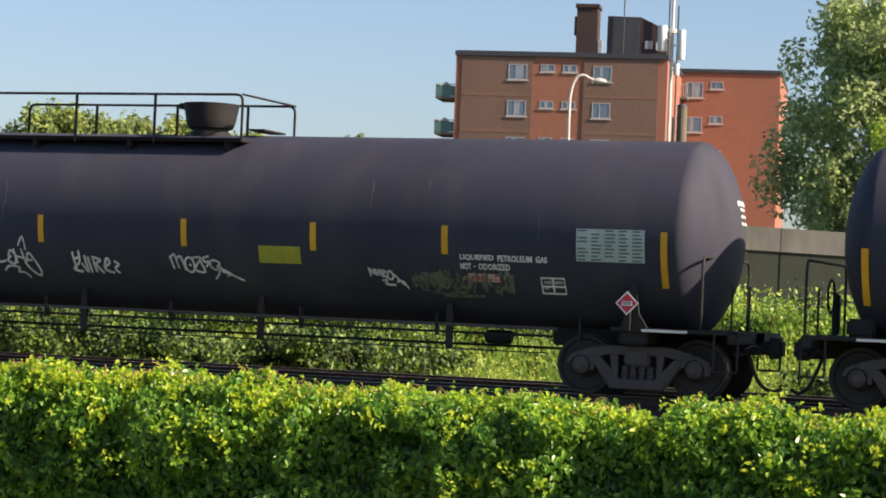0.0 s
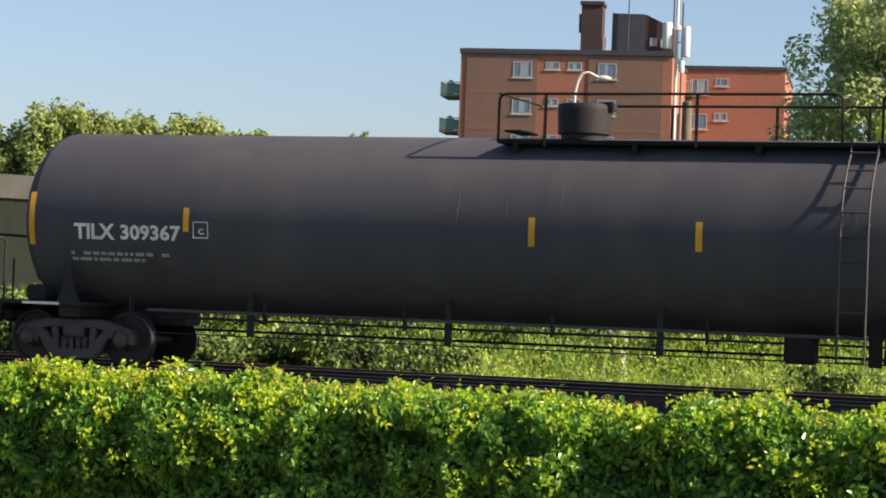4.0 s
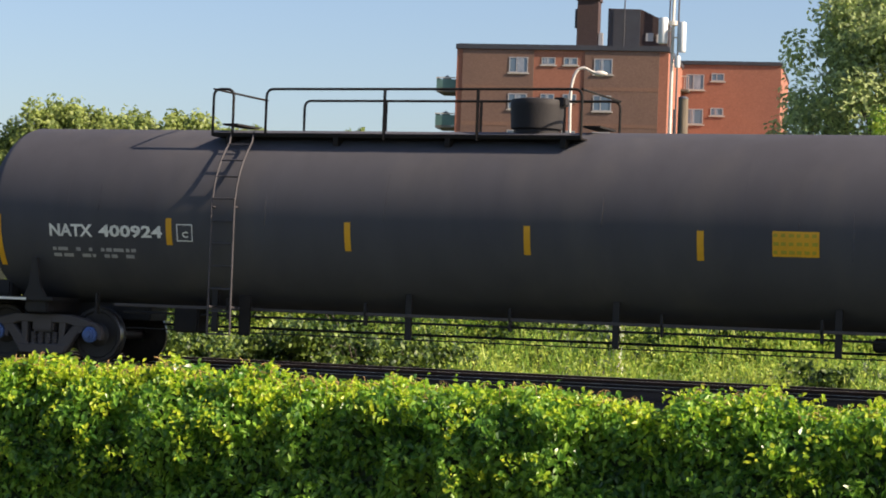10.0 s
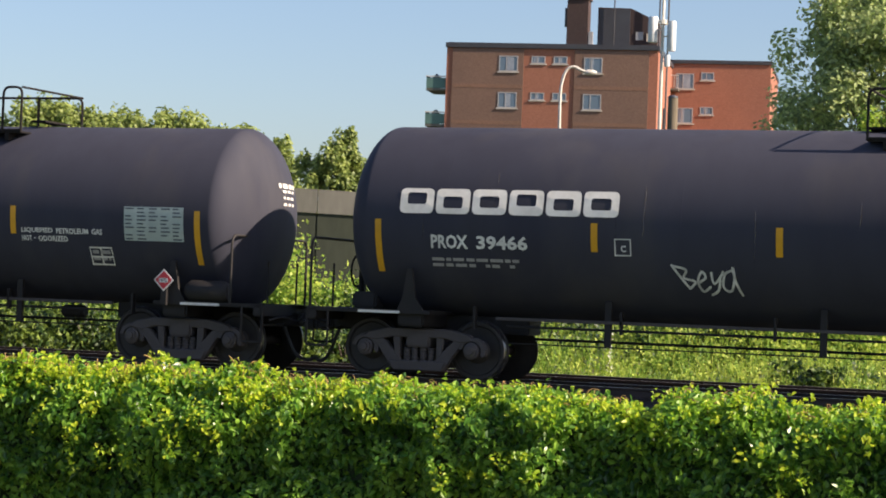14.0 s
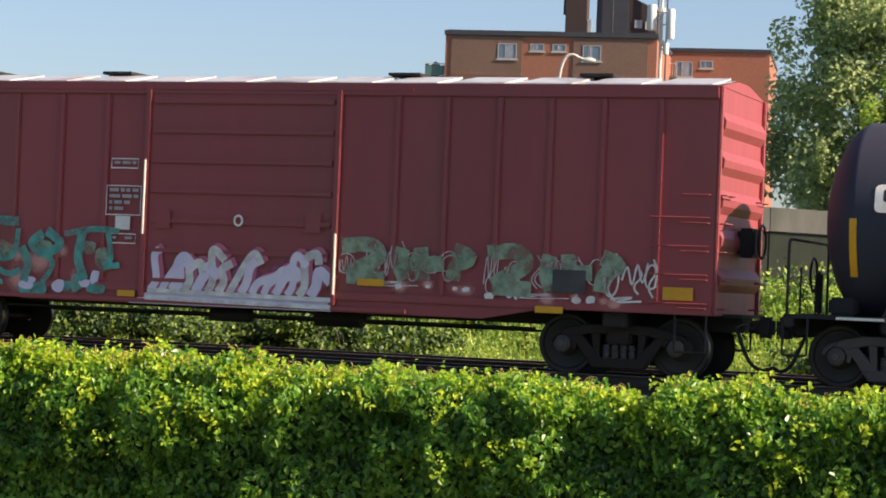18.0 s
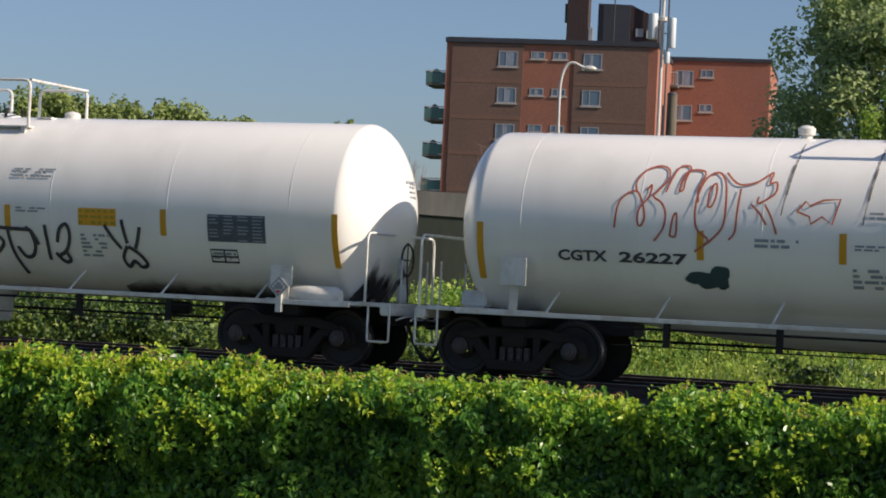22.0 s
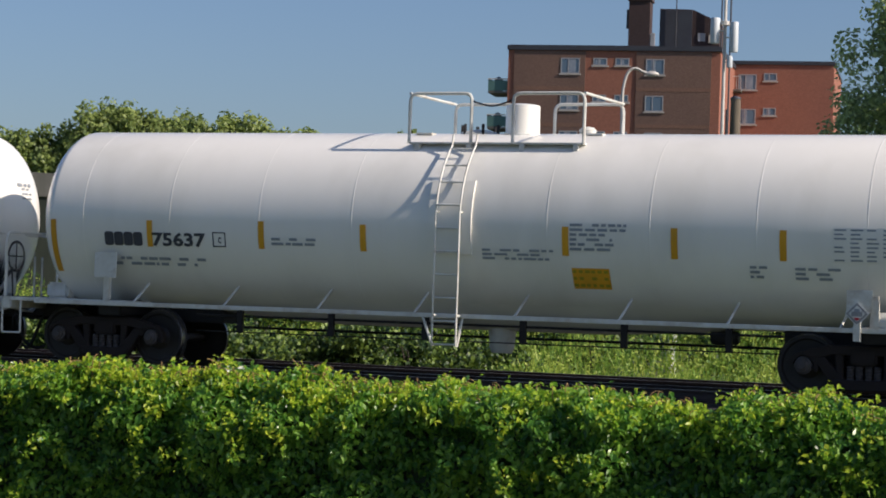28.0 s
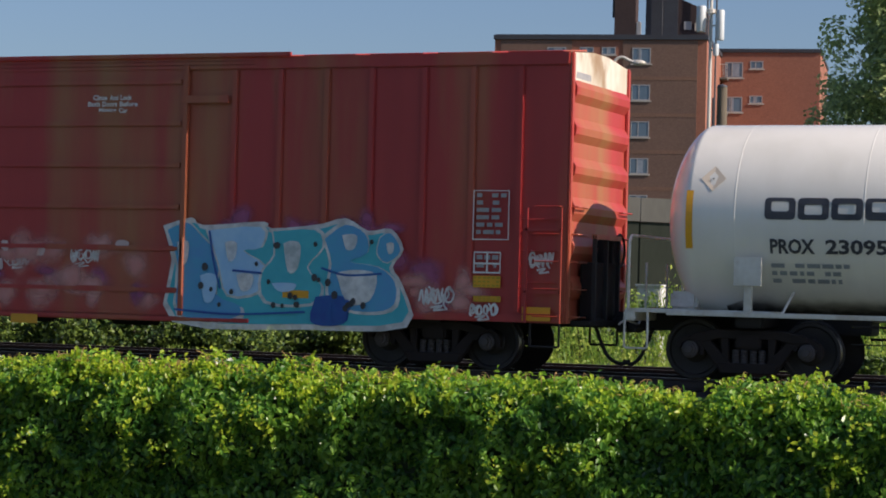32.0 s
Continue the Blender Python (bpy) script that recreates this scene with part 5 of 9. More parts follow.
# hand-drawn spray strokes, in hundredths of a metre from the lower left of each scrawl
SHOUT_LINES = [
    [(40, 97), (23, 105), (11, 90), (30, 65), (59, 67), (54, 45), (30, 27), (6, 34)],
    [(47, 109), (62, 71), (83, 38)],
    [(82, 125), (88, 81), (101, 37)],
    [(42, 68), (94, 68)],
    [(113, 102), (93, 90), (94, 56), (113, 43), (127, 61), (123, 91), (110, 101)],
    [(99, 110), (132, 103), (162, 93)],
    [(133, 104), (129, 66), (136, 27)],
    [(135, 56), (166, 76), (153, 84), (140, 71), (139, 48), (153, 40), (171, 49)],
    [(181, 101), (171, 59), (162, 23)],
    [(178, 99), (201, 88), (205, 79), (166, 78)],
    [(167, 76), (204, 68), (221, 65)],
]
SHOUT_TAIL = [
    [(193, 52), (208, 51), (184, 41), (205, 39), (179, 29), (208, 26)],
    [(218, 50), (212, 36), (234, 40)],
    [(239, 56), (227, 45), (222, 26)],
    [(208, 23), (227, 21), (238, 10), (237, 33), (258, 30)],
]
BLACK_LINES = [
    [(2, 85), (16, 46), (33, 19)],
    [(49, 74), (34, 60), (18, 41)],
    [(18, 39), (31, 38), (46, 38)],
    [(46, 74), (57, 46), (56, 20)],
    [(46, 73), (84, 49), (56, 22)],
]
BLACK_MORE = [
    [(61, 73), (100, 71), (134, 70)],
    [(95, 69), (100, 32), (112, -2)],
    [(129, 74), (141, 65), (151, 46)],
    [(110, 42), (121, 26), (136, 29), (144, 47), (138, 70)],
    [(166, 79), (168, 52), (167, 22)],
    [(187, 51), (194, 73), (207, 81), (212, 62), (202, 39), (182, 28)],
    [(180, 34), (194, 20), (205, 24), (200, 37)],
]
EARS = [
    [(1, 71), (14, 51), (29, 33)],
    [(33, 80), (37, 59), (41, 42)],
    [(66, 69), (61, 50), (54, 34)],
    [(40, 38), (29, 19), (35, 5), (48, 14), (58, 5), (70, 10), (60, 25), (42, 37)],
]
GREETING = [
    [(2, 42), (9, 46), (17, 21)],
    [(16, 45), (20, 19)],
    [(5, 32), (21, 34)],
    [(24, 44), (26, 24), (40, 26)],
    [(45, 33), (51, 43), (59, 34), (55, 21), (43, 26), (51, 34)],
    [(57, 46), (61, 22)],
    [(58, 34), (77, 30)],
    [(72, 46), (77, 21)],
    [(79, 25), (86, 40), (101, 15), (98, 3), (83, 13), (77, 26), (91, 28)],
]
GREETING_MARKS = [
    [(9, 46), (15, 67), (25, 49)],
    [(15, 67), (17, 52)],
    [(67, 50), (77, 66), (81, 44)],
    [(32, 9), (43, 17), (62, 15), (58, 8), (70, 7), (78, -1)],
]
SHORT_TAG = [
    [(2, 35), (5, 7)],
    [(2, 23), (13, 26)],
    [(14, 37), (13, 19), (0, 7), (16, 3)],
    [(24, 30), (26, 3), (17, 17)],
    [(30, 28), (33, 2)],
    [(39, 29), (42, 3)],
    [(38, 28), (53, 23), (44, 16), (55, 2)],
    [(59, 12), (70, 19), (65, 26), (59, 9), (75, 3)],
    [(78, 22), (86, 17), (78, 10), (85, 3)],
]
LONG_TAG = [
    [(0, 38), (3, 27), (5, 17)],
    [(1, 35), (9, 40), (14, 18)],
    [(12, 34), (20, 37), (26, 15)],
    [(43, 25), (40, 15), (33, 13), (27, 19), (27, 30), (33, 36), (40, 34), (43, 25)],
    [(34, 26), (37, 23)],
    [(42, 36), (56, 36), (43, 18), (60, 14), (55, 31)],
    [(71, 39), (60, 36), (63, 30), (71, 31), (64, 22)],
]
LONG_TAIL = [
    [(87, 31), (76, 33), (72, 24), (82, 18), (89, 31), (86, 14), (76, 3)],
    [(83, 25), (102, 14), (90, 16), (105, 14), (99, 8)],
    [(98, 16), (112, 9), (128, 2)],
]
SMALL_TAG = [
    [(3, 31), (6, 18)],
    [(3, 31), (12, 22), (11, 30)],
    [(14, 30), (16, 20), (20, 29), (22, 19)],
    [(24, 29), (26, 17)],
    [(24, 28), (32, 26), (26, 22), (33, 16)],
    [(44, 20), (41, 15), (36, 15), (34, 20), (36, 26), (41, 26), (44, 20)],
    [(45, 22), (52, 14), (48, 10)],
    [(53, 14), (60, 7), (58, 13), (66, 1)],
    [(23, 12), (32, 13), (29, 7), (45, 6)],
]
RED_LINES = [
    [(0, 30), (4, 66), (16, 82), (30, 86), (40, 71), (46, 47), (40, 34), (35, 43), (37, 60), (50, 78), (52, 96), (46, 88)],
    [(30, 86), (28, 101), (40, 119), (61, 126), (75, 119), (75, 104), (64, 89), (57, 79), (71, 69), (78, 52), (75, 31), (62, 12)],
    [(75, 86), (88, 123), (106, 125), (102, 105), (101, 91), (95, 90), (103, 118), (130, 118), (124, 92), (126, 72)],
    [(86, 21), (90, 49), (95, 53), (95, 22), (86, 21)],
]
RED_MORE = [
    [(124, -1), (144, 16), (126, 34), (123, 72), (133, 107), (150, 118), (163, 105), (168, 74), (166, 39), (150, 18), (130, 3)],
    [(141, 66), (142, 90), (150, 101), (152, 83), (147, 67), (141, 66)],
    [(163, 118), (184, 101), (211, 105), (232, 120), (230, 104), (240, 105), (239, 88), (216, 73), (216, 83)],
    [(226, 72), (237, 53), (246, 29)],
    [(206, 71), (219, 59), (230, 42)],
    [(188, 94), (186, 61), (184, 30), (175, 18)],
]
LEANING_TAG = [
    [(0, 46), (16, 24), (26, 11)],
    [(2, 44), (22, 39), (18, 27), (35, 22), (25, 11)],
    [(37, 19), (51, 28), (46, 37), (39, 22), (46, 8), (58, 16)],
    [(60, 37), (63, 20), (74, 30), (79, 39)],
    [(74, 32), (69, 11), (57, 3)],
    [(92, 40), (81, 34), (77, 15), (88, 10), (95, 29), (93, 45), (97, 21), (105, 3)],
]
BUBBLE_LINES = [
    [(57, 79), (36, 89), (11, 78), (1, 55), (9, 30), (30, 20), (45, 29), (47, 45), (32, 37), (19, 47), (25, 64), (40, 69), (47, 57), (32, 52)],
    [(47, 74), (57, 87), (70, 84), (66, 62), (68, 37), (57, 28), (51, 45), (53, 66)],
    [(72, 79), (84, 83), (88, 63), (84, 46), (99, 43), (101, 24), (81, 21), (72, 33)],
]
BUBBLE_MORE = [
    [(98, 72), (112, 83), (123, 74), (121, 40), (125, 21), (108, 18), (106, 47)],
    [(126, 74), (140, 83), (142, 62), (157, 79), (165, 74), (157, 54), (180, 38), (185, 18), (167, 10), (154, 25), (148, 6), (135, 15)],
    [(36, 20), (45, 14), (57, 24), (78, 14), (104, 17), (125, 15), (137, 7)],
]


def sketch(c, u, z, lines, w, material, label, eps=0.012, grow=1.0):
    """Strokes drawn with a spray can, from the lower left corner at u, z."""
    for i, ln in enumerate(lines):
        strokes(c, "graffiti_stroke", [[(u + a * grow / 100, z + b / 100) for a, b in ln]], w, material, eps + 0.0004 * i, label)


def gw(c, u0, z0, u1, z1):
    lab = "white spray-painted scrawl"
    if u0 < -5.5 and c.kind == "black":
        letters(c, "COPE", u0, z0 + 0.02, u0 + 0.75, z1, 0.03, "spray_white", label=lab, seed=3)
        letters(c, "2KING", u0 + 0.8, z0 + 0.08, u1, z1 - 0.02, 0.028, "spray_white", label=lab, seed=4, lean=-0.1)
        underline(c, u0 + 0.35, z0 - 0.04, u0 + 0.8, 0.025, "spray_white")
    elif abs(u0 + 3.28) < 0.02:
        sketch(c, u0, z0, GREETING, 0.036, "spray_white", lab)
        sketch(c, u0, z0, GREETING_MARKS, 0.03, "spray_white", lab, 0.016)
    elif abs(u0 + 1.61) < 0.02:
        sketch(c, u0, z0, SHORT_TAG, 0.04, "spray_white", lab)
    elif abs(u0 - 0.22) < 0.02:
        sketch(c, u0, z0 - 0.02, LONG_TAG, 0.034, "spray_white", lab)
        sketch(c, u0, z0 - 0.02, LONG_TAIL, 0.03, "spray_white", lab, 0.016)
    elif abs(u0 - 3.68) < 0.02:
        sketch(c, u0, z0 - 0.02, SMALL_TAG, 0.032, "spray_white", lab)
    elif abs(u0 + 5.17) < 0.02:
        w, h = u1 - u0, z1 - z0
        strokes(c, "graffiti_stroke", [[(u0 + w * x, z0 + h * y) for x, y in ((0.66, 0.1), (0.35, 0.5), (0.05, 0.75), (0.02, 0.97), (0.18, 1), (0.4, 0.75), (0.62, 0.3), (0.75, 0.25), (0.95, 0.22), (1, 0.08), (0.85, 0), (0.68, 0.08), (0.74, 0.24))]], 0.026, "spray_white", 0.015, lab)
    elif abs(u0 - 1.29) < 0.02:
        sketch(c, u0, z0, BUBBLE_LINES, 0.034, "spray_white", "white outlined bubble graffiti")
        sketch(c, u0, z0, BUBBLE_MORE, 0.034, "spray_white", "white outlined bubble graffiti", 0.016)
    elif abs(u0 + 3.93) < 0.02:
        sketch(c, u0, z0, LEANING_TAG, 0.036, "spray_white", lab)
    else:
        tag(c, u0, z0, u1, z1, "spray_white", 0.03, lab)


def gd(c, u0, z0, u1, z1):
    if z1 - z0 > 0.5:
        sketch(c, u0, z0 - 0.05, BUBBLE_LINES, 0.03, "spray_dim2", "faded grey outlined bubble graffiti", grow=1.25)
        sketch(c, u0, z0 - 0.05, BUBBLE_MORE, 0.03, "spray_dim2", "faded grey outlined bubble graffiti", 0.016, 1.25)
    else:
        tag(c, u0, z0, u1, z1, "spray_dim", 0.04, "faded greenish spray-painted scrawl")


def gk(c, u0, z0, u1, z1):
    lab = "bold black spray-painted scrawl"
    w, h = u1 - u0, z1 - z0
    if abs(u0 + 2.3) < 0.02:
        sketch(c, u0 - 0.02, z0 + 0.0, SHOUT_LINES, 0.058, "spray_black", lab)
        sketch(c, u0 - 0.02, z0 + 0.0, SHOUT_TAIL, 0.045, "spray_black", lab, 0.018)
    elif abs(u0 - 0.51) < 0.02:
        sketch(c, u0, z0, BLACK_LINES, 0.062, "spray_black", lab)
        sketch(c, u0, z0, BLACK_MORE, 0.062, "spray_black", lab, 0.016)
    elif abs(u0 - 3.28) < 0.02:
        sketch(c, u0, z0 - 0.02, EARS, 0.06, "spray_black", "black spray-painted eared doodle")
    elif abs(u0 - 1.38) < 0.02:
        hand = [[(0.35, 0.05), (0.12, 0.35), (0.0, 0.75), (0.15, 0.86), (0.32, 0.55)], [(0.3, 0.6), (0.28, 0.95), (0.42, 1.0), (0.48, 0.6)], [(0.46, 0.6), (0.5, 0.98), (0.64, 0.95), (0.62, 0.55)], [(0.6, 0.6), (0.75, 0.85), (0.88, 0.7), (0.68, 0.45), (0.95, 0.3), (0.98, 0.1), (0.7, 0.0), (0.35, 0.05)], [(0.45, 0.15), (0.55, 0.35), (0.7, 0.42)]]
        for i, ln in enumerate(hand):
            strokes(c, "graffiti_stroke", [[(u0 + w * x, z0 + h * y) for x, y in ln]], 0.06, "spray_teal_dark", 0.015 + 0.0003 * i, "dark spray-painted fist outline")
    else:
        tag(c, u0, z0, u1, z1, "spray_black", 0.026 if h < 0.4 else 0.05, lab)


def dr(c, u, z0, z1):
    """A dark run down the side from the top of the tank, thickest in its middle."""
    g = c.rng
    for k in range(3):
        a, b = z1 - (z1 - z0) * (0.02 + 0.3 * k), z1 - (z1 - z0) * (0.45 + 0.27 * k)
        strokes(c, "grease_run", [[(u - 0.05 * k + g.uniform(-0.02, 0.02), a), (u - 0.05 * k - 0.03, (a + b) / 2), (u - 0.05 * k - 0.06, b)]], 0.022 + 0.02 * (k == 1), "soot", 0.01 + 0.0004 * k, "thin dark run")


def gb(c, *b):
    tag(c, *b, "spray_blue", 0.022, "thin blue spray-painted scrawl")


def gr(c, u0, z0, u1, z1):
    if u1 - u0 > 1.5:
        sketch(c, u0 + 0.1, z0, RED_LINES, 0.03, "spray_red", "outlined red spray-painted letters")
        sketch(c, u0 + 0.1, z0, RED_MORE, 0.03, "spray_red", "outlined red spray-painted letters", 0.016)
    else:
        w, h = u1 - u0, z1 - z0
        strokes(c, "paint_outline", [[(u0 + w * x, z0 + h * y) for x, y in ((0, 0.5), (0.2, 0.85), (0.3, 0.7), (0.6, 0.9), (1, 0.95), (0.85, 0.1), (0.6, 0.35), (0.35, 0.1), (0.3, 0.35), (0, 0.5))]], 0.028, "spray_red", 0.015, "outlined red spray-painted arrow", 1)


def blob(g, u, z, w, h, n=9, rough=0.2):
    pts = []
    for k in range(n):
        a = 2 * math.pi * k / n + g.uniform(-0.15, 0.15)
        r = g.uniform(1.0 - rough, 1.08)
        ca, sa = math.cos(a), math.sin(a)
        q = max(abs(ca), abs(sa))
        pts.append((u + w / 2 * r * ca / (0.35 + 0.65 * q), z + h / 2 * r * sa / (0.35 + 0.65 * q)))
    return pts


def bubble(c, u0, z0, u1, z1, fills, outline, w=0.04, label="", letters=None, inner=None, seed=1):
    """A painted piece: bulging letter shapes, filled and outlined, with strokes inside."""
    g = random.Random(seed * 13 + int((u0 + 20) * 100))
    h = z1 - z0
    k = letters or max(2, round((u1 - u0) / (h * 0.75)))
    lw = (u1 - u0) / k
    lines, ins = [], []
    for i in range(k):
        cu, cz = u0 + (i + 0.5) * lw, (z0 + z1) / 2 + g.uniform(-0.04, 0.04) * h
        sh = spline(blob(g, cu, cz, lw * 1.12, h * g.uniform(0.86, 1.04), 15, 0.38), 2)
        first = sh[0]
        f = fills[i % len(fills)]
        if f:
            pts = [(cu, cz)] + sh + [first]
            c.put("paint_fill", pts, [(0, q, q + 1) for q in range(1, len(pts) - 1)], M[f], 0.010 + 0.0006 * i)
        lines.append(sh + [first])
        for q in range(2):
            ins.append(scribble(g, cu, cz, lw * 0.5, h * 0.5))
    for ln in lines:
        strokes(c, "paint_outline", [ln], w, outline, 0.018, label, 1)
    for i, ln in enumerate(ins):
        strokes(c, "paint_stroke", [ln], w * 0.8, inner or outline, 0.02 + 0.0003 * i, "", 4)


def splash(c, u0, z0, u1, z1, material, n, size, eps=0.004, name="paint_mist", seed=3):
    g = random.Random(seed)
    for k in range(n):
        u, z = g.uniform(u0, u1), g.uniform(z0, z1)
        sh = spline(blob(g, u, z, size * g.uniform(0.6, 1.4), size * g.uniform(0.5, 1.1)), 3)
        pts = [(u, z)] + sh + [sh[0]]
        c.put(name, pts, [(0, q, q + 1) for q in range(1, len(pts) - 1)], M[material], eps + 0.0004 * k)


def gt(c, u0, z0, u1, z1):
    if c.kind == "white":
        splash(c, u0 + 0.1, z0 + 0.1, u1 - 0.1, z1 - 0.1, "spray_teal_dark", 6, 0.3, 0.012, "paint_blot", 6)
        return
    splash(c, u0 + 0.5, z0 + 0.2, u1 - 0.5, z0 + 0.75, "spray_wash", 7, 0.5, 0.004, "older_paint", 12)
    splash(c, u0 + 0.7, z0 + 0.3, u1 - 0.3, z0 + 0.8, "spray_green", 6, 0.4, 0.008, "older_paint", 14)
    w, h = u1 - u0, z1 - z0
    bars = (((0.0, 0.25), (0.1, 0.6), (0.06, 0.85), (0.16, 0.9), (0.2, 0.5), (0.12, 0.35)), ((0.2, 0.95), (0.3, 0.98), (0.42, 0.97)), ((0.28, 0.9), (0.24, 0.6), (0.34, 0.45), (0.4, 0.55), (0.42, 0.88)),
            ((0.26, 0.42), (0.36, 0.25), (0.44, 0.3)), ((0.56, 0.82), (0.5, 0.68), (0.57, 0.55), (0.66, 0.68), (0.58, 0.86)), ((0.57, 0.55), (0.62, 0.4), (0.56, 0.12)), ((0.68, 0.82), (0.84, 0.9), (0.98, 0.88)),
            ((0.78, 0.86), (0.76, 0.5), (0.8, 0.2)), ((0.92, 0.86), (0.94, 0.5), (0.9, 0.4), (0.99, 0.42)), ((0.02, 0.1), (0.2, 0.04), (0.34, 0.14)), ((0.44, 0.62), (0.48, 0.4), (0.46, 0.15)))
    for i, ln in enumerate(bars):
        strokes(c, "paint_stroke", [[(u0 + w * x, z0 + h * y) for x, y in ln]], 0.1 + 0.06 * (i % 3 == 1), "spray_teal", 0.014 + 0.0003 * i, "broken teal graffiti strokes over older paint")
    splash(c, u0 + 0.2, z0, u1 - 0.4, z0 + 0.2, "spray_teal", 7, 0.34, 0.006)
    splash(c, u0 + 1.2, z0, u1 - 0.2, z0 + 0.3, "spray_lilac", 5, 0.25, 0.007)


def ga(c, u0, z0, u1, z1):
    c.put("paint_base", [(u0, z0 + 0.02), (u1, z0 + 0.02), (u1, z0 + 0.22), (u0 + 0.35, z0 + 0.22)], [(0, 1, 2, 3)], M["spray_lilac"], 0.006)
    splash(c, u0 + 0.6, z0 + 0.45, u1 - 0.3, z1 - 0.2, "spray_haze", 9, 0.6, 0.004)
    g = random.Random(31)
    h = z1 - z0
    for i in range(15):
        a = u0 + 0.5 + (u1 - u0 - 0.75) * i / 14
        b = a + g.uniform(-0.05, 0.3)
        top = z1 - g.uniform(0.0, 0.32) * h
        ln = [(a - 0.1, z0 + 0.26 * h), (a, z0 + 0.45 * h), (b, top - 0.12 * h), (b + g.uniform(0.02, 0.2), top)]
        if g.random() < 0.5:
            ln += [(b + 0.24, top - 0.18 * h)]
        strokes(c, "paint_shade", [[(p + 0.06, q + 0.04) for p, q in ln]], 0.15, "spray_pink", 0.022 + 0.0003 * i)
        strokes(c, "paint_fill", [ln], g.uniform(0.12, 0.2), g.choice(("spray_lilac", "spray_white", "spray_lilac")), 0.03 + 0.0003 * i, "slanting lilac and white graffiti strokes edged in pink")
    strokes(c, "paint_bar", [[(u0 + 0.35, z0 + 0.24), (u1, z0 + 0.2)], [(u0 + 0.3, z0 + 0.12), (u1, z0 + 0.08)]], 0.07, "spray_white", 0.036, "", 1)


def gn(c, u0, z0, u1, z1):
    splash(c, u0 + 0.1, z0, u1 - 0.1, z0 + 0.3, "spray_wash", 6, 0.4, 0.003, "older_paint", 15)
    splash(c, u0 + 0.1, z0 + 0.02, u1 - 0.1, z0 + 0.12, "spray_white", 5, 0.12, 0.005, "paint_mist", int(u0 * 10))
    w, h = u1 - u0, z1 - z0
    for i, ln in enumerate((((0.08, 0.85), (0.28, 0.9), (0.34, 0.65), (0.2, 0.4), (0.12, 0.25)), ((0.12, 0.22), (0.38, 0.2)), ((0.5, 0.85), (0.48, 0.5), (0.52, 0.2)), ((0.62, 0.88), (0.64, 0.2)), ((0.48, 0.5), (0.78, 0.55)), ((0.84, 0.85), (0.95, 0.7), (0.86, 0.5), (0.84, 0.2)))):
        strokes(c, "paint_fill", [[(u0 + w * x, z0 + h * y) for x, y in ln]], 0.24, "spray_green", 0.012 + 0.0008 * i, "faded sage green graffiti strokes")
    tag(c, u0 + 0.1, z0 + 0.05, u1 - 0.3, z1 - 0.1, "spray_white", 0.012, "thin scratchy white line", 5)


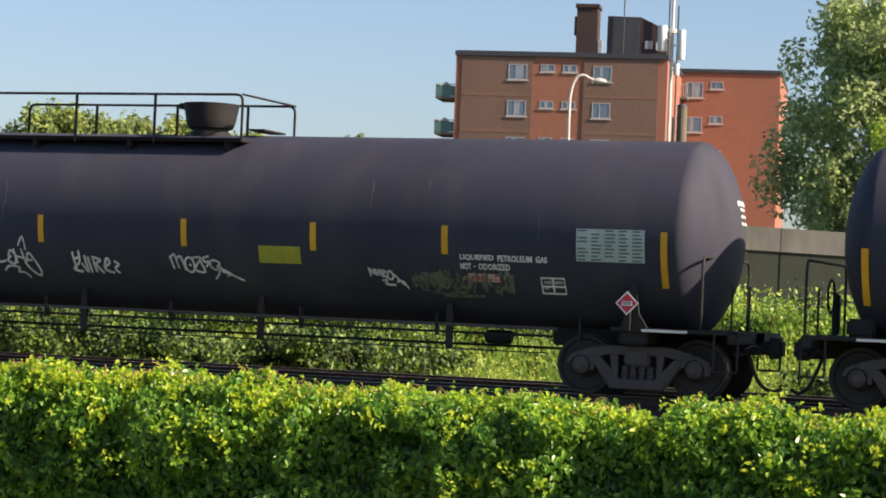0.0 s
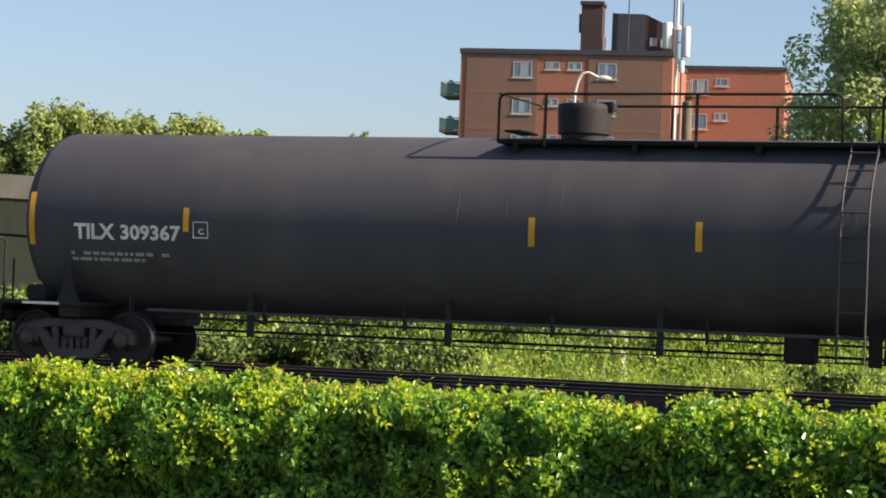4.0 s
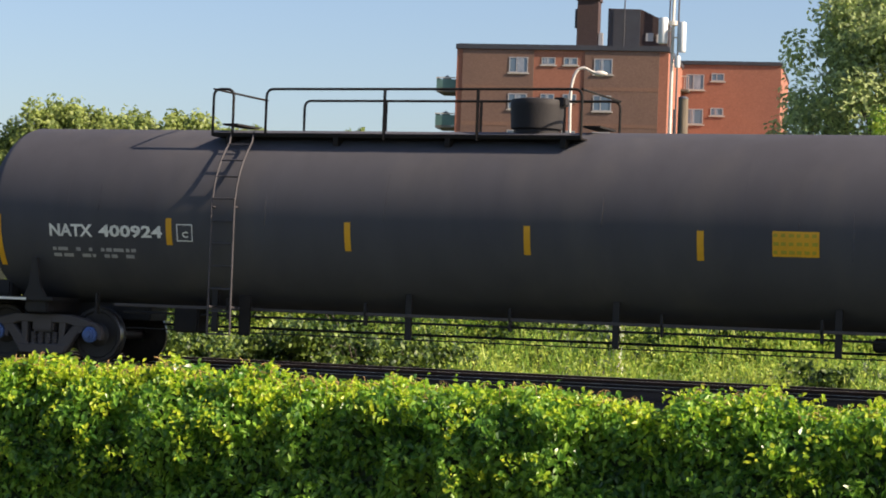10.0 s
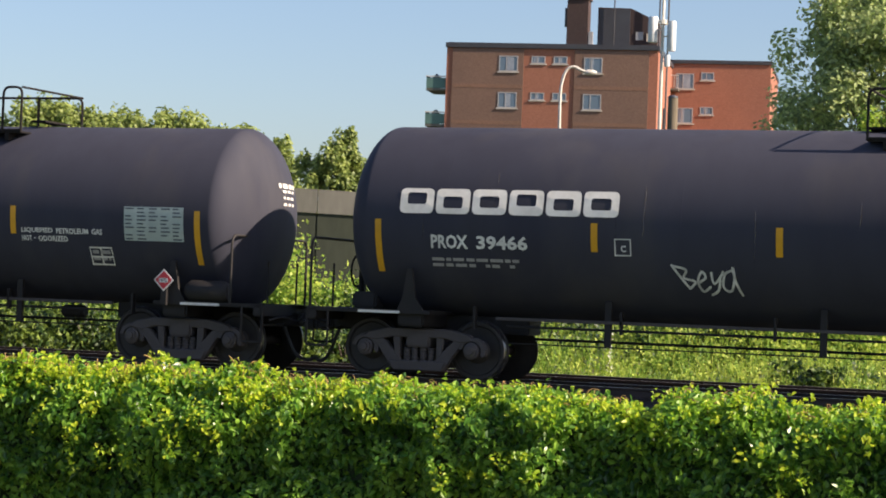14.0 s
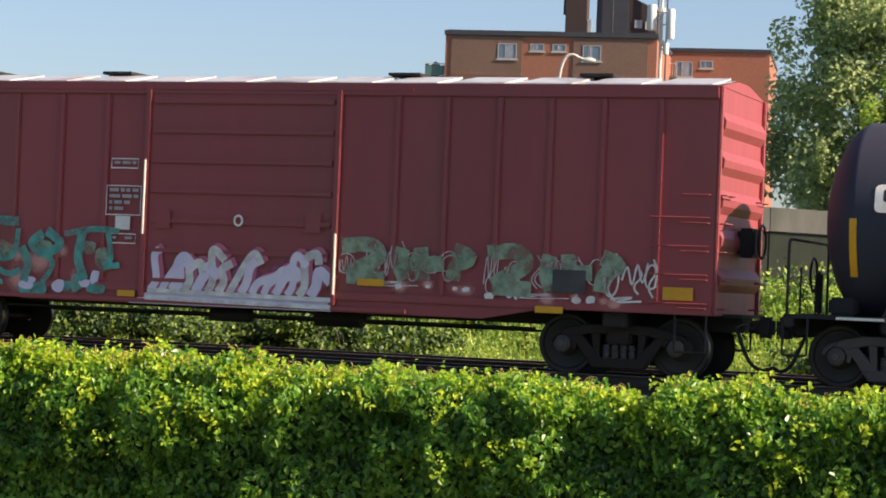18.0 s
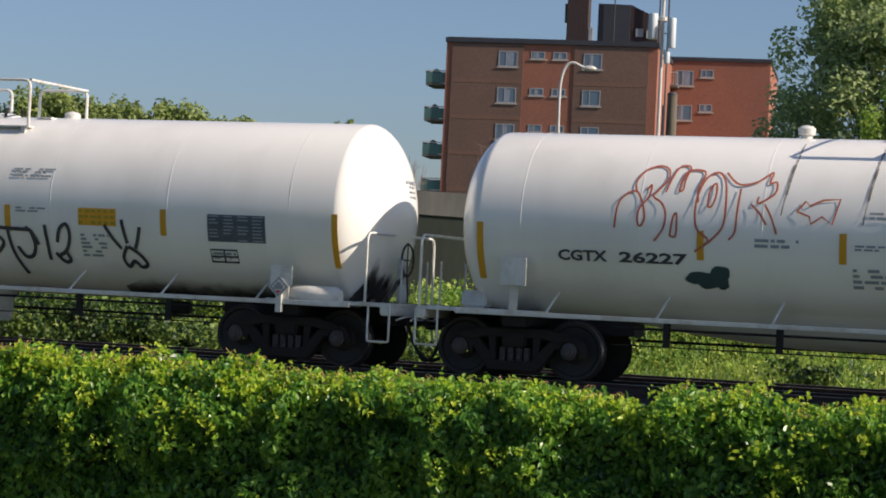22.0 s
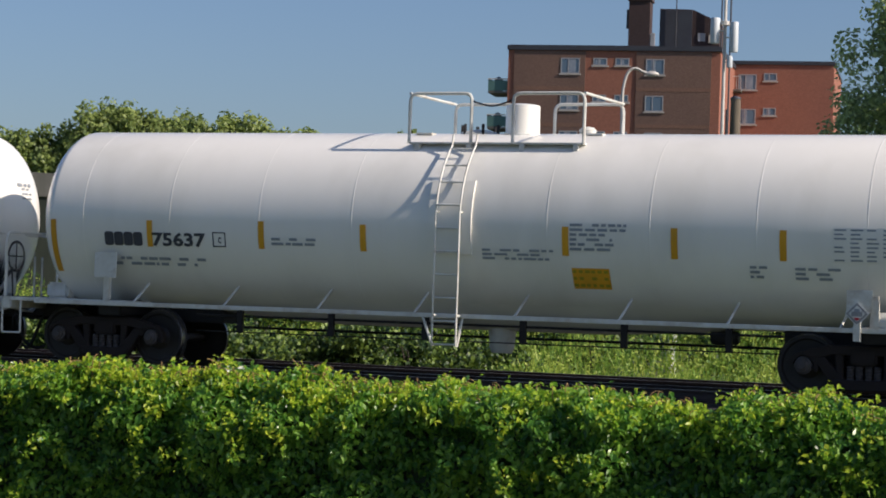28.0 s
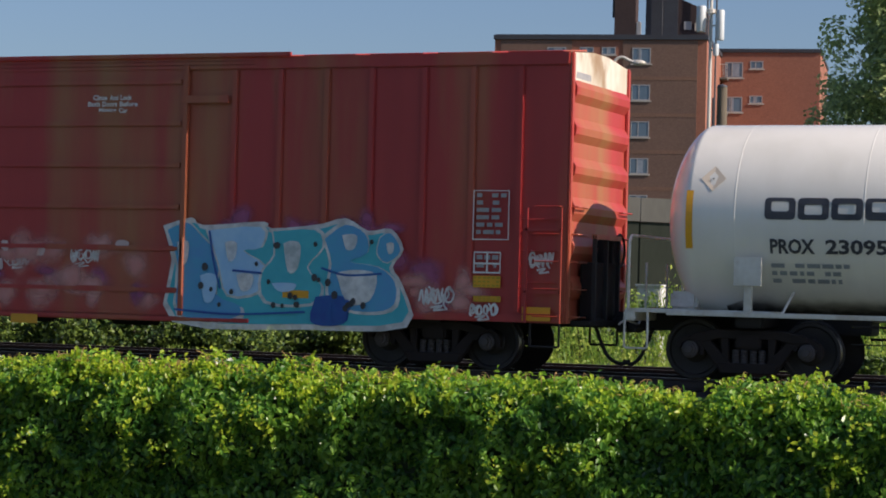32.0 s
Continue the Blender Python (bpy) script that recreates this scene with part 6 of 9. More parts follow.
def gx(c, u0, z0, u1, z1):
    splash(c, -8.5, 0.95, u0 - 0.1, 1.85, "spray_wash", 52, 0.8, 0.004, "faded_overpaint", 21)
    splash(c, u1, 0.9, u1 + 1.3, 1.5, "spray_wash", 7, 0.6, 0.004, "faded_overpaint", 24)
    splash(c, -4.2, 1.0, u0 - 0.2, 1.5, "spray_haze", 10, 0.5, 0.014, "faded_overpaint", 22)
    splash(c, -4.0, 1.4, u0 - 0.3, 1.9, "pink", 6, 0.22, 0.02, "pale_blot", 23)
    for a, b in ((-3.9, 1.5), (-2.6, 1.55), (-0.7, 1.45), (0.6, 1.5)):
        tag(c, a, b, a + 0.55, b + 0.3, "spray_white", 0.02, "small white scrawl", 3)
    splash(c, u0 + 0.5, z1 - 0.25, u1 - 0.2, z1 + 0.02, "spray_haze", 11, 0.6)
    splash(c, u0 + 3.6, z0 + 0.4, u1 + 0.9, z1 - 0.6, "spray_haze", 6, 0.7, seed=5)
    w, h = u1 - u0, z1 - z0

    def flat(name, pts, material, eps, label=""):
        loop = spline([(u0 + w * x, z0 + h * y) for x, y in pts + pts[:1]], 3)[:-1]
        c.put(name, loop, [tuple(range(len(loop)))], M[material], eps, label)

    edge = [(0, 0.92), (0.12, 1.0), (0.17, 0.93), (0.42, 0.97), (0.45, 0.91), (0.64, 0.95), (0.75, 1.01), (0.84, 0.9), (0.93, 0.92), (0.98, 0.74), (0.94, 0.58), (0.98, 0.42), (1.0, 0.05), (0.6, 0.0), (0.05, 0.03), (0.04, 0.6)]
    flat("paint_outline", edge, "spray_white", 0.009, "white edge round the blue graffiti letters")
    flat("paint_base", [(0.5 + (x - 0.5) * 0.965, 0.5 + (y - 0.5) * 0.9) for x, y in edge], "spray_cyan", 0.012, "large blue graffiti letters outlined in white")
    shapes = (
        ("spray_blue_mid", ((0.02, 0.88), (0.1, 0.95), (0.16, 0.84), (0.24, 0.62), (0.23, 0.3), (0.33, 0.2), (0.3, 0.08), (0.08, 0.1), (0.07, 0.55))),
        ("spray_sky", ((0.19, 0.88), (0.41, 0.92), (0.41, 0.73), (0.34, 0.7), (0.43, 0.56), (0.41, 0.34), (0.28, 0.3), (0.24, 0.58))),
        ("spray_cyan", ((0.46, 0.88), (0.63, 0.9), (0.66, 0.74), (0.6, 0.56), (0.66, 0.4), (0.62, 0.24), (0.44, 0.25), (0.42, 0.5), (0.47, 0.66))),
        ("spray_blue_mid", ((0.67, 0.82), (0.75, 0.95), (0.83, 0.87), (0.84, 0.7), (0.77, 0.62), (0.88, 0.58), (0.95, 0.45), (0.95, 0.25), (0.88, 0.18), (0.76, 0.2), (0.69, 0.33), (0.7, 0.6))),
        ("spray_blue_mid", ((0.89, 0.84), (0.93, 0.88), (0.97, 0.73), (0.92, 0.62), (0.88, 0.7))),
        ("spray_navy", ((0.64, 0.3), (0.75, 0.31), (0.77, 0.1), (0.7, 0.04), (0.62, 0.08))),
    )
    for i, (m, pts) in enumerate(shapes):
        grown = [(0.5 * (min(x for x, y in pts) + max(x for x, y in pts)), 0.5 * (min(y for x, y in pts) + max(y for x, y in pts)))]
        cx, cy = grown[0]
        if m != "spray_navy":
            flat("paint_outline", [(cx + (x - cx) * 1.1, cy + (y - cy) * 1.07) for x, y in pts], "spray_white", 0.016 + 0.003 * i)
        flat("paint_fill", list(pts), m, 0.018 + 0.003 * i, "blue graffiti letter")
    holes = ((0.09, 0.68, 0.05, 0.22), (0.2, 0.36, 0.07, 0.26), (0.29, 0.7, 0.05, 0.18), (0.35, 0.42, 0.07, 0.16), (0.54, 0.66, 0.07, 0.28), (0.51, 0.38, 0.1, 0.08), (0.77, 0.8, 0.06, 0.14), (0.8, 0.4, 0.16, 0.3), (0.93, 0.75, 0.03, 0.1))
    for i, (x, y, a, b) in enumerate(holes):
        flat("paint_highlight", [(x - a / 2, y + b * 0.4), (x, y + b / 2), (x + a / 2, y + b * 0.35), (x + a * 0.35, y - b * 0.4), (x - a * 0.2, y - b / 2)], ("spray_white", "spray_sky")[i in (1, 5)], 0.036 + 0.0005 * i)
    for i, ln in enumerate((((0.2, 0.88), (0.22, 0.6), (0.25, 0.35)), ((0.3, 0.52), (0.42, 0.5)), ((0.66, 0.56), (0.76, 0.5), (0.9, 0.52)), ((0.06, 0.15), (0.3, 0.12), (0.6, 0.16)), ((0.71, 0.3), (0.75, 0.15), (0.72, 0.06)))):
        strokes(c, "paint_line", [[(u0 + w * x, z0 + h * y) for x, y in ln]], 0.035, "spray_navy", 0.042 + 0.0004 * i)
    splash(c, u1 - 1.5, z0 + 0.15, u1 - 1.0, z0 + 0.45, "spray_navy", 3, 0.3, 0.044, "paint_shadow", 18)
    g = random.Random(9)
    for k in range(26):
        a, b, r = g.uniform(u0 + 0.4, u1 - 0.6), g.uniform(z0 + 0.35, z1 - 0.35), g.uniform(0.03, 0.06)
        c.put("paint_dot", [(a + r * math.cos(q * 0.6283), b + 1.2 * r * math.sin(q * 0.6283)) for q in range(10)], [tuple(range(10))], M["spray_black"], 0.046 + 0.0002 * k)


def wl(c, u0, z0, u1, z1):
    strokes(c, "notice_frame", [[(u0, z0), (u1, z0), (u1, z1), (u0, z1), (u0, z0 - 0.01)]], 0.018, "stencil", 0.012, "outlined white notice", 1)
    ba(c, u0 + 0.05, z0 + 0.03, u1 - 0.04, z1 - 0.04, max(1, round((z1 - z0) / 0.12)), "stencil_dim")


def wp(c, *b):
    patch(c, "paper_notice", *b, "stencil", 0.012, "white paper notice")


def yr(c, *b):
    patch(c, "reflective_strip", *b, "yellow", 0.03, "yellow reflective strip", 1)


def dk(c, *b):
    patch(c, "paint_over", *b, "spray_black", 0.03, "dark painted-over rectangle")


def dd(c, u0, z0, u1, z1):
    """The door notice, three centred lines."""
    h = (z1 - z0) / 3
    for k, (text, a, b) in enumerate((("Close And Lock", 0.1, 0.88), ("Both Doors Before", 0.0, 1.0), ("Moving Car", 0.22, 0.8))):
        phrase(c, "door_notice", text, u0 + (u1 - u0) * a, z1 - h * (k + 0.8), u0 + (u1 - u0) * b, z1 - h * k, "stencil")


def dg(c, u, z):
    """The round mark and the printed line on a sliding door."""
    strokes(c, "door_mark", [[(u + 0.07 * math.cos(q * 0.7854), z + 0.08 * math.sin(q * 0.7854)) for q in range(9)]], 0.035, "stencil", 0.04, "small white ring", 2)
    ba(c, u - 0.3, z + 0.44, u + 0.3, z + 0.49, 1, "stencil")
    for q in (-1.35, 1.3):
        patch(c, "paint_over", u + q - 0.13, z - 0.16, u + q + 0.13, z + 0.14, "maroon", 0.038, "faded patch on the door")


# ---------- bogies ----------
def wheelset_mesh():
    bm = bmesh.new()
    lathe([(-0.95, 0), (-0.95, 0.075), (0.95, 0.075), (0.95, 0)], "y", (0, 0, 0), 12, bm)
    for s in (-1, 1):
        pr = [(0.675, 0.1), (0.675, 0.36), (0.69, 0.40), (0.69, 0.475), (0.70, 0.487), (0.715, 0.48), (0.725, 0.46), (0.81, 0.452), (0.818, 0.445), (0.818, 0.395), (0.79, 0.37), (0.775, 0.2), (0.82, 0.13), (0.82, 0.1)]
        lathe([(s * a, r) for a, r in pr], "y", (0, 0, 0), 36, bm)
    return mesh_of("wheelset", bm, M["wheel"])


def rim_mesh():
    bm = bmesh.new()
    for s in (-1, 1):
        lathe([(s * 0.73, 0.4615), (s * 0.812, 0.4545), (s * 0.8195, 0.4475)], "y", (0, 0, 0), 36, bm)
    return mesh_of("tread", bm, M["tread"])


def side_frame_mesh(material):
    """A cast truss: arched top chord, slanting tension members, columns, spring seat, jaws round the bearings."""
    bm = bmesh.new()
    y0, y1 = -0.09, 0.07
    prism([(-0.95, 0.6), (-0.84, 0.7), (-0.5, 0.77), (0.5, 0.77), (0.84, 0.7), (0.95, 0.6), (0.68, 0.57), (0.45, 0.63), (-0.45, 0.63), (-0.68, 0.57)], y0, y1, bm)
    for s in (-1, 1):
        prism([(s * 0.76, 0.6), (s * 0.58, 0.6), (s * 0.25, 0.25), (s * 0.42, 0.12)], y0 * 0.9, y1 * 0.9, bm)
        prism([(s * 0.43, 0.65), (s * 0.3, 0.65), (s * 0.3, 0.22), (s * 0.38, 0.22)], y0 * 0.8, y1 * 0.8, bm)
        arc = [radians(a) for a in range(-25, 206, 33)]
        jaw = [(s * 0.889 + 0.235 * math.cos(a), 0.457 + 0.215 * math.sin(a)) for a in arc] + [(s * 0.889 + 0.16 * math.cos(a), 0.457 + 0.15 * math.sin(a)) for a in reversed(arc)]
        prism(jaw, y0 * 0.85, y1 * 0.85, bm)
    prism([(-0.48, 0.27), (0.48, 0.27), (0.41, 0.115), (-0.41, 0.115)], y0 * 1.1, y1 * 1.1, bm)
    bmesh.ops.bevel(bm, geom=[e for e in bm.edges if e.calc_length() > 0.1], offset=0.014, segments=1, affect="EDGES")
    return mesh_of("side_frame", bm, material)


def spring_mesh():
    bm = bmesh.new()
    pr = [(0.25 + i * 0.022, 0.062 if i % 2 else 0.05) for i in range(11)]
    lathe([(0.25, 0)] + pr + [(0.47, 0)], "z", (0, 0, 0), 10, bm)
    return mesh_of("spring", bm, M["bogie"])


WHEELSET, RIM, SPRING = wheelset_mesh(), rim_mesh(), spring_mesh()
SIDE = {"bogie": side_frame_mesh(M["bogie"]), "bogie_brown": side_frame_mesh(M["bogie_brown"])}
BEAM = {k: mesh_of("brake_beam", box(-0.5, 0.5, -0.55, 0.55, 0.2, 0.58, bevel=0.03), M[k]) for k in ("bogie", "bogie_brown")}
CAPS = {}
for nm in ("bogie", "blue"):
    CAPS[nm] = mesh_of("bearing_cap", lathe([(0, 0), (0, 0.13), (-0.06, 0.138), (-0.09, 0.125), (-0.1, 0.1), (-0.125, 0.095), (-0.135, 0.06), (-0.16, 0.055), (-0.165, 0)], "y", (0, 0, 0), 18), M[nm])


def bogie(c, x, steel="bogie", cap="bogie"):
    b = part("bogie", box(-0.2, 0.2, -1.1, 1.1, 0.48, 0.72, bevel=0.03), M[steel], c.root, "three-piece freight bogie with grimy steel frames")
    b.location = (x, 0, 0)
    for s in (-1, 1):
        share("side_frame", SIDE[steel], b, pose(0, s * 1.0, 0))
        for q in (-0.2, -0.07, 0.07, 0.2):
            share("spring", SPRING, b, pose(q, s * 1.0, 0))
        for q in (-0.889, 0.889):
            share("bearing_cap", CAPS[cap], b, pose(q, s * 1.0, 0.457, 0, 0, 0 if s < 0 else 180))
    share("brake_beam", BEAM[steel], b, Matrix())
    for q in (-0.889, 0.889):
        w = share("wheelset", WHEELSET, b, pose(q, 0, 0.457))
        c.wheelsets.append((w, q))


def join_rims():
    me = WHEELSET
    bm = bmesh.new()
    bm.from_mesh(me)
    n = len(bm.faces)
    bm.from_mesh(RIM)
    bm.faces.ensure_lookup_table()
    for f in bm.faces[n:]:
        f.material_index = 1
    bm.to_mesh(me)
    bm.free()
    me.materials.append(M["tread"])


join_rims()


def coupler(c, end, x, material):
    """The coupler with its hanging air hose, at one end of a car; x is the end of the sill."""
    s = 1 if end > 0 else -1
    k = part("coupler", box(min(x, x + s * 0.2), max(x, x + s * 0.2), -0.09, 0.09, 0.72, 0.92, bevel=0.03), M["iron"], c.root, "black knuckle coupler")
    part("knuckle", box(min(x + s * 0.12, x + s * 0.38), max(x + s * 0.12, x + s * 0.38), -0.16, 0.12, 0.66, 0.98, bevel=0.05), M["iron"], k)
    part("uncoupling_lever", tube(spline([(x + s * 0.1, -1.35, 0.8), (x + s * 0.14, -0.9, 0.86), (x + s * 0.12, -0.3, 0.8), (x + s * 0.2, -0.1, 0.98)], 4), 0.016), M[material], k)
    part("air_hose", tube(spline([(x - s * 0.12, -0.32, 0.76), (x - s * 0.02, -0.33, 0.5), (x + s * 0.1, -0.3, 0.27), (x + s * 0.26, -0.2, 0.17), (x + s * 0.4, -0.14, 0.22)], 5), 0.03), M["rubber"], k, "hanging black air hose")


def rounded(path, r=0.12):
    """Corner points cut back so that a bent pipe turns in a curve."""
    out = [Vector(path[0])]
    for a, b, d in zip(path, path[1:], path[2:]):
        a, b, d = Vector(a), Vector(b), Vector(d)
        p, q = b + (a - b).normalized() * r, b + (d - b).normalized() * r
        for k in range(5):
            t = k / 4
            out.append(p * (1 - t) ** 2 + b * 2 * t * (1 - t) + q * t * t)
    return out + [Vector(path[-1])]


# ---------- tank cars ----------
def dish(q, depth):
    """How far a tank head falls back at the share q of its radius: a shallow bowl with a rounded knuckle."""
    return depth * (0.72 * q ** 2.1 + 0.28 * (1 - math.sqrt(max(0.0, 1 - q ** 9))))


def head_profile(half, r, depth):
    """A tank from end to end, with dished heads."""
    pr = []
    for k in range(25):
        q = math.sin(math.pi / 2 * k / 24)
        pr.append((-half + dish(q, depth), r * q))
    pr2 = [(-x, q) for x, q in reversed(pr)]
    seams = [(-half + depth + (2 * half - 2 * depth) * k / 6, r) for k in range(1, 6)]
    return pr + seams + pr2


def on_head(half, depth, r, y, z, lift):
    """A point on the forward head, y and z from the tank's axis, lifted off its paint."""
    q = min(0.999, math.hypot(y, z) / r)
    return half - dish(q, depth) + lift


def tank_car(label, half, bogies, kind, caps="bogie", seams=0, drop=0.0, shift=0.0):
    white = kind == "white"
    c = Car("tank_car", label, "tank car", kind, (1.505 if white else 1.49) - drop / 2, (2.43 if white else 2.455) - drop / 2)
    body, fit = ("white", "white_part") if white else ("black_dusty" if half > 9.7 else "black", "iron")
    grimy = half > 7.95
    R, mid, root = c.r, c.mid, c.root
    depth = 0.64
    half -= 0.1 if white else 0.2
    part("tank", lathe(head_profile(half, R, depth), "x", (0, 0, mid), 72), M[body], root, "smooth cylindrical tank with dished ends", smooth=60)
    bead = 0.002 if white else 0.0007
    for k in range(seams if white else 5):
        x = -half + depth + (2 * half - 2 * depth) * (k + 0.35) / ((seams if white else 5) - 0.3)
        part("jacket_seam", lathe([(x - 0.012, R), (x - 0.006, R + bead), (x + 0.006, R + bead), (x + 0.012, R)], "x", (0, 0, mid), 72), M[body], root)
    head_print(c, half, depth, 0.05 if white else -0.1, 0.65, 2.72 if white else 2.62, 3.05, 4, "stencil_grey" if white else "stencil")
    if white:
        head_grime(c, half, depth, int(half * 100))
    else:
        for k in range(7):
            u, z = c.rng.uniform(-half + 1.5, half - 1.5), c.rng.uniform(2.6, 3.3)
            strokes(c, "pale_run", [[(u, z), (u + 0.01, z - 0.25), (u - 0.01, z - c.rng.uniform(0.4, 0.8))]], 0.022, "pale_dust", 0.005, "faint pale run down the paint")
    # stub sills, bolsters and saddles
    for s, bxp in ((1, bogies[1]), (-1, bogies[0])):
        e = s * (half + 0.36)
        i = bxp - s * 1.6
        part("centre_sill", box(min(i, e), max(i, e), -0.3, 0.3, 0.72, 1.06, bevel=0.02), M["iron"], root)
        part("bolster", box(bxp - 0.22, bxp + 0.22, -1.32, 1.32, 0.8, 1.06, bevel=0.03), M["iron"], root)
        p0, p1 = sorted((bxp - s * 0.35, e))
        part("end_platform", box(p0, p1, -1.4, 1.4, 0.99, 1.05, bevel=0.01), M[fit], root, "narrow end platform")
        part("platform_edge", box(bxp + s * 0.15, bxp + s * 0.85, -1.408, -1.401, 0.995, 1.035), M["stencil"], root, "pale reflective edge", smooth=0)
        part("cross_beam", box(min(e, e - s * 0.16), max(e, e - s * 0.16), -1.42, 1.42, 0.86, 1.03, bevel=0.02), M[fit], root)
        for ys in (-1, 1):
            if white:
                part("saddle_post", box(bxp - 0.06, bxp + 0.06, ys * 1.4 - 0.04, ys * 1.4 + 0.04, 1.04, 1.5, bevel=0.01), M[fit], root, "short white saddle post", smooth=0)
                if s < 0 and ys < 0:
                    part("placard_holder", box(bxp - 0.2, bxp + 0.22, -1.5, -1.485, 1.42, 1.84, bevel=0.004), M[fit], root, "empty white placard board", smooth=0)
            else:
                part("saddle", prism([(bxp - 0.2, 1.04), (bxp + 0.24, 1.04), (bxp + 0.1, 1.25), (bxp + 0.03, 1.7), (bxp - 0.05, 1.7), (bxp - 0.11, 1.25)], ys * 1.34, ys * 1.4), M["iron"], root, "tapering saddle plate", smooth=0)
        coupler(c, s, e, fit)
        # end rails and steps
        for ys in (-1, 1):
            st0 = e - s * 0.36
            part("end_step", tube(rounded([(st0, ys * 1.40, 1.0), (st0, ys * 1.40, 0.45), (e, ys * 1.40, 0.45), (e, ys * 1.40, 1.0)], 0.04), 0.018), M[fit], root, "hanging foot step")
        rx = half - (0.05 if white else 0.2) if s > 0 else -half - 0.3
        rail = part("cross_rail", tube(rounded([(rx, -1.43, 1.04), (rx, -1.43, 2.14), (rx, 1.43, 2.14), (rx, 1.43, 1.04)], 0.16), 0.022), M[fit], root, "bent end railing across the platform")
        for q in (-0.55, 0.55):
            px = rx + s * 0.24 if s > 0 else rx
            part("rail_post", rod((px, q, 1.04), (px, q, 1.75), 0.017, n=6), M[fit], rail)
        bogie(c, bxp, "bogie_brown" if white else "bogie", caps)
        if white:
            if s > 0:
                gear = part("brake_gear", lathe([(0, 0), (0, 0.05), (0.05, 0.09), (0.3, 0.09), (0.34, 0)], "z", (e - 0.22, -0.35, 1.06), 12), M["white_part"], root, "grease-stained brake rigging at the tank head")
                part("gear_arm", rod((e - 0.22, -0.35, 1.5), (e - 0.3, -0.8, 1.08), 0.03), M["grime"], gear)
                part("gear_chain", tube(spline([(e - 0.1, -0.5, 1.5), (e - 0.06, -0.52, 1.1), (e - 0.03, -0.52, 0.5)], 3), 0.015), M["iron"], gear)
                bw = part("brake_stand", box(half + 0.0, half + 0.1, -0.3, -0.1, 1.04, 1.8, bevel=0.03), M["white_part"], root, "hand brake stand")
                part("brake_wheel", lathe([(-0.02, 0.25), (0.0, 0.28), (0.02, 0.25), (0.0, 0.23), (-0.02, 0.25)], "x", (half + 0.14, -0.2, 1.75), 20), M["grime"], bw)
                part("brake_spoke", rod((half + 0.14, -0.45, 1.75), (half + 0.14, 0.05, 1.75), 0.012, n=5), M["grime"], bw)
                part("brake_spoke", rod((half + 0.14, -0.2, 1.5), (half + 0.14, -0.2, 2.0), 0.012, n=5), M["grime"], bw)
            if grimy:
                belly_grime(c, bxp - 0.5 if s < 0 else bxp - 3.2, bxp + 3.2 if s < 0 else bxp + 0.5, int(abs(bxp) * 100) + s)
            part("saddle", box(bxp - 0.4, bxp + 0.4, -0.62, 0.62, 1.05, 1.16, bevel=0.03), M[fit], root, "broad white saddle over the bogie")
        part("operating_rod", rod((e - s * 0.1, -1.2, 0.72), (e - s * 0.1, 1.2, 0.72), 0.02, n=6), M["iron"], root)
    # brake gear on the rear platform
    if not white:
        bw = part("brake_stand", box(-half - 0.28, -half - 0.18, 0.4, 0.55, 1.04, 1.7, bevel=0.03), M[fit], root, "hand brake stand")
        part("brake_wheel", lathe([(-0.02, 0.25), (0.0, 0.28), (0.02, 0.25), (0.0, 0.23), (-0.02, 0.25)], "x", (-half - 0.32, 0.45, 1.65), 20), M[fit], bw)
    part("valve_box", box(-half + 0.2, -half + 0.62, -0.95, -0.5, 1.05, 1.32, bevel=0.04), M[fit], root)
    # pipes under the tank
    x0, x1 = bogies[0] + 1.45, bogies[1] - 1.45
    for ys, z, r in ((-0.95, 0.86, 0.02), (-0.95, 0.6, 0.01), (0.95, 0.84, 0.018), (0.4, 0.66, 0.022)):
        part("brake_pipe", rod((x0, ys, z), (x1, ys, z), r, n=8), M["iron"], root)
    n = 6 if white else 4
    for k in range(n):
        x = x0 + (x1 - x0) * (k + 0.5) / n
        part("pipe_hanger", box(x - 0.05, x + 0.05, -1.0, -0.93, 0.6, 0.97 if white else mid - math.sqrt(R * R - 0.81) + 0.04), M["iron"], root, smooth=0)
    part("brake_cylinder", lathe([(-0.22, 0), (-0.22, 0.08), (-0.18, 0.11), (0.18, 0.11), (0.22, 0.08), (0.22, 0)], "x", (bogies[1] - 2.6, 0.0, 0.8), 16), M["iron"], root, "air brake cylinder")
    if white:
        part("outlet_valve", lathe([(0.42, 0), (0.42, 0.16), (0.5, 0.2), (0.78, 0.22), (0.95, 0.34), (1.0, 0.34)], "z", (0.4, 0, 0), 16), M[fit], root)
    if white:
        yb = -1.36
        for ys in (-1, 1):
            part("running_board", box(-half + 0.3, half - 0.3, ys * 1.44 - 0.035, ys * 1.44 + 0.035, 0.96, 1.03, bevel=0.008), M[fit], root, "white side sill angle")
        for k in range(8):
            x = bogies[0] + (bogies[1] - bogies[0]) * (k + 0.3) / 7.6
            part("sill_bracket", rod((x, -1.43, 1.0), (x + 0.08, c.y(1.34, 0), 1.34), 0.02, n=8), M[fit], root)
    else:
        part("belly_rail", box(bogies[0] + 1.3, bogies[1] - 1.3, -1.03, -0.99, 0.95, 1.0, bevel=0.006), M["bogie"], root, "thin steel angle along the belly")
        for k in range(7):
            x = bogies[0] + (bogies[1] - bogies[0]) * (k + 0.4) / 6.8
            part("pipe_strap", box(x - 0.018, x + 0.018, -1.03, -0.93, 0.8, 1.15), M[fit], root, smooth=0)
    # the tank sits a little off the middle between its bogies
    for child in root.children:
        if not child.name.startswith("bogie"):
            child.location.x += shift
    return c


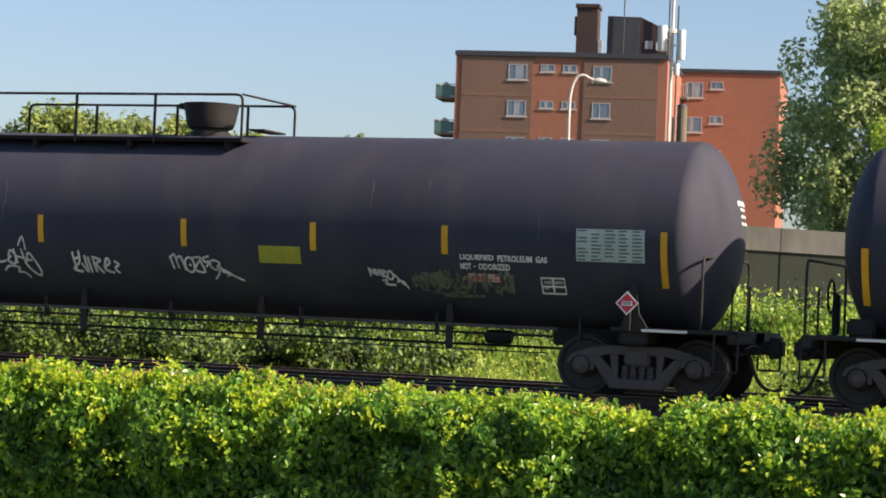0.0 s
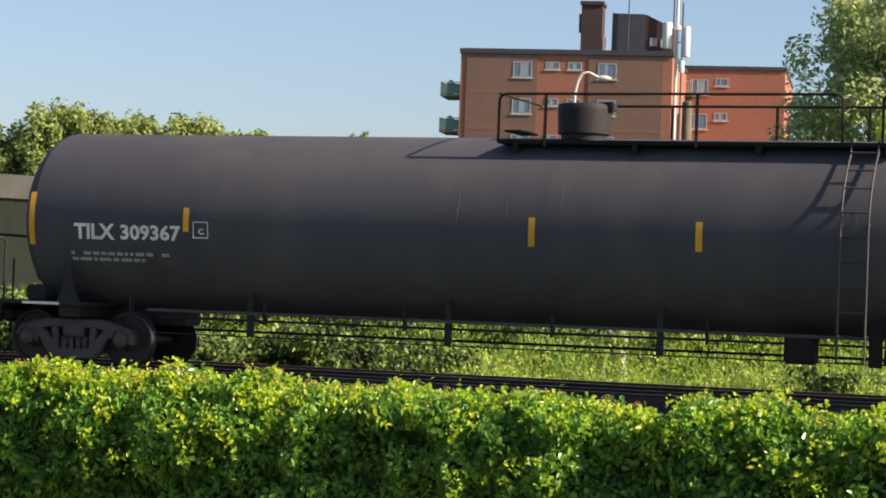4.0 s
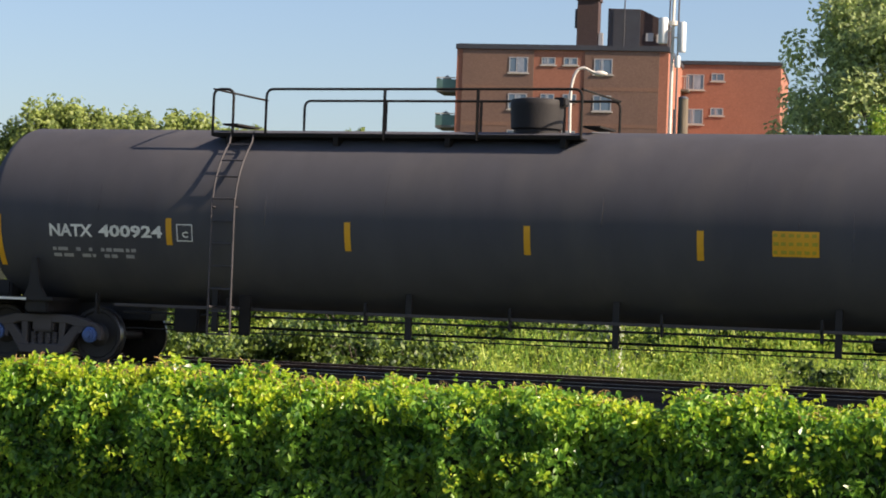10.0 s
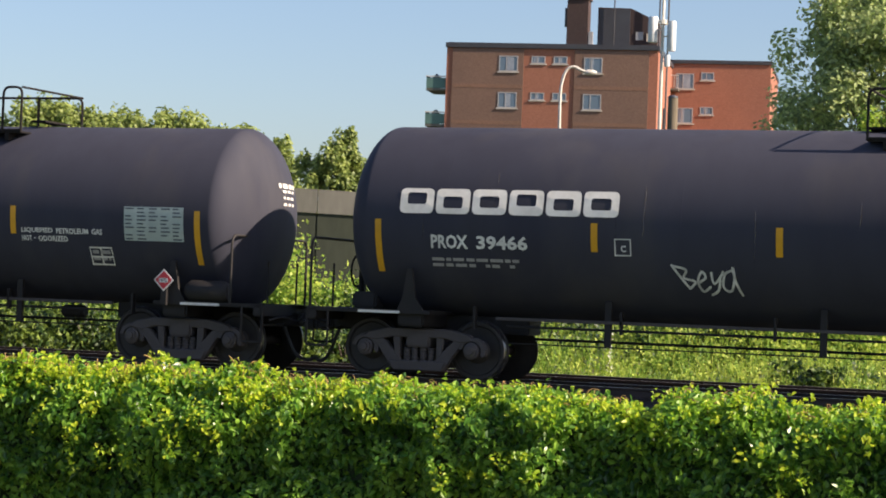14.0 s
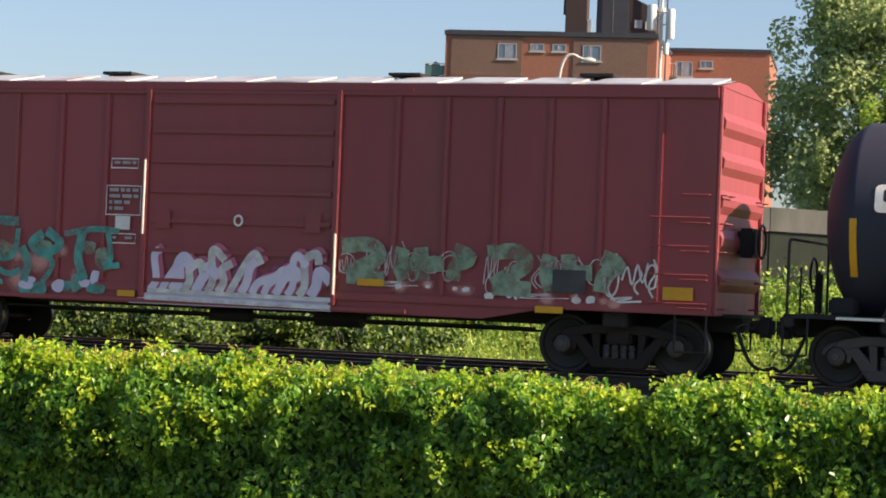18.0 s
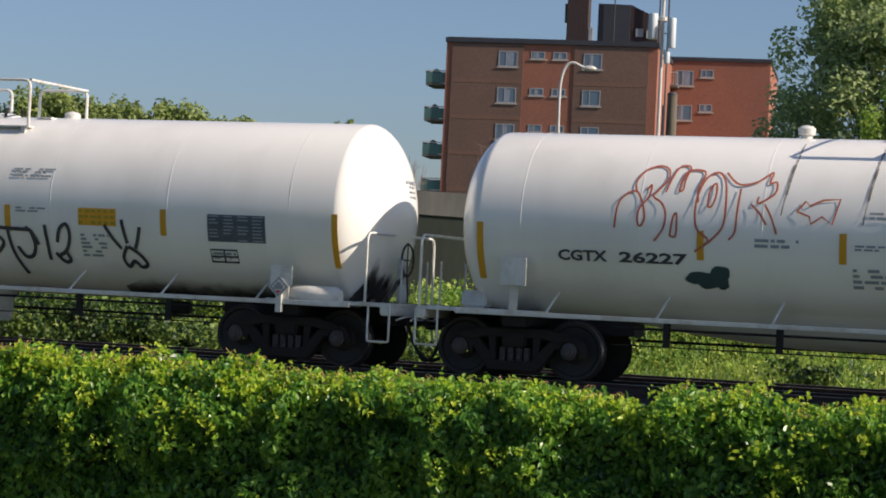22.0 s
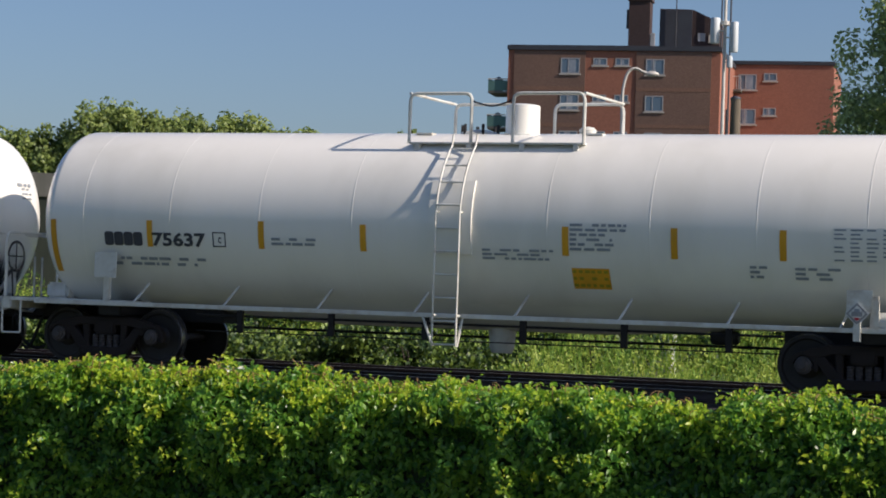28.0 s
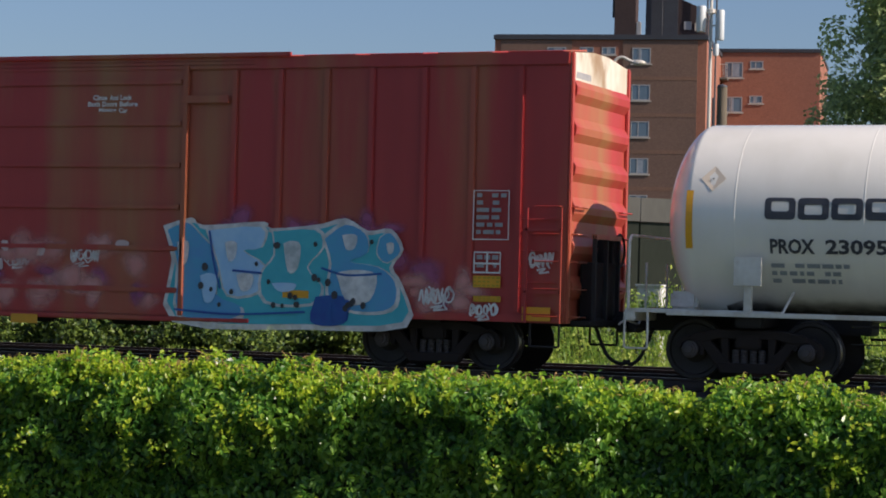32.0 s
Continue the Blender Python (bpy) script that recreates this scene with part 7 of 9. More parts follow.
def sloped_belly(c, u0, u1, drop):
    """The floor of the tank slopes down from both ends to its outlet."""
    bm = bmesh.new()
    a0 = math.asin((c.mid - 1.2) / c.r)
    span = math.pi - 2 * a0
    rows = []
    for i in range(13):
        k = i / 12
        d = drop * min(1.0, 4 * min(k, 1 - k)) ** 0.7
        rows.append([bm.verts.new((u0 + (u1 - u0) * k, -c.r * math.cos(a0 + span * q / 20), c.mid - c.r * math.sin(a0 + span * q / 20) - d * math.sin(math.pi * q / 20) ** 1.5)) for q in range(21)])
    for a, b in zip(rows, rows[1:]):
        for q in range(20):
            bm.faces.new((a[q], b[q], b[q + 1], a[q + 1]))
    bmesh.ops.recalc_face_normals(bm, faces=bm.faces)
    part("sloped_belly", bm, M["white"], c.root, "lower white tank floor sloping to the outlet", smooth=60)


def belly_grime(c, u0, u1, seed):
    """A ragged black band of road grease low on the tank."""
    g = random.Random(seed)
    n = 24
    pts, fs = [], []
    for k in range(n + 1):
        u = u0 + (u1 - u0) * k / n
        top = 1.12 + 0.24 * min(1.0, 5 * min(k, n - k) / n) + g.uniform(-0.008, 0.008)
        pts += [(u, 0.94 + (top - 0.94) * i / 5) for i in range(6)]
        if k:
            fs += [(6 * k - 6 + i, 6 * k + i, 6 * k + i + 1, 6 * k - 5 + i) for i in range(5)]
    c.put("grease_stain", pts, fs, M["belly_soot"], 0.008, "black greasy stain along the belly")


def head_print(c, half, depth, y0, y1, z0, z1, lines, material):
    """Small unreadable print on the forward head."""
    pts, fs = [], []
    g = c.rng
    for k in range(lines):
        top = z1 - (z1 - z0) * k / lines
        h = (z1 - z0) / lines * (0.4 if k else 0.7)
        y = y0 + (0 if k == 0 else 0.12)
        end = y1 if k == 0 else y1 - g.uniform(0, 0.3)
        while y < end - 0.04:
            w = min(g.uniform(0.08, 0.22), end - y)
            i = len(pts)
            for yy, zz in ((y, top - h), (y + w, top - h), (y + w, top), (y, top)):
                pts.append((on_head(half, depth, c.r, yy, zz - c.mid, 0.014), yy, zz))
            fs.append((i, i + 1, i + 2, i + 3))
            y += w + 0.06
    arr_mesh("head_print", pts, fs, M[material], c.root, "", "stuff")


def head_grime(c, half, depth, seed):
    """Greasy runs down the lower half of the forward head."""
    g = random.Random(seed)
    for k in range(13):
        y, w = g.uniform(-0.75, 0.5), g.uniform(0.04, 0.16)
        z1, z0 = g.uniform(1.6, 2.15), g.uniform(1.03, 1.1)
        pts = []
        for i in range(7):
            z = z0 + (z1 - z0) * i / 6
            hw = w * (1 - (i / 6) ** 2 * 0.45) * g.uniform(0.85, 1.05)
            for q in (y - hw, y + hw):
                pts.append((on_head(half, depth, c.r, q, z - c.mid, 0.012 + 0.0006 * k), q, z))
        arr_mesh("grease_run", pts, [(2 * i, 2 * i + 1, 2 * i + 3, 2 * i + 2) for i in range(6)], M["belly_soot"], c.root, "dark greasy run")


def rl(c, u0, z0, u1, z1):
    """The top platform with its handrails."""
    white = c.kind == "white"
    m = "white_part" if white else "rail_black"
    zd = 3.71 if white else 3.78
    top = 4.50 if white else 4.54
    w = 0.95 if white else 1.0
    r = 0.028 if white else 0.022
    root = c.root
    for ys in (-1, 1):
        a, b = sorted((ys * 0.42, ys * w))
        part("walkway", box(u0, u1, a, b, zd - 0.012, zd + 0.02, bevel=0.006), M[m], root, "grated top walkway", smooth=0)
        if not white:
            part("toe_board", box(u0, u1, ys * w - 0.012, ys * w + 0.012, zd + 0.02, zd + 0.05), M[m], root, smooth=0)
        for k in range(4):
            x = u0 + (u1 - u0) * (k + 0.15) / 3.3
            part("walkway_bracket", box(x - 0.04, x + 0.04, min(ys * 0.5, ys * w), max(ys * 0.5, ys * w), zd - 0.14, zd - 0.012), M[m], root, smooth=0)
    for x in (u0 + 0.02, u1 - 0.02):
        part("walkway", box(x - 0.14, x + 0.14, -0.42, 0.42, 4.0 if not white else 3.89, 4.03 if not white else 3.92), M[m], root, smooth=0)
    L = u1 - u0
    gap = 0.16 * L if not white else 0.3 * L
    for ys in (-1, 1):
        y = ys * w
        if ys < 0 and not white:
            # opening in the near rail at the ladder
            g0, g1 = (u0 + 0.36, u0 + 0.95) if c.ladder < (u0 + u1) / 2 else (u1 - 0.95, u1 - 0.36)
            if c.ladder < (u0 + u1) / 2:
                rails = [[(u0, y, zd), (u0, y, top), (g0, y, top), (g0, y, zd)], [(g1, y, zd), (g1, y, top), (u1, y, top), (u1, y, zd)]]
                posts = (u0 + L * 0.48, u0 + L * 0.73)
            else:
                rails = [[(u0, y, zd), (u0, y, top), (g0, y, top), (g0, y, zd)], [(g1, y, zd), (g1, y, top), (u1, y, top), (u1, y, zd)]]
                posts = (u0 + L * 0.12, u0 + L * 0.5)
        elif white:
            a, b = u0 + L * 0.36, u0 + L * 0.6
            rails = [[(u0, y, zd), (u0, y, top), (a, y, top), (a, y, zd)], [(b, y, zd), (b, y, top), (u1, y, top), (u1, y, zd)]]
            posts = ()
        else:
            a = u0 + 0.7
            rails = [[(a, y, zd), (a, y, top), (u1, y, top), (u1, y, zd)]]
            posts = (u0 + L * 0.35, u0 + L * 0.62, u0 + L * 0.85)
        for path in rails:
            part("handrail", tube(rounded(path, 0.13), r, n=7), M[m], root, "bent pipe handrail")
        for x in posts:
            part("rail_post", rod((x, y, zd - 0.05), (x, y, top), r * 1.15, n=7), M[m], root)
        if ys < 0 and white:
            part("safety_chain", tube(spline([(u0 + L * 0.36, y, top - 0.12), (u0 + L * 0.48, y, top - 0.2), (u0 + L * 0.6, y, top - 0.1)], 5), 0.014), M["iron"], root, "sagging safety chain")
    for x in (u0, u1):
        part("handrail", tube([(x, -w, top), (x, w, top)], r * 0.9, n=6), M[m], root)


def ladder_part(c, x0, x1, z0, z1, yb, material):
    """Straight stiles up the side, bending over the shoulder of the tank to the walkway."""
    bend = c.mid + 0.5
    path = [(yb, z0), (yb, bend - 0.3)]
    for k in range(7):
        z = bend + (3.66 - bend) * k / 6
        path.append((-math.sqrt((c.r + 0.11) ** 2 - (z - c.mid) ** 2), z))
    path.append((-0.98, z1))
    lad = part("ladder", tube([(x0, y, z) for y, z in path], 0.018, n=6), M[material], c.root, "steel side ladder")
    part("stile", tube([(x1, y, z) for y, z in path], 0.018, n=6), M[material], lad)
    z = z0 + 0.02
    while z < 3.7:
        y = yb if z < bend else -math.sqrt((c.r + 0.11) ** 2 - (min(z, 3.66) - c.mid) ** 2)
        part("rung", rod((x0, y, z), (x1, y, z), 0.015, n=6), M[material], lad)
        z += 0.36 if z < bend else 0.27
    for zb in (1.0, 2.6):
        part("standoff", rod((x0, yb, zb), (x0, c.y(zb, -0.05), zb), 0.02, n=6), M[material], lad)
        part("standoff", rod((x1, yb, zb), (x1, c.y(zb, -0.05), zb), 0.02, n=6), M[material], lad)
    if c.kind == "black":
        part("ladder_foot", box(x1 + 0.0, x1 + 0.2, yb + 0.3, yb + 0.36, 0.56, 1.2, bevel=0.01), M["rail_black"], lad, "black plate behind the ladder foot", smooth=0)
        part("valve_box", box(x0 - 0.9, x0 - 0.45, yb + 0.55, yb + 0.95, 0.56, 0.98, bevel=0.03), M["rail_black"], lad, "black valve box under the belly", smooth=0)


def ld(c, u0, z0, u1, z1):
    w = min(0.5, u1 - u0)
    m = (u0 + u1) / 2
    white = c.kind == "white"
    ladder_part(c, m - 0.2, m + 0.2, z0 + 0.03, 3.85, -(c.r + 0.1), "white_part" if white else "worn_black")
    if white:
        bm = bmesh.new()
        grid = []
        for e in (0.035, 0.0):
            grid.append([[bm.verts.new((m + a, c.y(z, e), z)) for a in (-0.36, 0.36)] for z in [1.95 + 1.15 * k / 8 for k in range(9)]])
        for a, b in zip(grid[0], grid[0][1:]):
            bm.faces.new((a[0], a[1], b[1], b[0]))
        for q in (0, 1):
            for k in range(8):
                bm.faces.new((grid[0][k][q], grid[0][k + 1][q], grid[1][k + 1][q], grid[1][k][q]))
        for k in (0, 8):
            bm.faces.new((grid[0][k][0], grid[0][k][1], grid[1][k][1], grid[1][k][0]))
        bmesh.ops.recalc_face_normals(bm, faces=bm.faces)
        part("ladder_plate", bm, M["white"], c.root, "curved white plate behind the ladder", smooth=30)
        for s in (-1, 1):
            part("ladder_brace", rod((m + s * 0.2, -1.56, 0.52), (m + s * 0.34 - 0.1, -1.44, 0.98), 0.022, n=6), M["white_part"], c.root)


def bo(c, u0, z0, u1, z1):
    u = (u0 + u1) / 2
    if c.kind == "white":
        part("dome", lathe([(3.8, 0.28), (4.36, 0.275), (4.39, 0.27), (4.41, 0.2), (4.42, 0)], "z", (u, 0, 0), 24), M["white"], c.root, "white cylindrical valve cover")
        part("dome_flange", lathe([(3.82, 0), (3.86, 0.36), (3.92, 0.36), (3.93, 0.28)], "z", (u, 0, 0), 24), M["white_part"], c.root)
        x = u + (0.75 if c.ladder >= u - 0.2 else -0.75)
        hatch = part("manway", lathe([(3.8, 0), (3.82, 0.33), (3.93, 0.33), (3.96, 0.3), (4.0, 0.12), (4.01, 0)], "z", (x, 0.05, 0), 20), M["white_part"], c.root, "manway lid with swing bolts")
        for k in range(6):
            a = k * math.pi / 3
            part("swing_bolt", rod((x + 0.31 * math.cos(a), 0.05 + 0.31 * math.sin(a), 3.85), (x + 0.31 * math.cos(a), 0.05 + 0.31 * math.sin(a), 4.08), 0.025, n=6), M["iron"], hatch)
    else:
        h = part("valve_housing", lathe([(3.9, 0), (3.9, 0.34), (3.99, 0.34), (4.0, 0.3), (4.04, 0.3), (4.06, 0.37), (4.12, 0.4), (4.2, 0.42), (4.42, 0.46), (4.47, 0.47), (4.47, 0.43), (4.44, 0.41), (4.42, 0)], "z", (u, 0, 0), 28), M["iron"], c.root, "bowl-shaped black valve housing")
        part("hinge", box(u - 0.58, u - 0.42, -0.1, 0.1, 4.38, 4.48, bevel=0.02), M["iron"], h)


def bc(c, u0, z0, u1, z1):
    u = (u0 + u1) / 2
    h = part("valve_housing", lathe([(3.9, 0), (3.9, 0.36), (3.98, 0.36), (4.0, 0.41), (4.36, 0.43), (4.42, 0.43), (4.46, 0.41), (4.48, 0.3), (4.5, 0)], "z", (u, 0, 0), 28), M["iron"], c.root, "drum-shaped black valve housing")
    part("hinge", box(u + 0.3, u + 0.5, -0.12, 0.12, 4.36, 4.5, bevel=0.02), M["iron"], h)


def cp(c, u0, z0, u1, z1):
    u = (u0 + u1) / 2
    part("vent_cap", lathe([(3.82, 0), (3.82, 0.09), (3.9, 0.09), (3.91, 0.13), (4.0, 0.14), (4.04, 0.1), (4.06, 0)], "z", (u, 0, 0), 14), M["white_part"], c.root, "small vent cap")


def ai(c, u0, z0, u1, z1):
    m = "white_part" if c.kind == "white" else "iron"
    z, r = (z0 + z1) / 2, (z1 - z0) / 2
    part("air_reservoir", lathe([(u0, 0), (u0 + 0.02, r * 0.7), (u0 + 0.1, r), (u1 - 0.1, r), (u1 - 0.02, r * 0.7), (u1, 0)], "x", (0, -1.25, z), 18), M[m], c.root, "horizontal air reservoir")


# ---------- boxcars ----------
def box_car(label, half, bogies, kind, eave, peak, sill_end, sill_mid, door, ribs):
    c = Car("boxcar", label, "boxcar", kind)
    root, m = c.root, kind
    y = 1.43
    side = [(-half, sill_end), (-half + 2.6, sill_end), (-half + 3.6, sill_mid), (half - 3.6, sill_mid), (half - 2.6, sill_end), (half, sill_end), (half, eave), (-half, eave)]
    for s in (-1, 1):
        a, b = sorted((s * y, s * (y - 0.08)))
        part("side_wall", prism(side, a, b), M[m], root, "painted steel side", smooth=0)
    part("floor", box(-half + 0.05, half - 0.05, -1.3, 1.3, sill_end, sill_end + 0.12), M["iron"], root, smooth=0)
    for x, d in ribs:
        part("side_post", box(x - d, x + d, -y - 0.042, -y, sill_end + 0.14, eave - 0.2, bevel=0.018), M[m], root, smooth=0)
        part("side_post", box(x - d, x + d, y, y + 0.042, sill_end + 0.14, eave - 0.2, bevel=0.018), M[m], root, smooth=0)
    for s in (-1, 1):
        part("side_plate", box(-half, half, s * y - 0.05 if s < 0 else y, s * y if s < 0 else y + 0.05, eave - 0.2, eave - 0.005, bevel=0.012), M[m], root, "top side plate", smooth=0)
        part("side_sill", box(-half, half, s * y - 0.04 if s < 0 else y, s * y if s < 0 else y + 0.04, sill_end, sill_end + 0.13, bevel=0.012), M[m], root, "bottom side sill", smooth=0)
    # ends with horizontal corrugations
    for s in (-1, 1):
        x = s * half
        part("end_wall", prism([(x - s * 0.08, sill_end), (x, sill_end), (x, eave), (x - s * 0.08, eave)], -y + 0.081, y - 0.081), M[m], root, "corrugated end", smooth=0)
        gable = bmesh.new()
        pts = [(-y, eave - 0.01), (y, eave - 0.01), (0.35, peak - 0.01), (-0.35, peak - 0.01)]
        a = [gable.verts.new((x - s * 0.06, p, z)) for p, z in pts]
        b = [gable.verts.new((x + s * 0.01, p, z)) for p, z in pts]
        gable.faces.new(a)
        gable.faces.new(b)
        for k in range(4):
            gable.faces.new((a[k], b[k], b[(k + 1) % 4], a[(k + 1) % 4]))
        bmesh.ops.recalc_face_normals(gable, faces=gable.faces)
        part("end_gable", gable, M["band" if kind == "red" and s > 0 else m], root, smooth=0)
        nr = 6 if kind == "red" else 5
        for k in range(nr):
            z0 = sill_end + 0.35 + (eave - sill_end - 0.5) * k / nr
            h = (eave - sill_end - 0.5) / nr
            bm = bmesh.new()
            prof = [(0, z0), (0.075, z0 + h * 0.2), (0.085, z0 + h * 0.38), (0.0, z0 + h * 0.62)]
            aa = [bm.verts.new((x + s * d, -y + 0.12, z)) for d, z in prof]
            bb = [bm.verts.new((x + s * d, y - 0.12, z)) for d, z in prof]
            for q in range(3):
                bm.faces.new((aa[q], aa[q + 1], bb[q + 1], bb[q]))
            bm.faces.new(aa)
            bm.faces.new(bb)
            bmesh.ops.recalc_face_normals(bm, faces=bm.faces)
            part("end_rib", bm, M[m], root, smooth=0)
        for ys in (-1, 1):
            part("corner_post", box(min(x, x + s * 0.05), max(x, x + s * 0.05), min(ys * y, ys * (y - 0.12)), max(ys * y, ys * (y - 0.12)), sill_end, eave, bevel=0.015), M[m], root, smooth=0)
    if kind == "red":
        part("end_band", box(half + 0.012, half + 0.02, -y, y, eave - 0.5, eave), M["band"], root, "rust-streaked white band at the top of the end", smooth=0)
        ba_end = box(half + 0.021, half + 0.023, -1.2, -0.5, eave - 0.38, eave - 0.28)
        part("end_print", ba_end, M["stencil_dim"], root, smooth=0)
    # roof
    bm = bmesh.new()
    prof = [(-y - 0.03, eave), (-0.35, peak), (0.35, peak), (y + 0.03, eave)]
    a = [bm.verts.new((-half, p, z)) for p, z in prof]
    b = [bm.verts.new((half, p, z)) for p, z in prof]
    for k in range(3):
        bm.faces.new((a[k], a[k + 1], b[k + 1], b[k]))
    bmesh.ops.recalc_face_normals(bm, faces=bm.faces)
    part("roof", bm, M["roofw" if kind == "maroon" else m], root, "shallow gabled sheet roof", smooth=0)
    n = 14 if kind == "maroon" else 16
    for k in range(n):
        x = -half + 2 * half * (k + 0.5) / n
        w = half / n * 0.78
        for s in (-1, 1):
            bm = bmesh.new()
            q = [(x - w, s * y * 0.98, eave + 0.02), (x + w, s * y * 0.98, eave + 0.02), (x + w, s * 0.3, peak + 0.05), (x - w, s * 0.3, peak + 0.05)]
            lo = [bm.verts.new((p[0], p[1], p[2] - 0.03)) for p in q]
            hi = [bm.verts.new(p) for p in q]
            bm.faces.new(hi)
            for i in range(4):
                bm.faces.new((lo[i], lo[(i + 1) % 4], hi[(i + 1) % 4], hi[i]))
            bmesh.ops.recalc_face_normals(bm, faces=bm.faces)
            part("roof_panel", bm, M["roofw" if kind == "maroon" else m], root, smooth=0)
    if kind == "maroon":
        for x in (-5.6, -3.0, 2.2, 5.4):
            part("roof_patch", box(x - 0.25, x + 0.3, -0.5, 0.5, peak + 0.05, peak + 0.1, bevel=0.01), M["iron"], root, "dark roof patch", smooth=0)
    if kind == "red":
        part("roof_lip", box(-half, 4.6, -y - 0.12, -y - 0.052, eave - 0.01, eave + 0.06, bevel=0.01), M[m], root, "projecting upper door rail", smooth=0)
        part("route_bracket", box(2.62, 3.5, -y - 0.09, -y - 0.062, eave - 0.75, eave - 0.62, bevel=0.01), M[m], root, "dark riveted bracket", smooth=0)
        pl = part("end_platform", box(half + 0.02, half + 0.42, -1.2, 1.2, sill_end - 0.02, sill_end + 0.05), M["iron"], root, "black end crossover platform", smooth=0)
        for q in (-1.15, -0.6, 0.0):
            part("platform_post", box(half + 0.34, half + 0.4, q - 0.03, q + 0.03, sill_end + 0.05, sill_end + 1.35), M["iron"], pl, smooth=0)
        part("platform_rail", box(half + 0.33, half + 0.41, -1.18, 0.03, sill_end + 1.3, sill_end + 1.37), M[m], pl, smooth=0)
        # added dark box where the next tank's shadow falls on the end wall
        part("end_cabinet", box(half + 0.05, half + 0.3, -0.9, 0.2, sill_end + 0.05, sill_end + 0.95, bevel=0.03), M["bogie_brown"], pl, "dark box added for the shadow low on the end", smooth=0)
        for z in (sill_end + 0.45, sill_end + 1.4):
            part("ladder_rail", box(half - 0.62, half - 0.04, -y - 0.13, -y - 0.1, z, z + 0.04), M[m], root, smooth=0)
        for xq in (half - 0.62, half - 0.07):
            part("ladder_stile", box(xq, xq + 0.04, -y - 0.13, -y - 0.1, sill_end, sill_end + 1.75), M[m], root, smooth=0)
    # sliding door
    d0, d1 = door
    ds, dt = sill_mid + 0.1, eave - 0.12
    dr_ = part("door", box(d0, d1, -y - 0.033, -y - 0.001, ds, dt, bevel=0.01), M[m], root, "sliding door with horizontal ribs", smooth=0)
    for k in range(7 if kind == "maroon" else 6):
        z = ds + (dt - ds) * (k + 0.6) / (7 if kind == "maroon" else 6)
        part("door_rib", box(d0 + 0.12, d1 - 0.12, -y - 0.075, -y - 0.03, z - 0.045, z + 0.045, bevel=0.014), M[m], dr_, smooth=0)
    for x in (d0 + 0.03, d1 - 0.05):
        part("door_post", box(x - 0.05, x + 0.05, -y - 0.08, -y - 0.03, ds, dt, bevel=0.012), M[m], dr_, smooth=0)
    part("lock_rod", rod((d0 + 0.02, -y - 0.09, 1.9), (d0 + 0.02, -y - 0.09, 3.1), 0.02), M["galv" if kind == "maroon" else m], dr_)
    part("lock_rod", rod((d1 - 0.02, -y - 0.09, 1.05), (d1 - 0.02, -y - 0.09, 2.0), 0.022), M["beige" if kind == "maroon" else m], dr_)
    for z, e in ((eave - 0.1, 0.06), (ds - 0.05, 0.07)):
        part("door_track", box(d0 - 2.9, d1 + 1.2, -y - e, -y - 0.005, z - 0.035, z + 0.035, bevel=0.01), M[m], root, "door track", smooth=0)
    for s, bxp in ((1, bogies[1]), (-1, bogies[0])):
        e = s * (half + 0.25)
        i = bxp - s * 1.6
        part("bolster", box(bxp - 0.2, bxp + 0.2, -1.3, 1.3, 0.74, sill_end, bevel=0.02), M["iron"], root)
        coupler(c, s, e, "iron")
        bogie(c, bxp, "bogie_brown")
        # end ladder and grab irons
        for ys in (-1, 1):
            x0 = s * half
            for k in range(5):
                z = sill_end + 0.1 + k * 0.42
                part("grab_iron", tube(rounded([(x0 - s * 0.08, ys * (y + 0.005), z), (x0 - s * 0.08, ys * (y + 0.075), z), (x0 - s * 0.5, ys * (y + 0.075), z), (x0 - s * 0.5, ys * (y + 0.005), z)], 0.03), 0.009, n=5), M[m], root)
                if s > 0:
                    part("grab_iron", tube(rounded([(x0, ys * (y - 0.1), z), (x0 + s * 0.16, ys * (y - 0.1), z), (x0 + s * 0.16, ys * (y - 0.55), z), (x0, ys * (y - 0.55), z)], 0.03), 0.013, n=5), M[m], root)
            part("sill_step", tube(rounded([(x0 - s * 0.08, ys * y, sill_end), (x0 - s * 0.08, ys * y, 0.42), (x0 - s * 0.55, ys * y, 0.42), (x0 - s * 0.55, ys * y, sill_end)], 0.04), 0.02, n=6), M["iron"], root, "hanging foot step")
        part("end_walk", box(min(s * half, s * (half + 0.3)), max(s * half, s * (half + 0.3)), -0.75, 0.75, sill_end - 0.02, sill_end + 0.03), M["iron"], root, smooth=0)
    part("centre_sill", box(-half - 0.2, half + 0.2, -0.32, 0.32, 0.72, sill_end, bevel=0.02), M["iron"], root)
    bs = part("brake_housing", box(half + 0.02, half + 0.3, -0.15, 0.35, sill_end + 0.9, sill_end + 1.35, bevel=0.05), M["iron"], root, "hand brake housing")
    part("brake_wheel", lathe([(-0.02, 0.25), (0.0, 0.28), (0.02, 0.25), (0.0, 0.23), (-0.02, 0.25)], "x", (half + 0.36, 0.1, sill_end + 1.15), 20), M["iron"], bs)
    part("brake_cylinder", lathe([(-0.4, 0), (-0.4, 0.16), (0.4, 0.16), (0.4, 0)], "x", (1.2, -0.3, 0.68), 14), M["iron"], root)
    part("air_reservoir", lathe([(-0.4, 0), (-0.36, 0.11), (0.36, 0.11), (0.4, 0)], "x", (-0.6, -0.6, 0.64), 14), M["iron"], root)
    for z, yy in ((0.66, -0.85), (0.6, 0.5)):
        part("brake_pipe", rod((bogies[0] + 1.4, yy, z), (bogies[1] - 1.4, yy, z), 0.022, n=7), M["iron"], root)
    return c


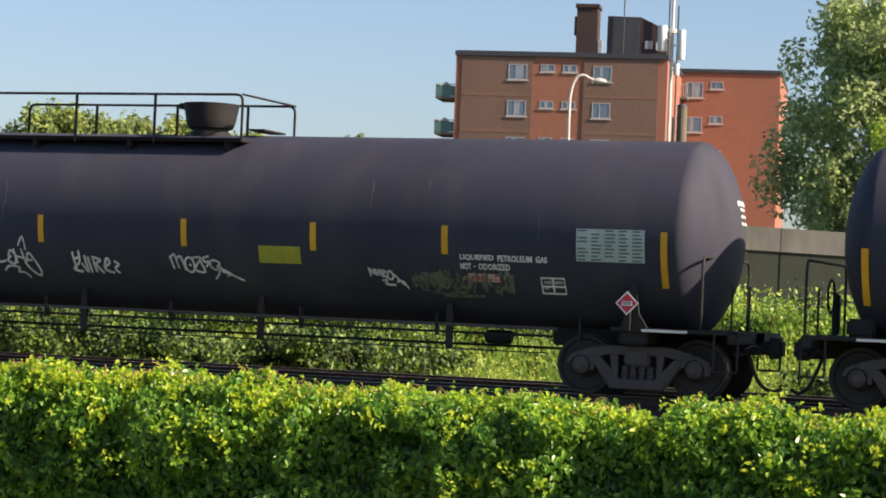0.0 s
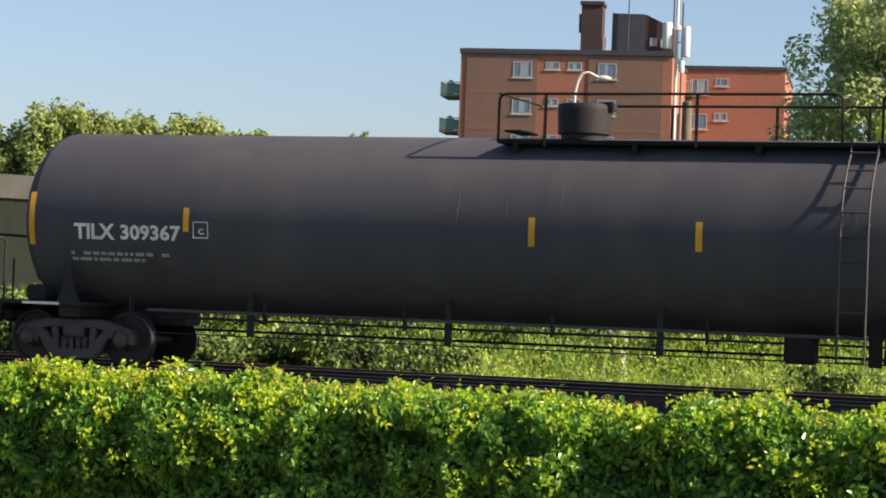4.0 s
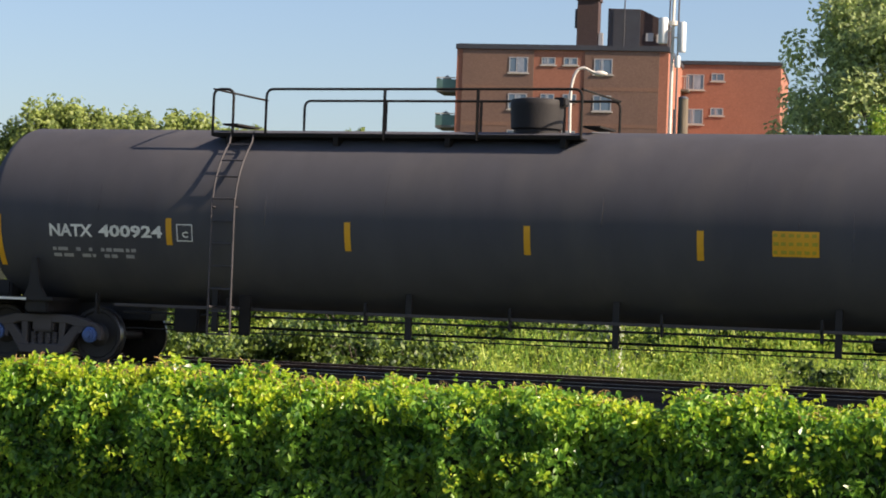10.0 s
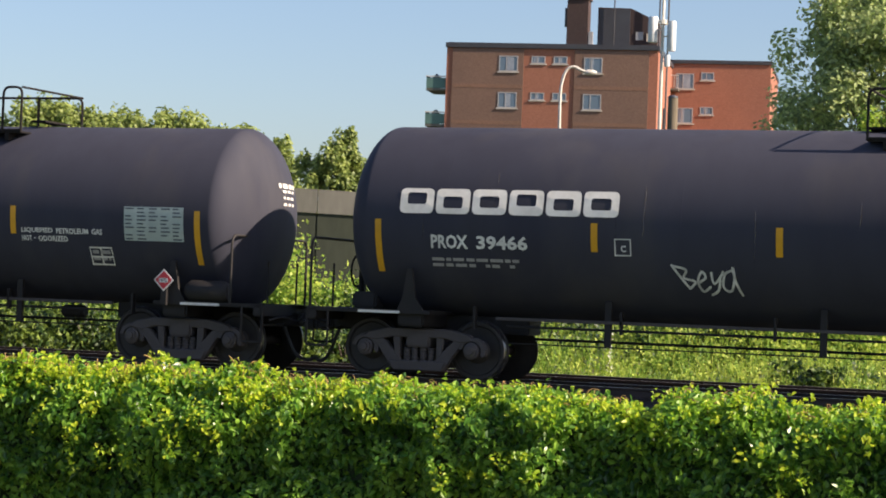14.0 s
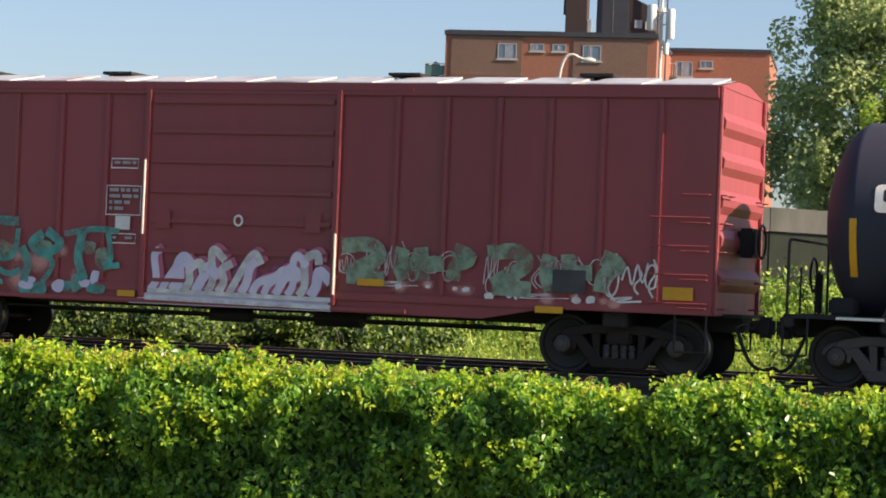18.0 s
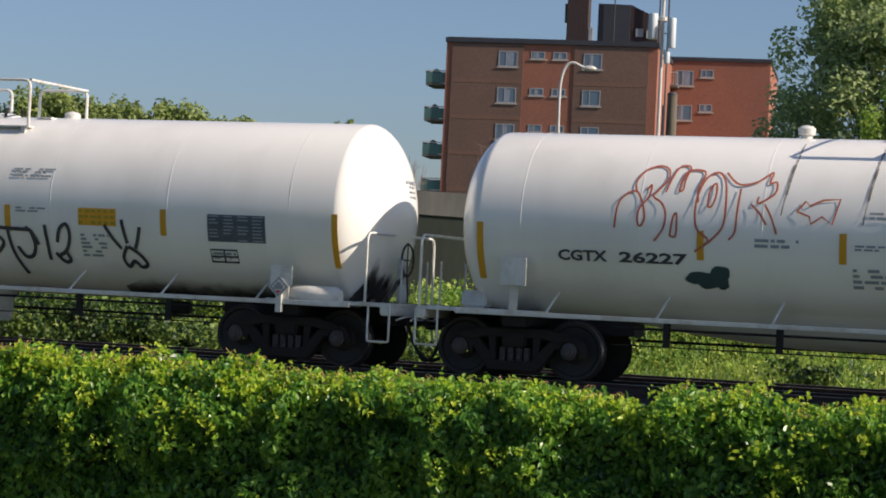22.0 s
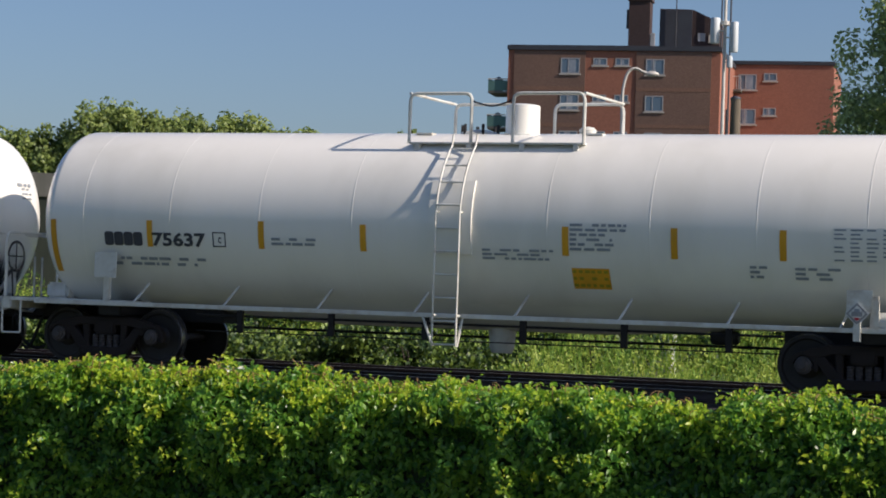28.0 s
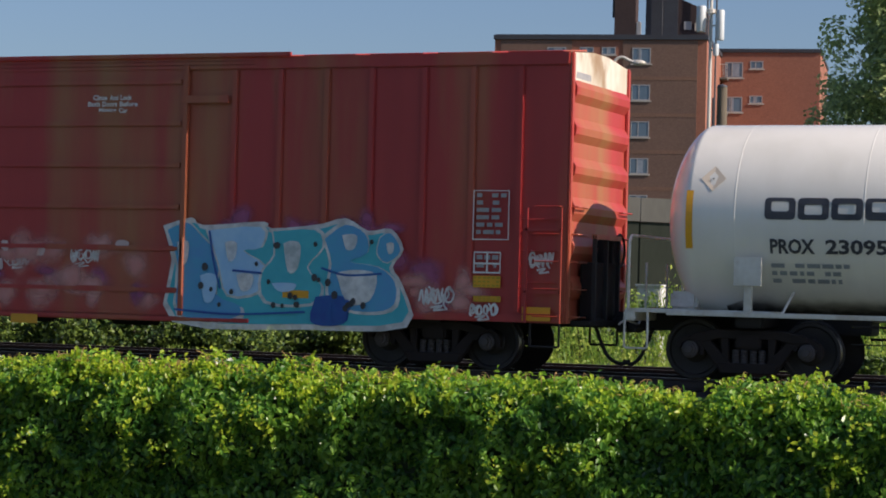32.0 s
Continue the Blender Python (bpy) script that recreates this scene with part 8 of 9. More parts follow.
def la(c, u0, z0, u1, z1):
    for k in range(4):
        z = z0 + (z1 - z0) * (k + 0.2) / 3.4
        part("grab_iron", rod((u0, -1.53, z), (u1, -1.53, z), 0.012, n=5), M[c.kind], c.root)


# ---------- the train ----------
TRAIN = []


c = tank_car("black tank car leading the visible part of the train", 9.50, (-8.00, 8.00), "black", "bogie", 0)
c.ladder = 0.00
st(c, -8.83, 1.51, -8.69, 2.33)
rl(c, -4.70, 3.82, 1.22, 4.54)
bo(c, -0.32, 4.03, 0.61, 4.58)
ld(c, -4.37, 0.37, -3.73, 3.63)
TRAIN.append((c, 2.50))

c = tank_car("black gas tank car with white emblem and white graffiti", 9.50, (-7.88, 8.04), "black", "bogie", 0)
c.ladder = -4.05
wm(c, -8.02, 2.57, -4.51, 2.99)
mk(c, -7.51, 2.04, -5.92, 2.24, 92514)
ba(c, -7.53, 1.73, -5.96, 1.89, 2)
st(c, -8.50, 1.64, -8.39, 2.48)
st(c, -4.97, 2.05, -4.87, 2.49)
st(c, -2.20, 2.03, -2.10, 2.48)
st(c, 0.45, 2.04, 0.56, 2.48)
st(c, 2.74, 2.04, 2.84, 2.48)
st(c, 4.96, 2.05, 5.07, 2.49)
st(c, 8.45, 1.65, 8.56, 2.48)
cb(c, -4.61, 2.00, -4.37, 2.25)
yg(c, 1.83, 1.82, 2.56, 2.09)
gw(c, -5.87, 1.47, -4.19, 1.91)
gw(c, -3.28, 1.45, -2.24, 2.07)
gw(c, -1.61, 1.54, -0.74, 1.88)
gw(c, 0.22, 1.52, 1.49, 1.85)
gw(c, 3.68, 1.51, 4.30, 1.84)
gd(c, 4.38, 1.43, 6.10, 1.79)
lp(c, 5.26, 1.83, 6.68, 2.06)
rp(c, 5.37, 1.65, 5.88, 1.77)
da(c, 7.14, 2.01, 8.21, 2.50)
sq(c, 6.55, 1.51, 6.92, 1.74)
pc(c, 7.83, 1.41)
rl(c, -4.70, 3.82, 1.22, 4.54)
ld(c, -4.37, 0.37, -3.73, 3.63)
bo(c, -0.32, 4.03, 0.61, 4.58)
TRAIN.append((c, -17.75))

c = tank_car("black gas tank car with a yellow notice panel", 9.77, (-8.29, 8.31), "black", "bogie", 0, 0.02, 0.05)
c.ladder = 4.77
st(c, -0.23, 2.17, -0.09, 2.61)
st(c, 2.39, 2.16, 2.52, 2.60)
st(c, 5.27, 2.13, 5.40, 2.58)
st(c, 8.83, 1.99, 9.00, 2.86)
st(c, -9.01, 1.98, -8.84, 2.85)
st(c, -6.11, 2.25, -6.00, 2.64)
yp(c, 5.44, 2.03, 6.11, 2.46)
no(c, 6.38, 2.02, 7.47, 2.13)
lq(c, 6.39, 1.89, 7.58, 1.97)
ba(c, 5.46, 1.67, 6.36, 1.81, 2)
ba(c, -8.21, 1.70, -6.24, 1.89, 2)
mk(c, -8.12, 2.08, -6.15, 2.36, 309367)
cb(c, -5.92, 2.16, -5.66, 2.41)
da(c, 7.70, 2.07, 8.75, 2.57)
pc(c, 8.04, 1.36)
rl(c, -0.93, 3.69, 5.38, 4.59)
ld(c, 4.44, 0.57, 5.10, 3.64)
bc(c, -0.37, 3.94, 0.64, 4.50)
ai(c, 8.40, 1.06, 9.09, 1.36)
TRAIN.append((c, -38.10))

c = tank_car("black gas tank car with white emblem, free of graffiti", 9.50, (-7.95, 7.99), "black", "bogie", 0, 0.02)
c.ladder = -4.12
wm(c, -8.12, 2.68, -4.59, 3.09)
mk(c, -7.60, 2.02, -6.03, 2.23, 39000)
ba(c, -7.60, 1.70, -6.09, 1.89, 2)
cb(c, -4.82, 2.01, -4.57, 2.25)
st(c, -8.53, 1.63, -8.45, 2.47)
st(c, -5.05, 2.04, -4.94, 2.48)
st(c, -2.79, 2.04, -2.68, 2.47)
st(c, -0.59, 2.04, -0.48, 2.49)
st(c, 2.14, 2.05, 2.25, 2.48)
st(c, 4.93, 2.05, 5.04, 2.48)
st(c, 8.40, 1.64, 8.52, 2.47)
yg(c, 0.14, 1.41, 0.86, 1.63)
lp(c, 5.22, 1.81, 6.62, 2.04)
da(c, 7.11, 1.98, 8.15, 2.54)
sq(c, 6.53, 1.47, 6.91, 1.71)
pc(c, 7.78, 1.40)
rl(c, -4.75, 3.76, 1.17, 4.53)
ld(c, -4.45, 0.57, -3.80, 3.65)
bo(c, -0.44, 4.05, 0.50, 4.56)
TRAIN.append((c, -58.45))

c = tank_car("black gas tank car with blue bearing caps and stickers", 9.75, (-8.20, 8.28), "black", "blue", 0)
c.ladder = -4.67
mk(c, -7.91, 2.06, -5.81, 2.28, 400924)
ba(c, -7.88, 1.69, -6.23, 1.89, 2)
ba(c, 5.95, 1.79, 6.72, 1.83, 1)
cb(c, -5.54, 2.04, -5.27, 2.30)
st(c, -8.92, 1.57, -8.86, 2.41)
st(c, -5.74, 1.97, -5.64, 2.40)
st(c, -2.59, 1.95, -2.49, 2.40)
st(c, 0.38, 1.97, 0.49, 2.41)
st(c, 3.09, 1.96, 3.19, 2.40)
st(c, 5.89, 1.96, 6.00, 2.41)
st(c, 8.80, 1.58, 8.89, 2.40)
yp(c, 4.22, 2.05, 4.91, 2.42)
pp(c, 6.04, 1.52, 6.54, 1.72)
pp(c, 6.62, 1.65, 7.13, 1.78)
sq(c, 7.33, 1.58, 7.75, 1.84)
da(c, 7.69, 2.07, 8.74, 2.55)
pc(c, 8.16, 1.34)
rl(c, -5.21, 3.64, 1.08, 4.56)
ld(c, -5.00, 0.52, -4.34, 3.52)
bc(c, -0.43, 3.93, 0.46, 4.47)
TRAIN.append((c, -78.70))

c = tank_car("black gas tank car with one white scrawl", 9.60, (-8.04, 8.02), "black", "bogie", 0, -0.05, -0.05)
c.ladder = 4.07
wm(c, -8.25, 2.55, -4.69, 2.95)
mk(c, -7.73, 2.01, -6.16, 2.24, 39466)
ba(c, -7.73, 1.71, -6.21, 1.88, 2)
cb(c, -4.78, 1.99, -4.54, 2.23)
st(c, -8.61, 1.64, -8.60, 2.45)
st(c, -5.16, 2.03, -5.05, 2.46)
st(c, -2.34, 2.03, -2.24, 2.46)
st(c, 0.41, 2.03, 0.51, 2.47)
st(c, 2.56, 2.05, 2.67, 2.48)
st(c, 4.86, 2.04, 4.96, 2.48)
st(c, 8.42, 1.65, 8.52, 2.49)
gw(c, -3.93, 1.42, -2.87, 1.88)
lp(c, 5.21, 1.85, 6.63, 2.07)
da(c, 7.09, 2.00, 8.18, 2.55)
sq(c, 6.54, 1.46, 6.90, 1.72)
pc(c, 7.64, 1.40)
rl(c, -1.16, 3.68, 4.79, 4.54)
ld(c, 3.80, 0.51, 4.35, 3.63)
bo(c, -0.55, 4.05, 0.42, 4.57)
ai(c, 8.00, 1.13, 8.91, 1.47)
TRAIN.append((c, -98.95))

c = tank_car("black gas tank car with looping white graffiti", 9.45, (-7.99, 8.00), "black", "bogie", 0)
c.ladder = 4.07
wm(c, -8.33, 2.55, -4.77, 2.97)
mk(c, -7.72, 2.05, -6.15, 2.27, 39341)
ba(c, -7.71, 1.73, -6.26, 1.93, 2)
cb(c, -5.07, 2.05, -4.80, 2.30)
st(c, -8.68, 1.62, -8.57, 2.46)
st(c, -5.22, 2.06, -5.12, 2.50)
st(c, -1.93, 2.06, -1.82, 2.51)
st(c, 0.53, 2.07, 0.64, 2.51)
st(c, 2.71, 2.06, 2.81, 2.50)
st(c, 4.97, 2.06, 5.08, 2.52)
st(c, 8.38, 1.64, 8.49, 2.50)
yg(c, -2.96, 1.75, -2.21, 2.00)
gw(c, -5.17, 1.23, -4.31, 1.93)
gw(c, 1.29, 1.25, 3.17, 2.07)
gw(c, 3.20, 1.63, 3.70, 2.00)
gd(c, -1.75, 1.41, 0.77, 2.16)
lp(c, 5.18, 1.95, 6.71, 2.17)
da(c, 7.11, 2.00, 8.19, 2.55)
sq(c, 6.44, 1.60, 6.84, 1.87)
pc(c, 7.74, 1.38)
rl(c, -1.11, 3.69, 4.80, 4.54)
ld(c, 3.77, 0.58, 4.36, 3.64)
bo(c, -0.49, 4.01, 0.57, 4.57)
ai(c, 8.18, 1.04, 8.96, 1.40)
TRAIN.append((c, -119.15))

c = tank_car("white tank car with red outline graffiti and grime", 7.92, (-6.60, 6.62), "white", "bogie", 8, 0.085, 0.07)
c.red_placard = True
c.ladder = 0.06
mk(c, -5.85, 1.83, -3.84, 2.01, 26227)
gr(c, -5.07, 2.05, -2.28, 3.15)
gr(c, -2.23, 2.46, -1.61, 2.90)
st(c, -3.69, 1.92, -3.60, 2.35)
st(c, -1.58, 1.94, -1.49, 2.38)
st(c, 1.08, 1.91, 1.17, 2.33)
st(c, 3.11, 1.90, 3.21, 2.33)
st(c, 5.22, 1.92, 5.32, 2.36)
st(c, 7.34, 1.52, 7.42, 2.34)
ba(c, -1.17, 2.57, -0.38, 2.70, 2)
ba(c, 0.73, 2.50, 1.44, 2.88, 5)
ba(c, -1.36, 2.12, -0.55, 2.22, 2)
ba(c, -1.39, 1.56, -0.53, 1.88, 4)
ba(c, 0.67, 1.56, 1.43, 1.86, 4)
ba(c, 3.81, 1.47, 4.32, 1.92, 6)
ba(c, -2.83, 2.10, -2.18, 2.26, 2)
da(c, 6.26, 1.78, 7.31, 2.21)
sq(c, 4.73, 1.57, 5.07, 1.77)
pc(c, 5.95, 1.66)
gk(c, 0.40, 2.12, 1.25, 2.40)
gk(c, 1.38, 1.29, 2.37, 2.09)
gt(c, -3.84, 1.48, -3.16, 1.87)
sloped_belly(c, -4.9, 4.9, 0.26)
dr(c, -2.3, 2.6, 3.75)
dr(c, -1.1, 2.5, 3.75)
dr(c, 1.85, 2.3, 3.6)
rl(c, -0.93, 3.66, 2.08, 4.49)
ld(c, -0.32, 0.52, 0.44, 3.62)
bo(c, 0.34, 3.97, 0.91, 4.47)
cp(c, -2.60, 3.83, -2.29, 4.12)
st(c, -7.15, 1.51, -7.05, 2.37)
ai(c, 6.74, 0.95, 7.64, 1.27)
TRAIN.append((c, -154.45))

c = tank_car("white tank car with dark emblem and black graffiti", 7.98, (-6.42, 6.45), "white", "bogie", 7, 0.0, 0.11)
c.ladder = 0.08
wm(c, -6.16, 2.42, -2.77, 2.78)
mk(c, -6.00, 1.97, -4.53, 2.13, 23087)
ba(c, -5.78, 1.45, -4.79, 1.76, 3)
ba(c, 1.51, 2.82, 2.36, 2.99, 3)
ba(c, 1.63, 2.24, 2.19, 2.34, 2)
ba(c, 2.83, 1.55, 3.36, 1.94, 6)
cb(c, -4.17, 1.92, -3.94, 2.16)
st(c, -4.37, 1.95, -4.29, 2.35)
st(c, -1.50, 1.95, -1.42, 2.37)
st(c, 1.43, 1.94, 1.51, 2.37)
st(c, 4.32, 1.96, 4.42, 2.38)
st(c, 7.35, 1.56, 7.43, 2.40)
yp(c, 2.81, 2.08, 3.51, 2.36)
da(c, 5.17, 1.90, 6.19, 2.33)
sq(c, 5.19, 1.58, 5.66, 1.77)
pc(c, 6.34, 1.23)
gk(c, -2.30, 1.36, -0.41, 2.33)
gk(c, 0.51, 1.27, 2.68, 2.00)
gk(c, 3.28, 1.41, 3.96, 2.23)
gb(c, -3.75, 1.44, -2.96, 2.09)
rl(c, -0.94, 3.65, 1.45, 4.50)
ld(c, -0.31, 0.48, 0.48, 3.58)
bo(c, -0.58, 3.97, -0.14, 4.40)
cp(c, 1.65, 3.87, 1.82, 4.07)
st(c, -7.16, 1.51, -7.06, 2.37)
ai(c, 6.57, 0.95, 7.47, 1.27)
TRAIN.append((c, -171.35))

c = tank_car("clean white tank car with yellow panel", 7.84, (-6.60, 6.60), "white", "bogie", 8, 0.0, 0.15)
c.ladder = 0.18
c.pale = True
mk(c, -6.22, 2.02, -4.17, 2.34, 26336)
st(c, -1.81, 1.89, -1.73, 2.36)
st(c, 1.56, 1.91, 1.65, 2.35)
st(c, 3.35, 1.91, 3.44, 2.36)
st(c, 4.98, 1.90, 5.06, 2.35)
st(c, 7.16, 1.53, 7.25, 2.35)
st(c, -3.45, 1.83, -3.39, 2.24)
st(c, -1.86, 1.80, -1.80, 2.23)
yp(c, 2.20, 1.60, 2.81, 1.91)
da(c, 5.79, 2.00, 6.84, 2.49)
fr(c, 5.21, 2.34, 5.73, 2.44)
ba(c, 1.98, 1.99, 2.90, 2.49, 6)
ba(c, 3.53, 1.76, 3.90, 2.14, 4)
ba(c, 5.50, 1.75, 6.04, 1.84, 2)
pc(c, 6.48, 1.34)
rl(c, -0.88, 3.63, 2.42, 4.53)
ld(c, -0.17, 0.41, 0.54, 3.61)
bo(c, -0.61, 3.92, -0.00, 4.42)
st(c, -6.98, 1.51, -6.88, 2.37)
sloped_belly(c, -4.6, 4.6, 0.15)
patch(c, "notice_sticker", 6.98, 1.47, 7.12, 1.55, "placard_red", 0.009, "small red sticker")
ai(c, 6.72, 0.95, 7.62, 1.27)
TRAIN.append((c, -188.50))

c = tank_car("white tank car with yellow strips across its number", 7.87, (-6.10, 6.68), "white", "bogie", 9, 0.0, 0.22)
c.ladder = 0.27
c.pale = True
mk(c, -5.92, 1.95, -4.03, 2.20, 75637)
cb(c, -3.89, 1.98, -3.67, 2.20)
ba(c, -5.94, 1.61, -4.07, 1.78, 2)
ba(c, -2.83, 1.99, -2.00, 2.14, 2)
ba(c, 0.80, 1.86, 2.00, 2.05, 3)
ba(c, 2.24, 2.02, 3.14, 2.46, 6)
ba(c, 5.03, 1.68, 5.29, 1.89, 3)
ba(c, 5.71, 1.67, 6.38, 1.88, 3)
st(c, -6.95, 1.51, -6.85, 2.37)
sloped_belly(c, -4.4, 4.6, 0.15)
st(c, -5.11, 1.95, -5.02, 2.38)
st(c, -3.06, 1.96, -2.97, 2.40)
st(c, -1.26, 1.96, -1.17, 2.38)
st(c, 2.12, 1.97, 2.21, 2.41)
st(c, 3.84, 1.96, 3.93, 2.42)
st(c, 5.49, 1.97, 5.59, 2.42)
st(c, 7.15, 1.58, 7.31, 2.51)
da(c, 6.27, 1.97, 7.22, 2.47)
yp(c, 2.24, 1.48, 2.84, 1.79)
pc(c, 6.51, 1.24)
rl(c, -0.71, 3.62, 2.22, 4.51)
ld(c, -0.07, 0.50, 0.61, 3.62)
bo(c, 0.57, 3.94, 1.13, 4.44)
cp(c, 1.88, 3.88, 2.03, 4.03)
ai(c, 6.80, 0.95, 7.70, 1.27)
TRAIN.append((c, -205.60))

c = tank_car("white tank car with beige diamond patches and dark emblem", 8.13, (-6.50, 6.50), "white", "bogie", 8, 0.045, 0.07)
c.ladder = 0.11
wm(c, -6.19, 2.40, -3.23, 2.73)
mk(c, -6.11, 1.89, -4.38, 2.13, 23095)
cb(c, -3.94, 1.90, -3.72, 2.13)
yp(c, -3.38, 1.86, -2.67, 2.13)
ba(c, -6.11, 1.43, -4.95, 1.76, 3)
ba(c, 0.46, 2.83, 1.15, 3.00, 3)
ba(c, 0.50, 2.21, 0.96, 2.33, 2)
ba(c, 2.97, 1.65, 3.47, 2.05, 6)
ba(c, 5.76, 1.76, 6.15, 1.91, 2)
st(c, -4.30, 1.66, -4.25, 2.09)
st(c, -1.27, 1.68, -1.22, 2.10)
st(c, 1.31, 1.68, 1.38, 2.11)
st(c, 4.32, 1.68, 4.39, 2.11)
st(c, 7.32, 1.97, 7.44, 2.84)
st(c, -7.40, 1.96, -7.27, 2.82)
sy(c, 5.42, 2.59, 5.94, 2.71)
da(c, 5.20, 2.00, 6.23, 2.45)
sq(c, 5.25, 1.58, 5.72, 1.90)
pc(c, 6.36, 1.24)
dm(c, -7.00, 3.00)
dm(c, -3.43, 2.98)
dm(c, 3.28, 3.01)
dm(c, 7.13, 3.03)
rl(c, -0.87, 3.62, 1.49, 4.50)
ld(c, -0.25, 0.49, 0.46, 3.63)
bo(c, 0.35, 3.94, 0.92, 4.40)
ai(c, 6.62, 0.95, 7.56, 1.27)
cp(c, -1.59, 3.85, -1.43, 4.04)
TRAIN.append((c, -222.30))

c = box_car("maroon boxcar with galvanised roof, covered in graffiti", 7.63, (-6.11, 6.12), "maroon", 4.37, 4.53, 0.97, 0.78, (-1.83, 1.61),
            [(-6.80, 0.05), (-5.94, 0.05), (-5.10, 0.05), (-4.26, 0.05), (-3.41, 0.05), (-2.56, 0.05), (2.55, 0.05), (3.37, 0.05), (4.22, 0.05), (5.05, 0.05), (5.88, 0.05), (6.77, 0.05)])
mk(c, -6.47, 1.64, -5.39, 1.83, 62212)
gw(c, -6.72, 2.47, -6.10, 2.96)
wl(c, -2.44, 2.96, -1.95, 3.11)
wl(c, -2.51, 2.20, -1.88, 2.67)
wl(c, -2.42, 1.74, -1.95, 1.89)
wp(c, -2.33, 1.96, -2.06, 2.18)
yr(c, -7.47, 1.18, -7.00, 1.39)
yr(c, -5.01, 1.11, -4.58, 1.22)
yr(c, -2.23, 0.88, -1.91, 0.98)
yr(c, 1.99, 1.21, 2.44, 1.32)
yr(c, 4.92, 0.91, 5.36, 1.01)
yr(c, 6.90, 1.18, 7.36, 1.37)
gt(c, -5.55, 0.88, -2.18, 2.07)
ga(c, -2.03, 0.76, 1.55, 1.70)
gn(c, 1.50, 1.19, 3.96, 1.92)
gn(c, 3.93, 1.09, 6.32, 1.90)
gw(c, 5.95, 1.14, 6.91, 1.77)
dk(c, 5.18, 1.22, 5.70, 1.57)
cb(c, -4.86, 1.81, -4.58, 2.04)
dg(c, -0.1, 2.16)
la(c, 6.68, 1.05, 7.57, 2.49)
TRAIN.append((c, -137.45))

c = box_car("tall weathered red boxcar with a blue graffiti piece", 9.28, (-7.0, 7.0), "red", 4.92, 5.02, 0.78, 0.62, (-4.3, 2.75),
            [(3.58, 0.06), (4.40, 0.06), (5.22, 0.06), (6.00, 0.06), (6.90, 0.06), (7.72, 0.06), (8.50, 0.06), (-5.20, 0.06), (-6.00, 0.06), (-6.80, 0.06), (-7.60, 0.06), (-8.40, 0.06)])
gx(c, 2.34, 0.56, 6.71, 2.32)
wl(c, 7.78, 2.04, 8.36, 2.79)
sq(c, 7.81, 1.53, 8.24, 1.84)
yp(c, 7.80, 1.30, 8.25, 1.48)
yp(c, 7.81, 1.08, 8.26, 1.17)
yr(c, 8.62, 0.81, 9.08, 1.02)
yr(c, 4.55, 1.06, 5.01, 1.18)
yr(c, -0.51, 0.52, 0.01, 0.67)
gw(c, 6.92, 0.95, 7.50, 1.29)
gw(c, 7.73, 0.82, 8.21, 1.07)
gw(c, 8.70, 1.56, 9.09, 1.87)
la(c, 8.58, 0.81, 9.20, 2.45)
dd(c, -3.77, 4.01, -2.58, 4.41)
dd(c, 0.86, 4.00, 1.81, 4.32)
TRAIN.append((c, -240.85))


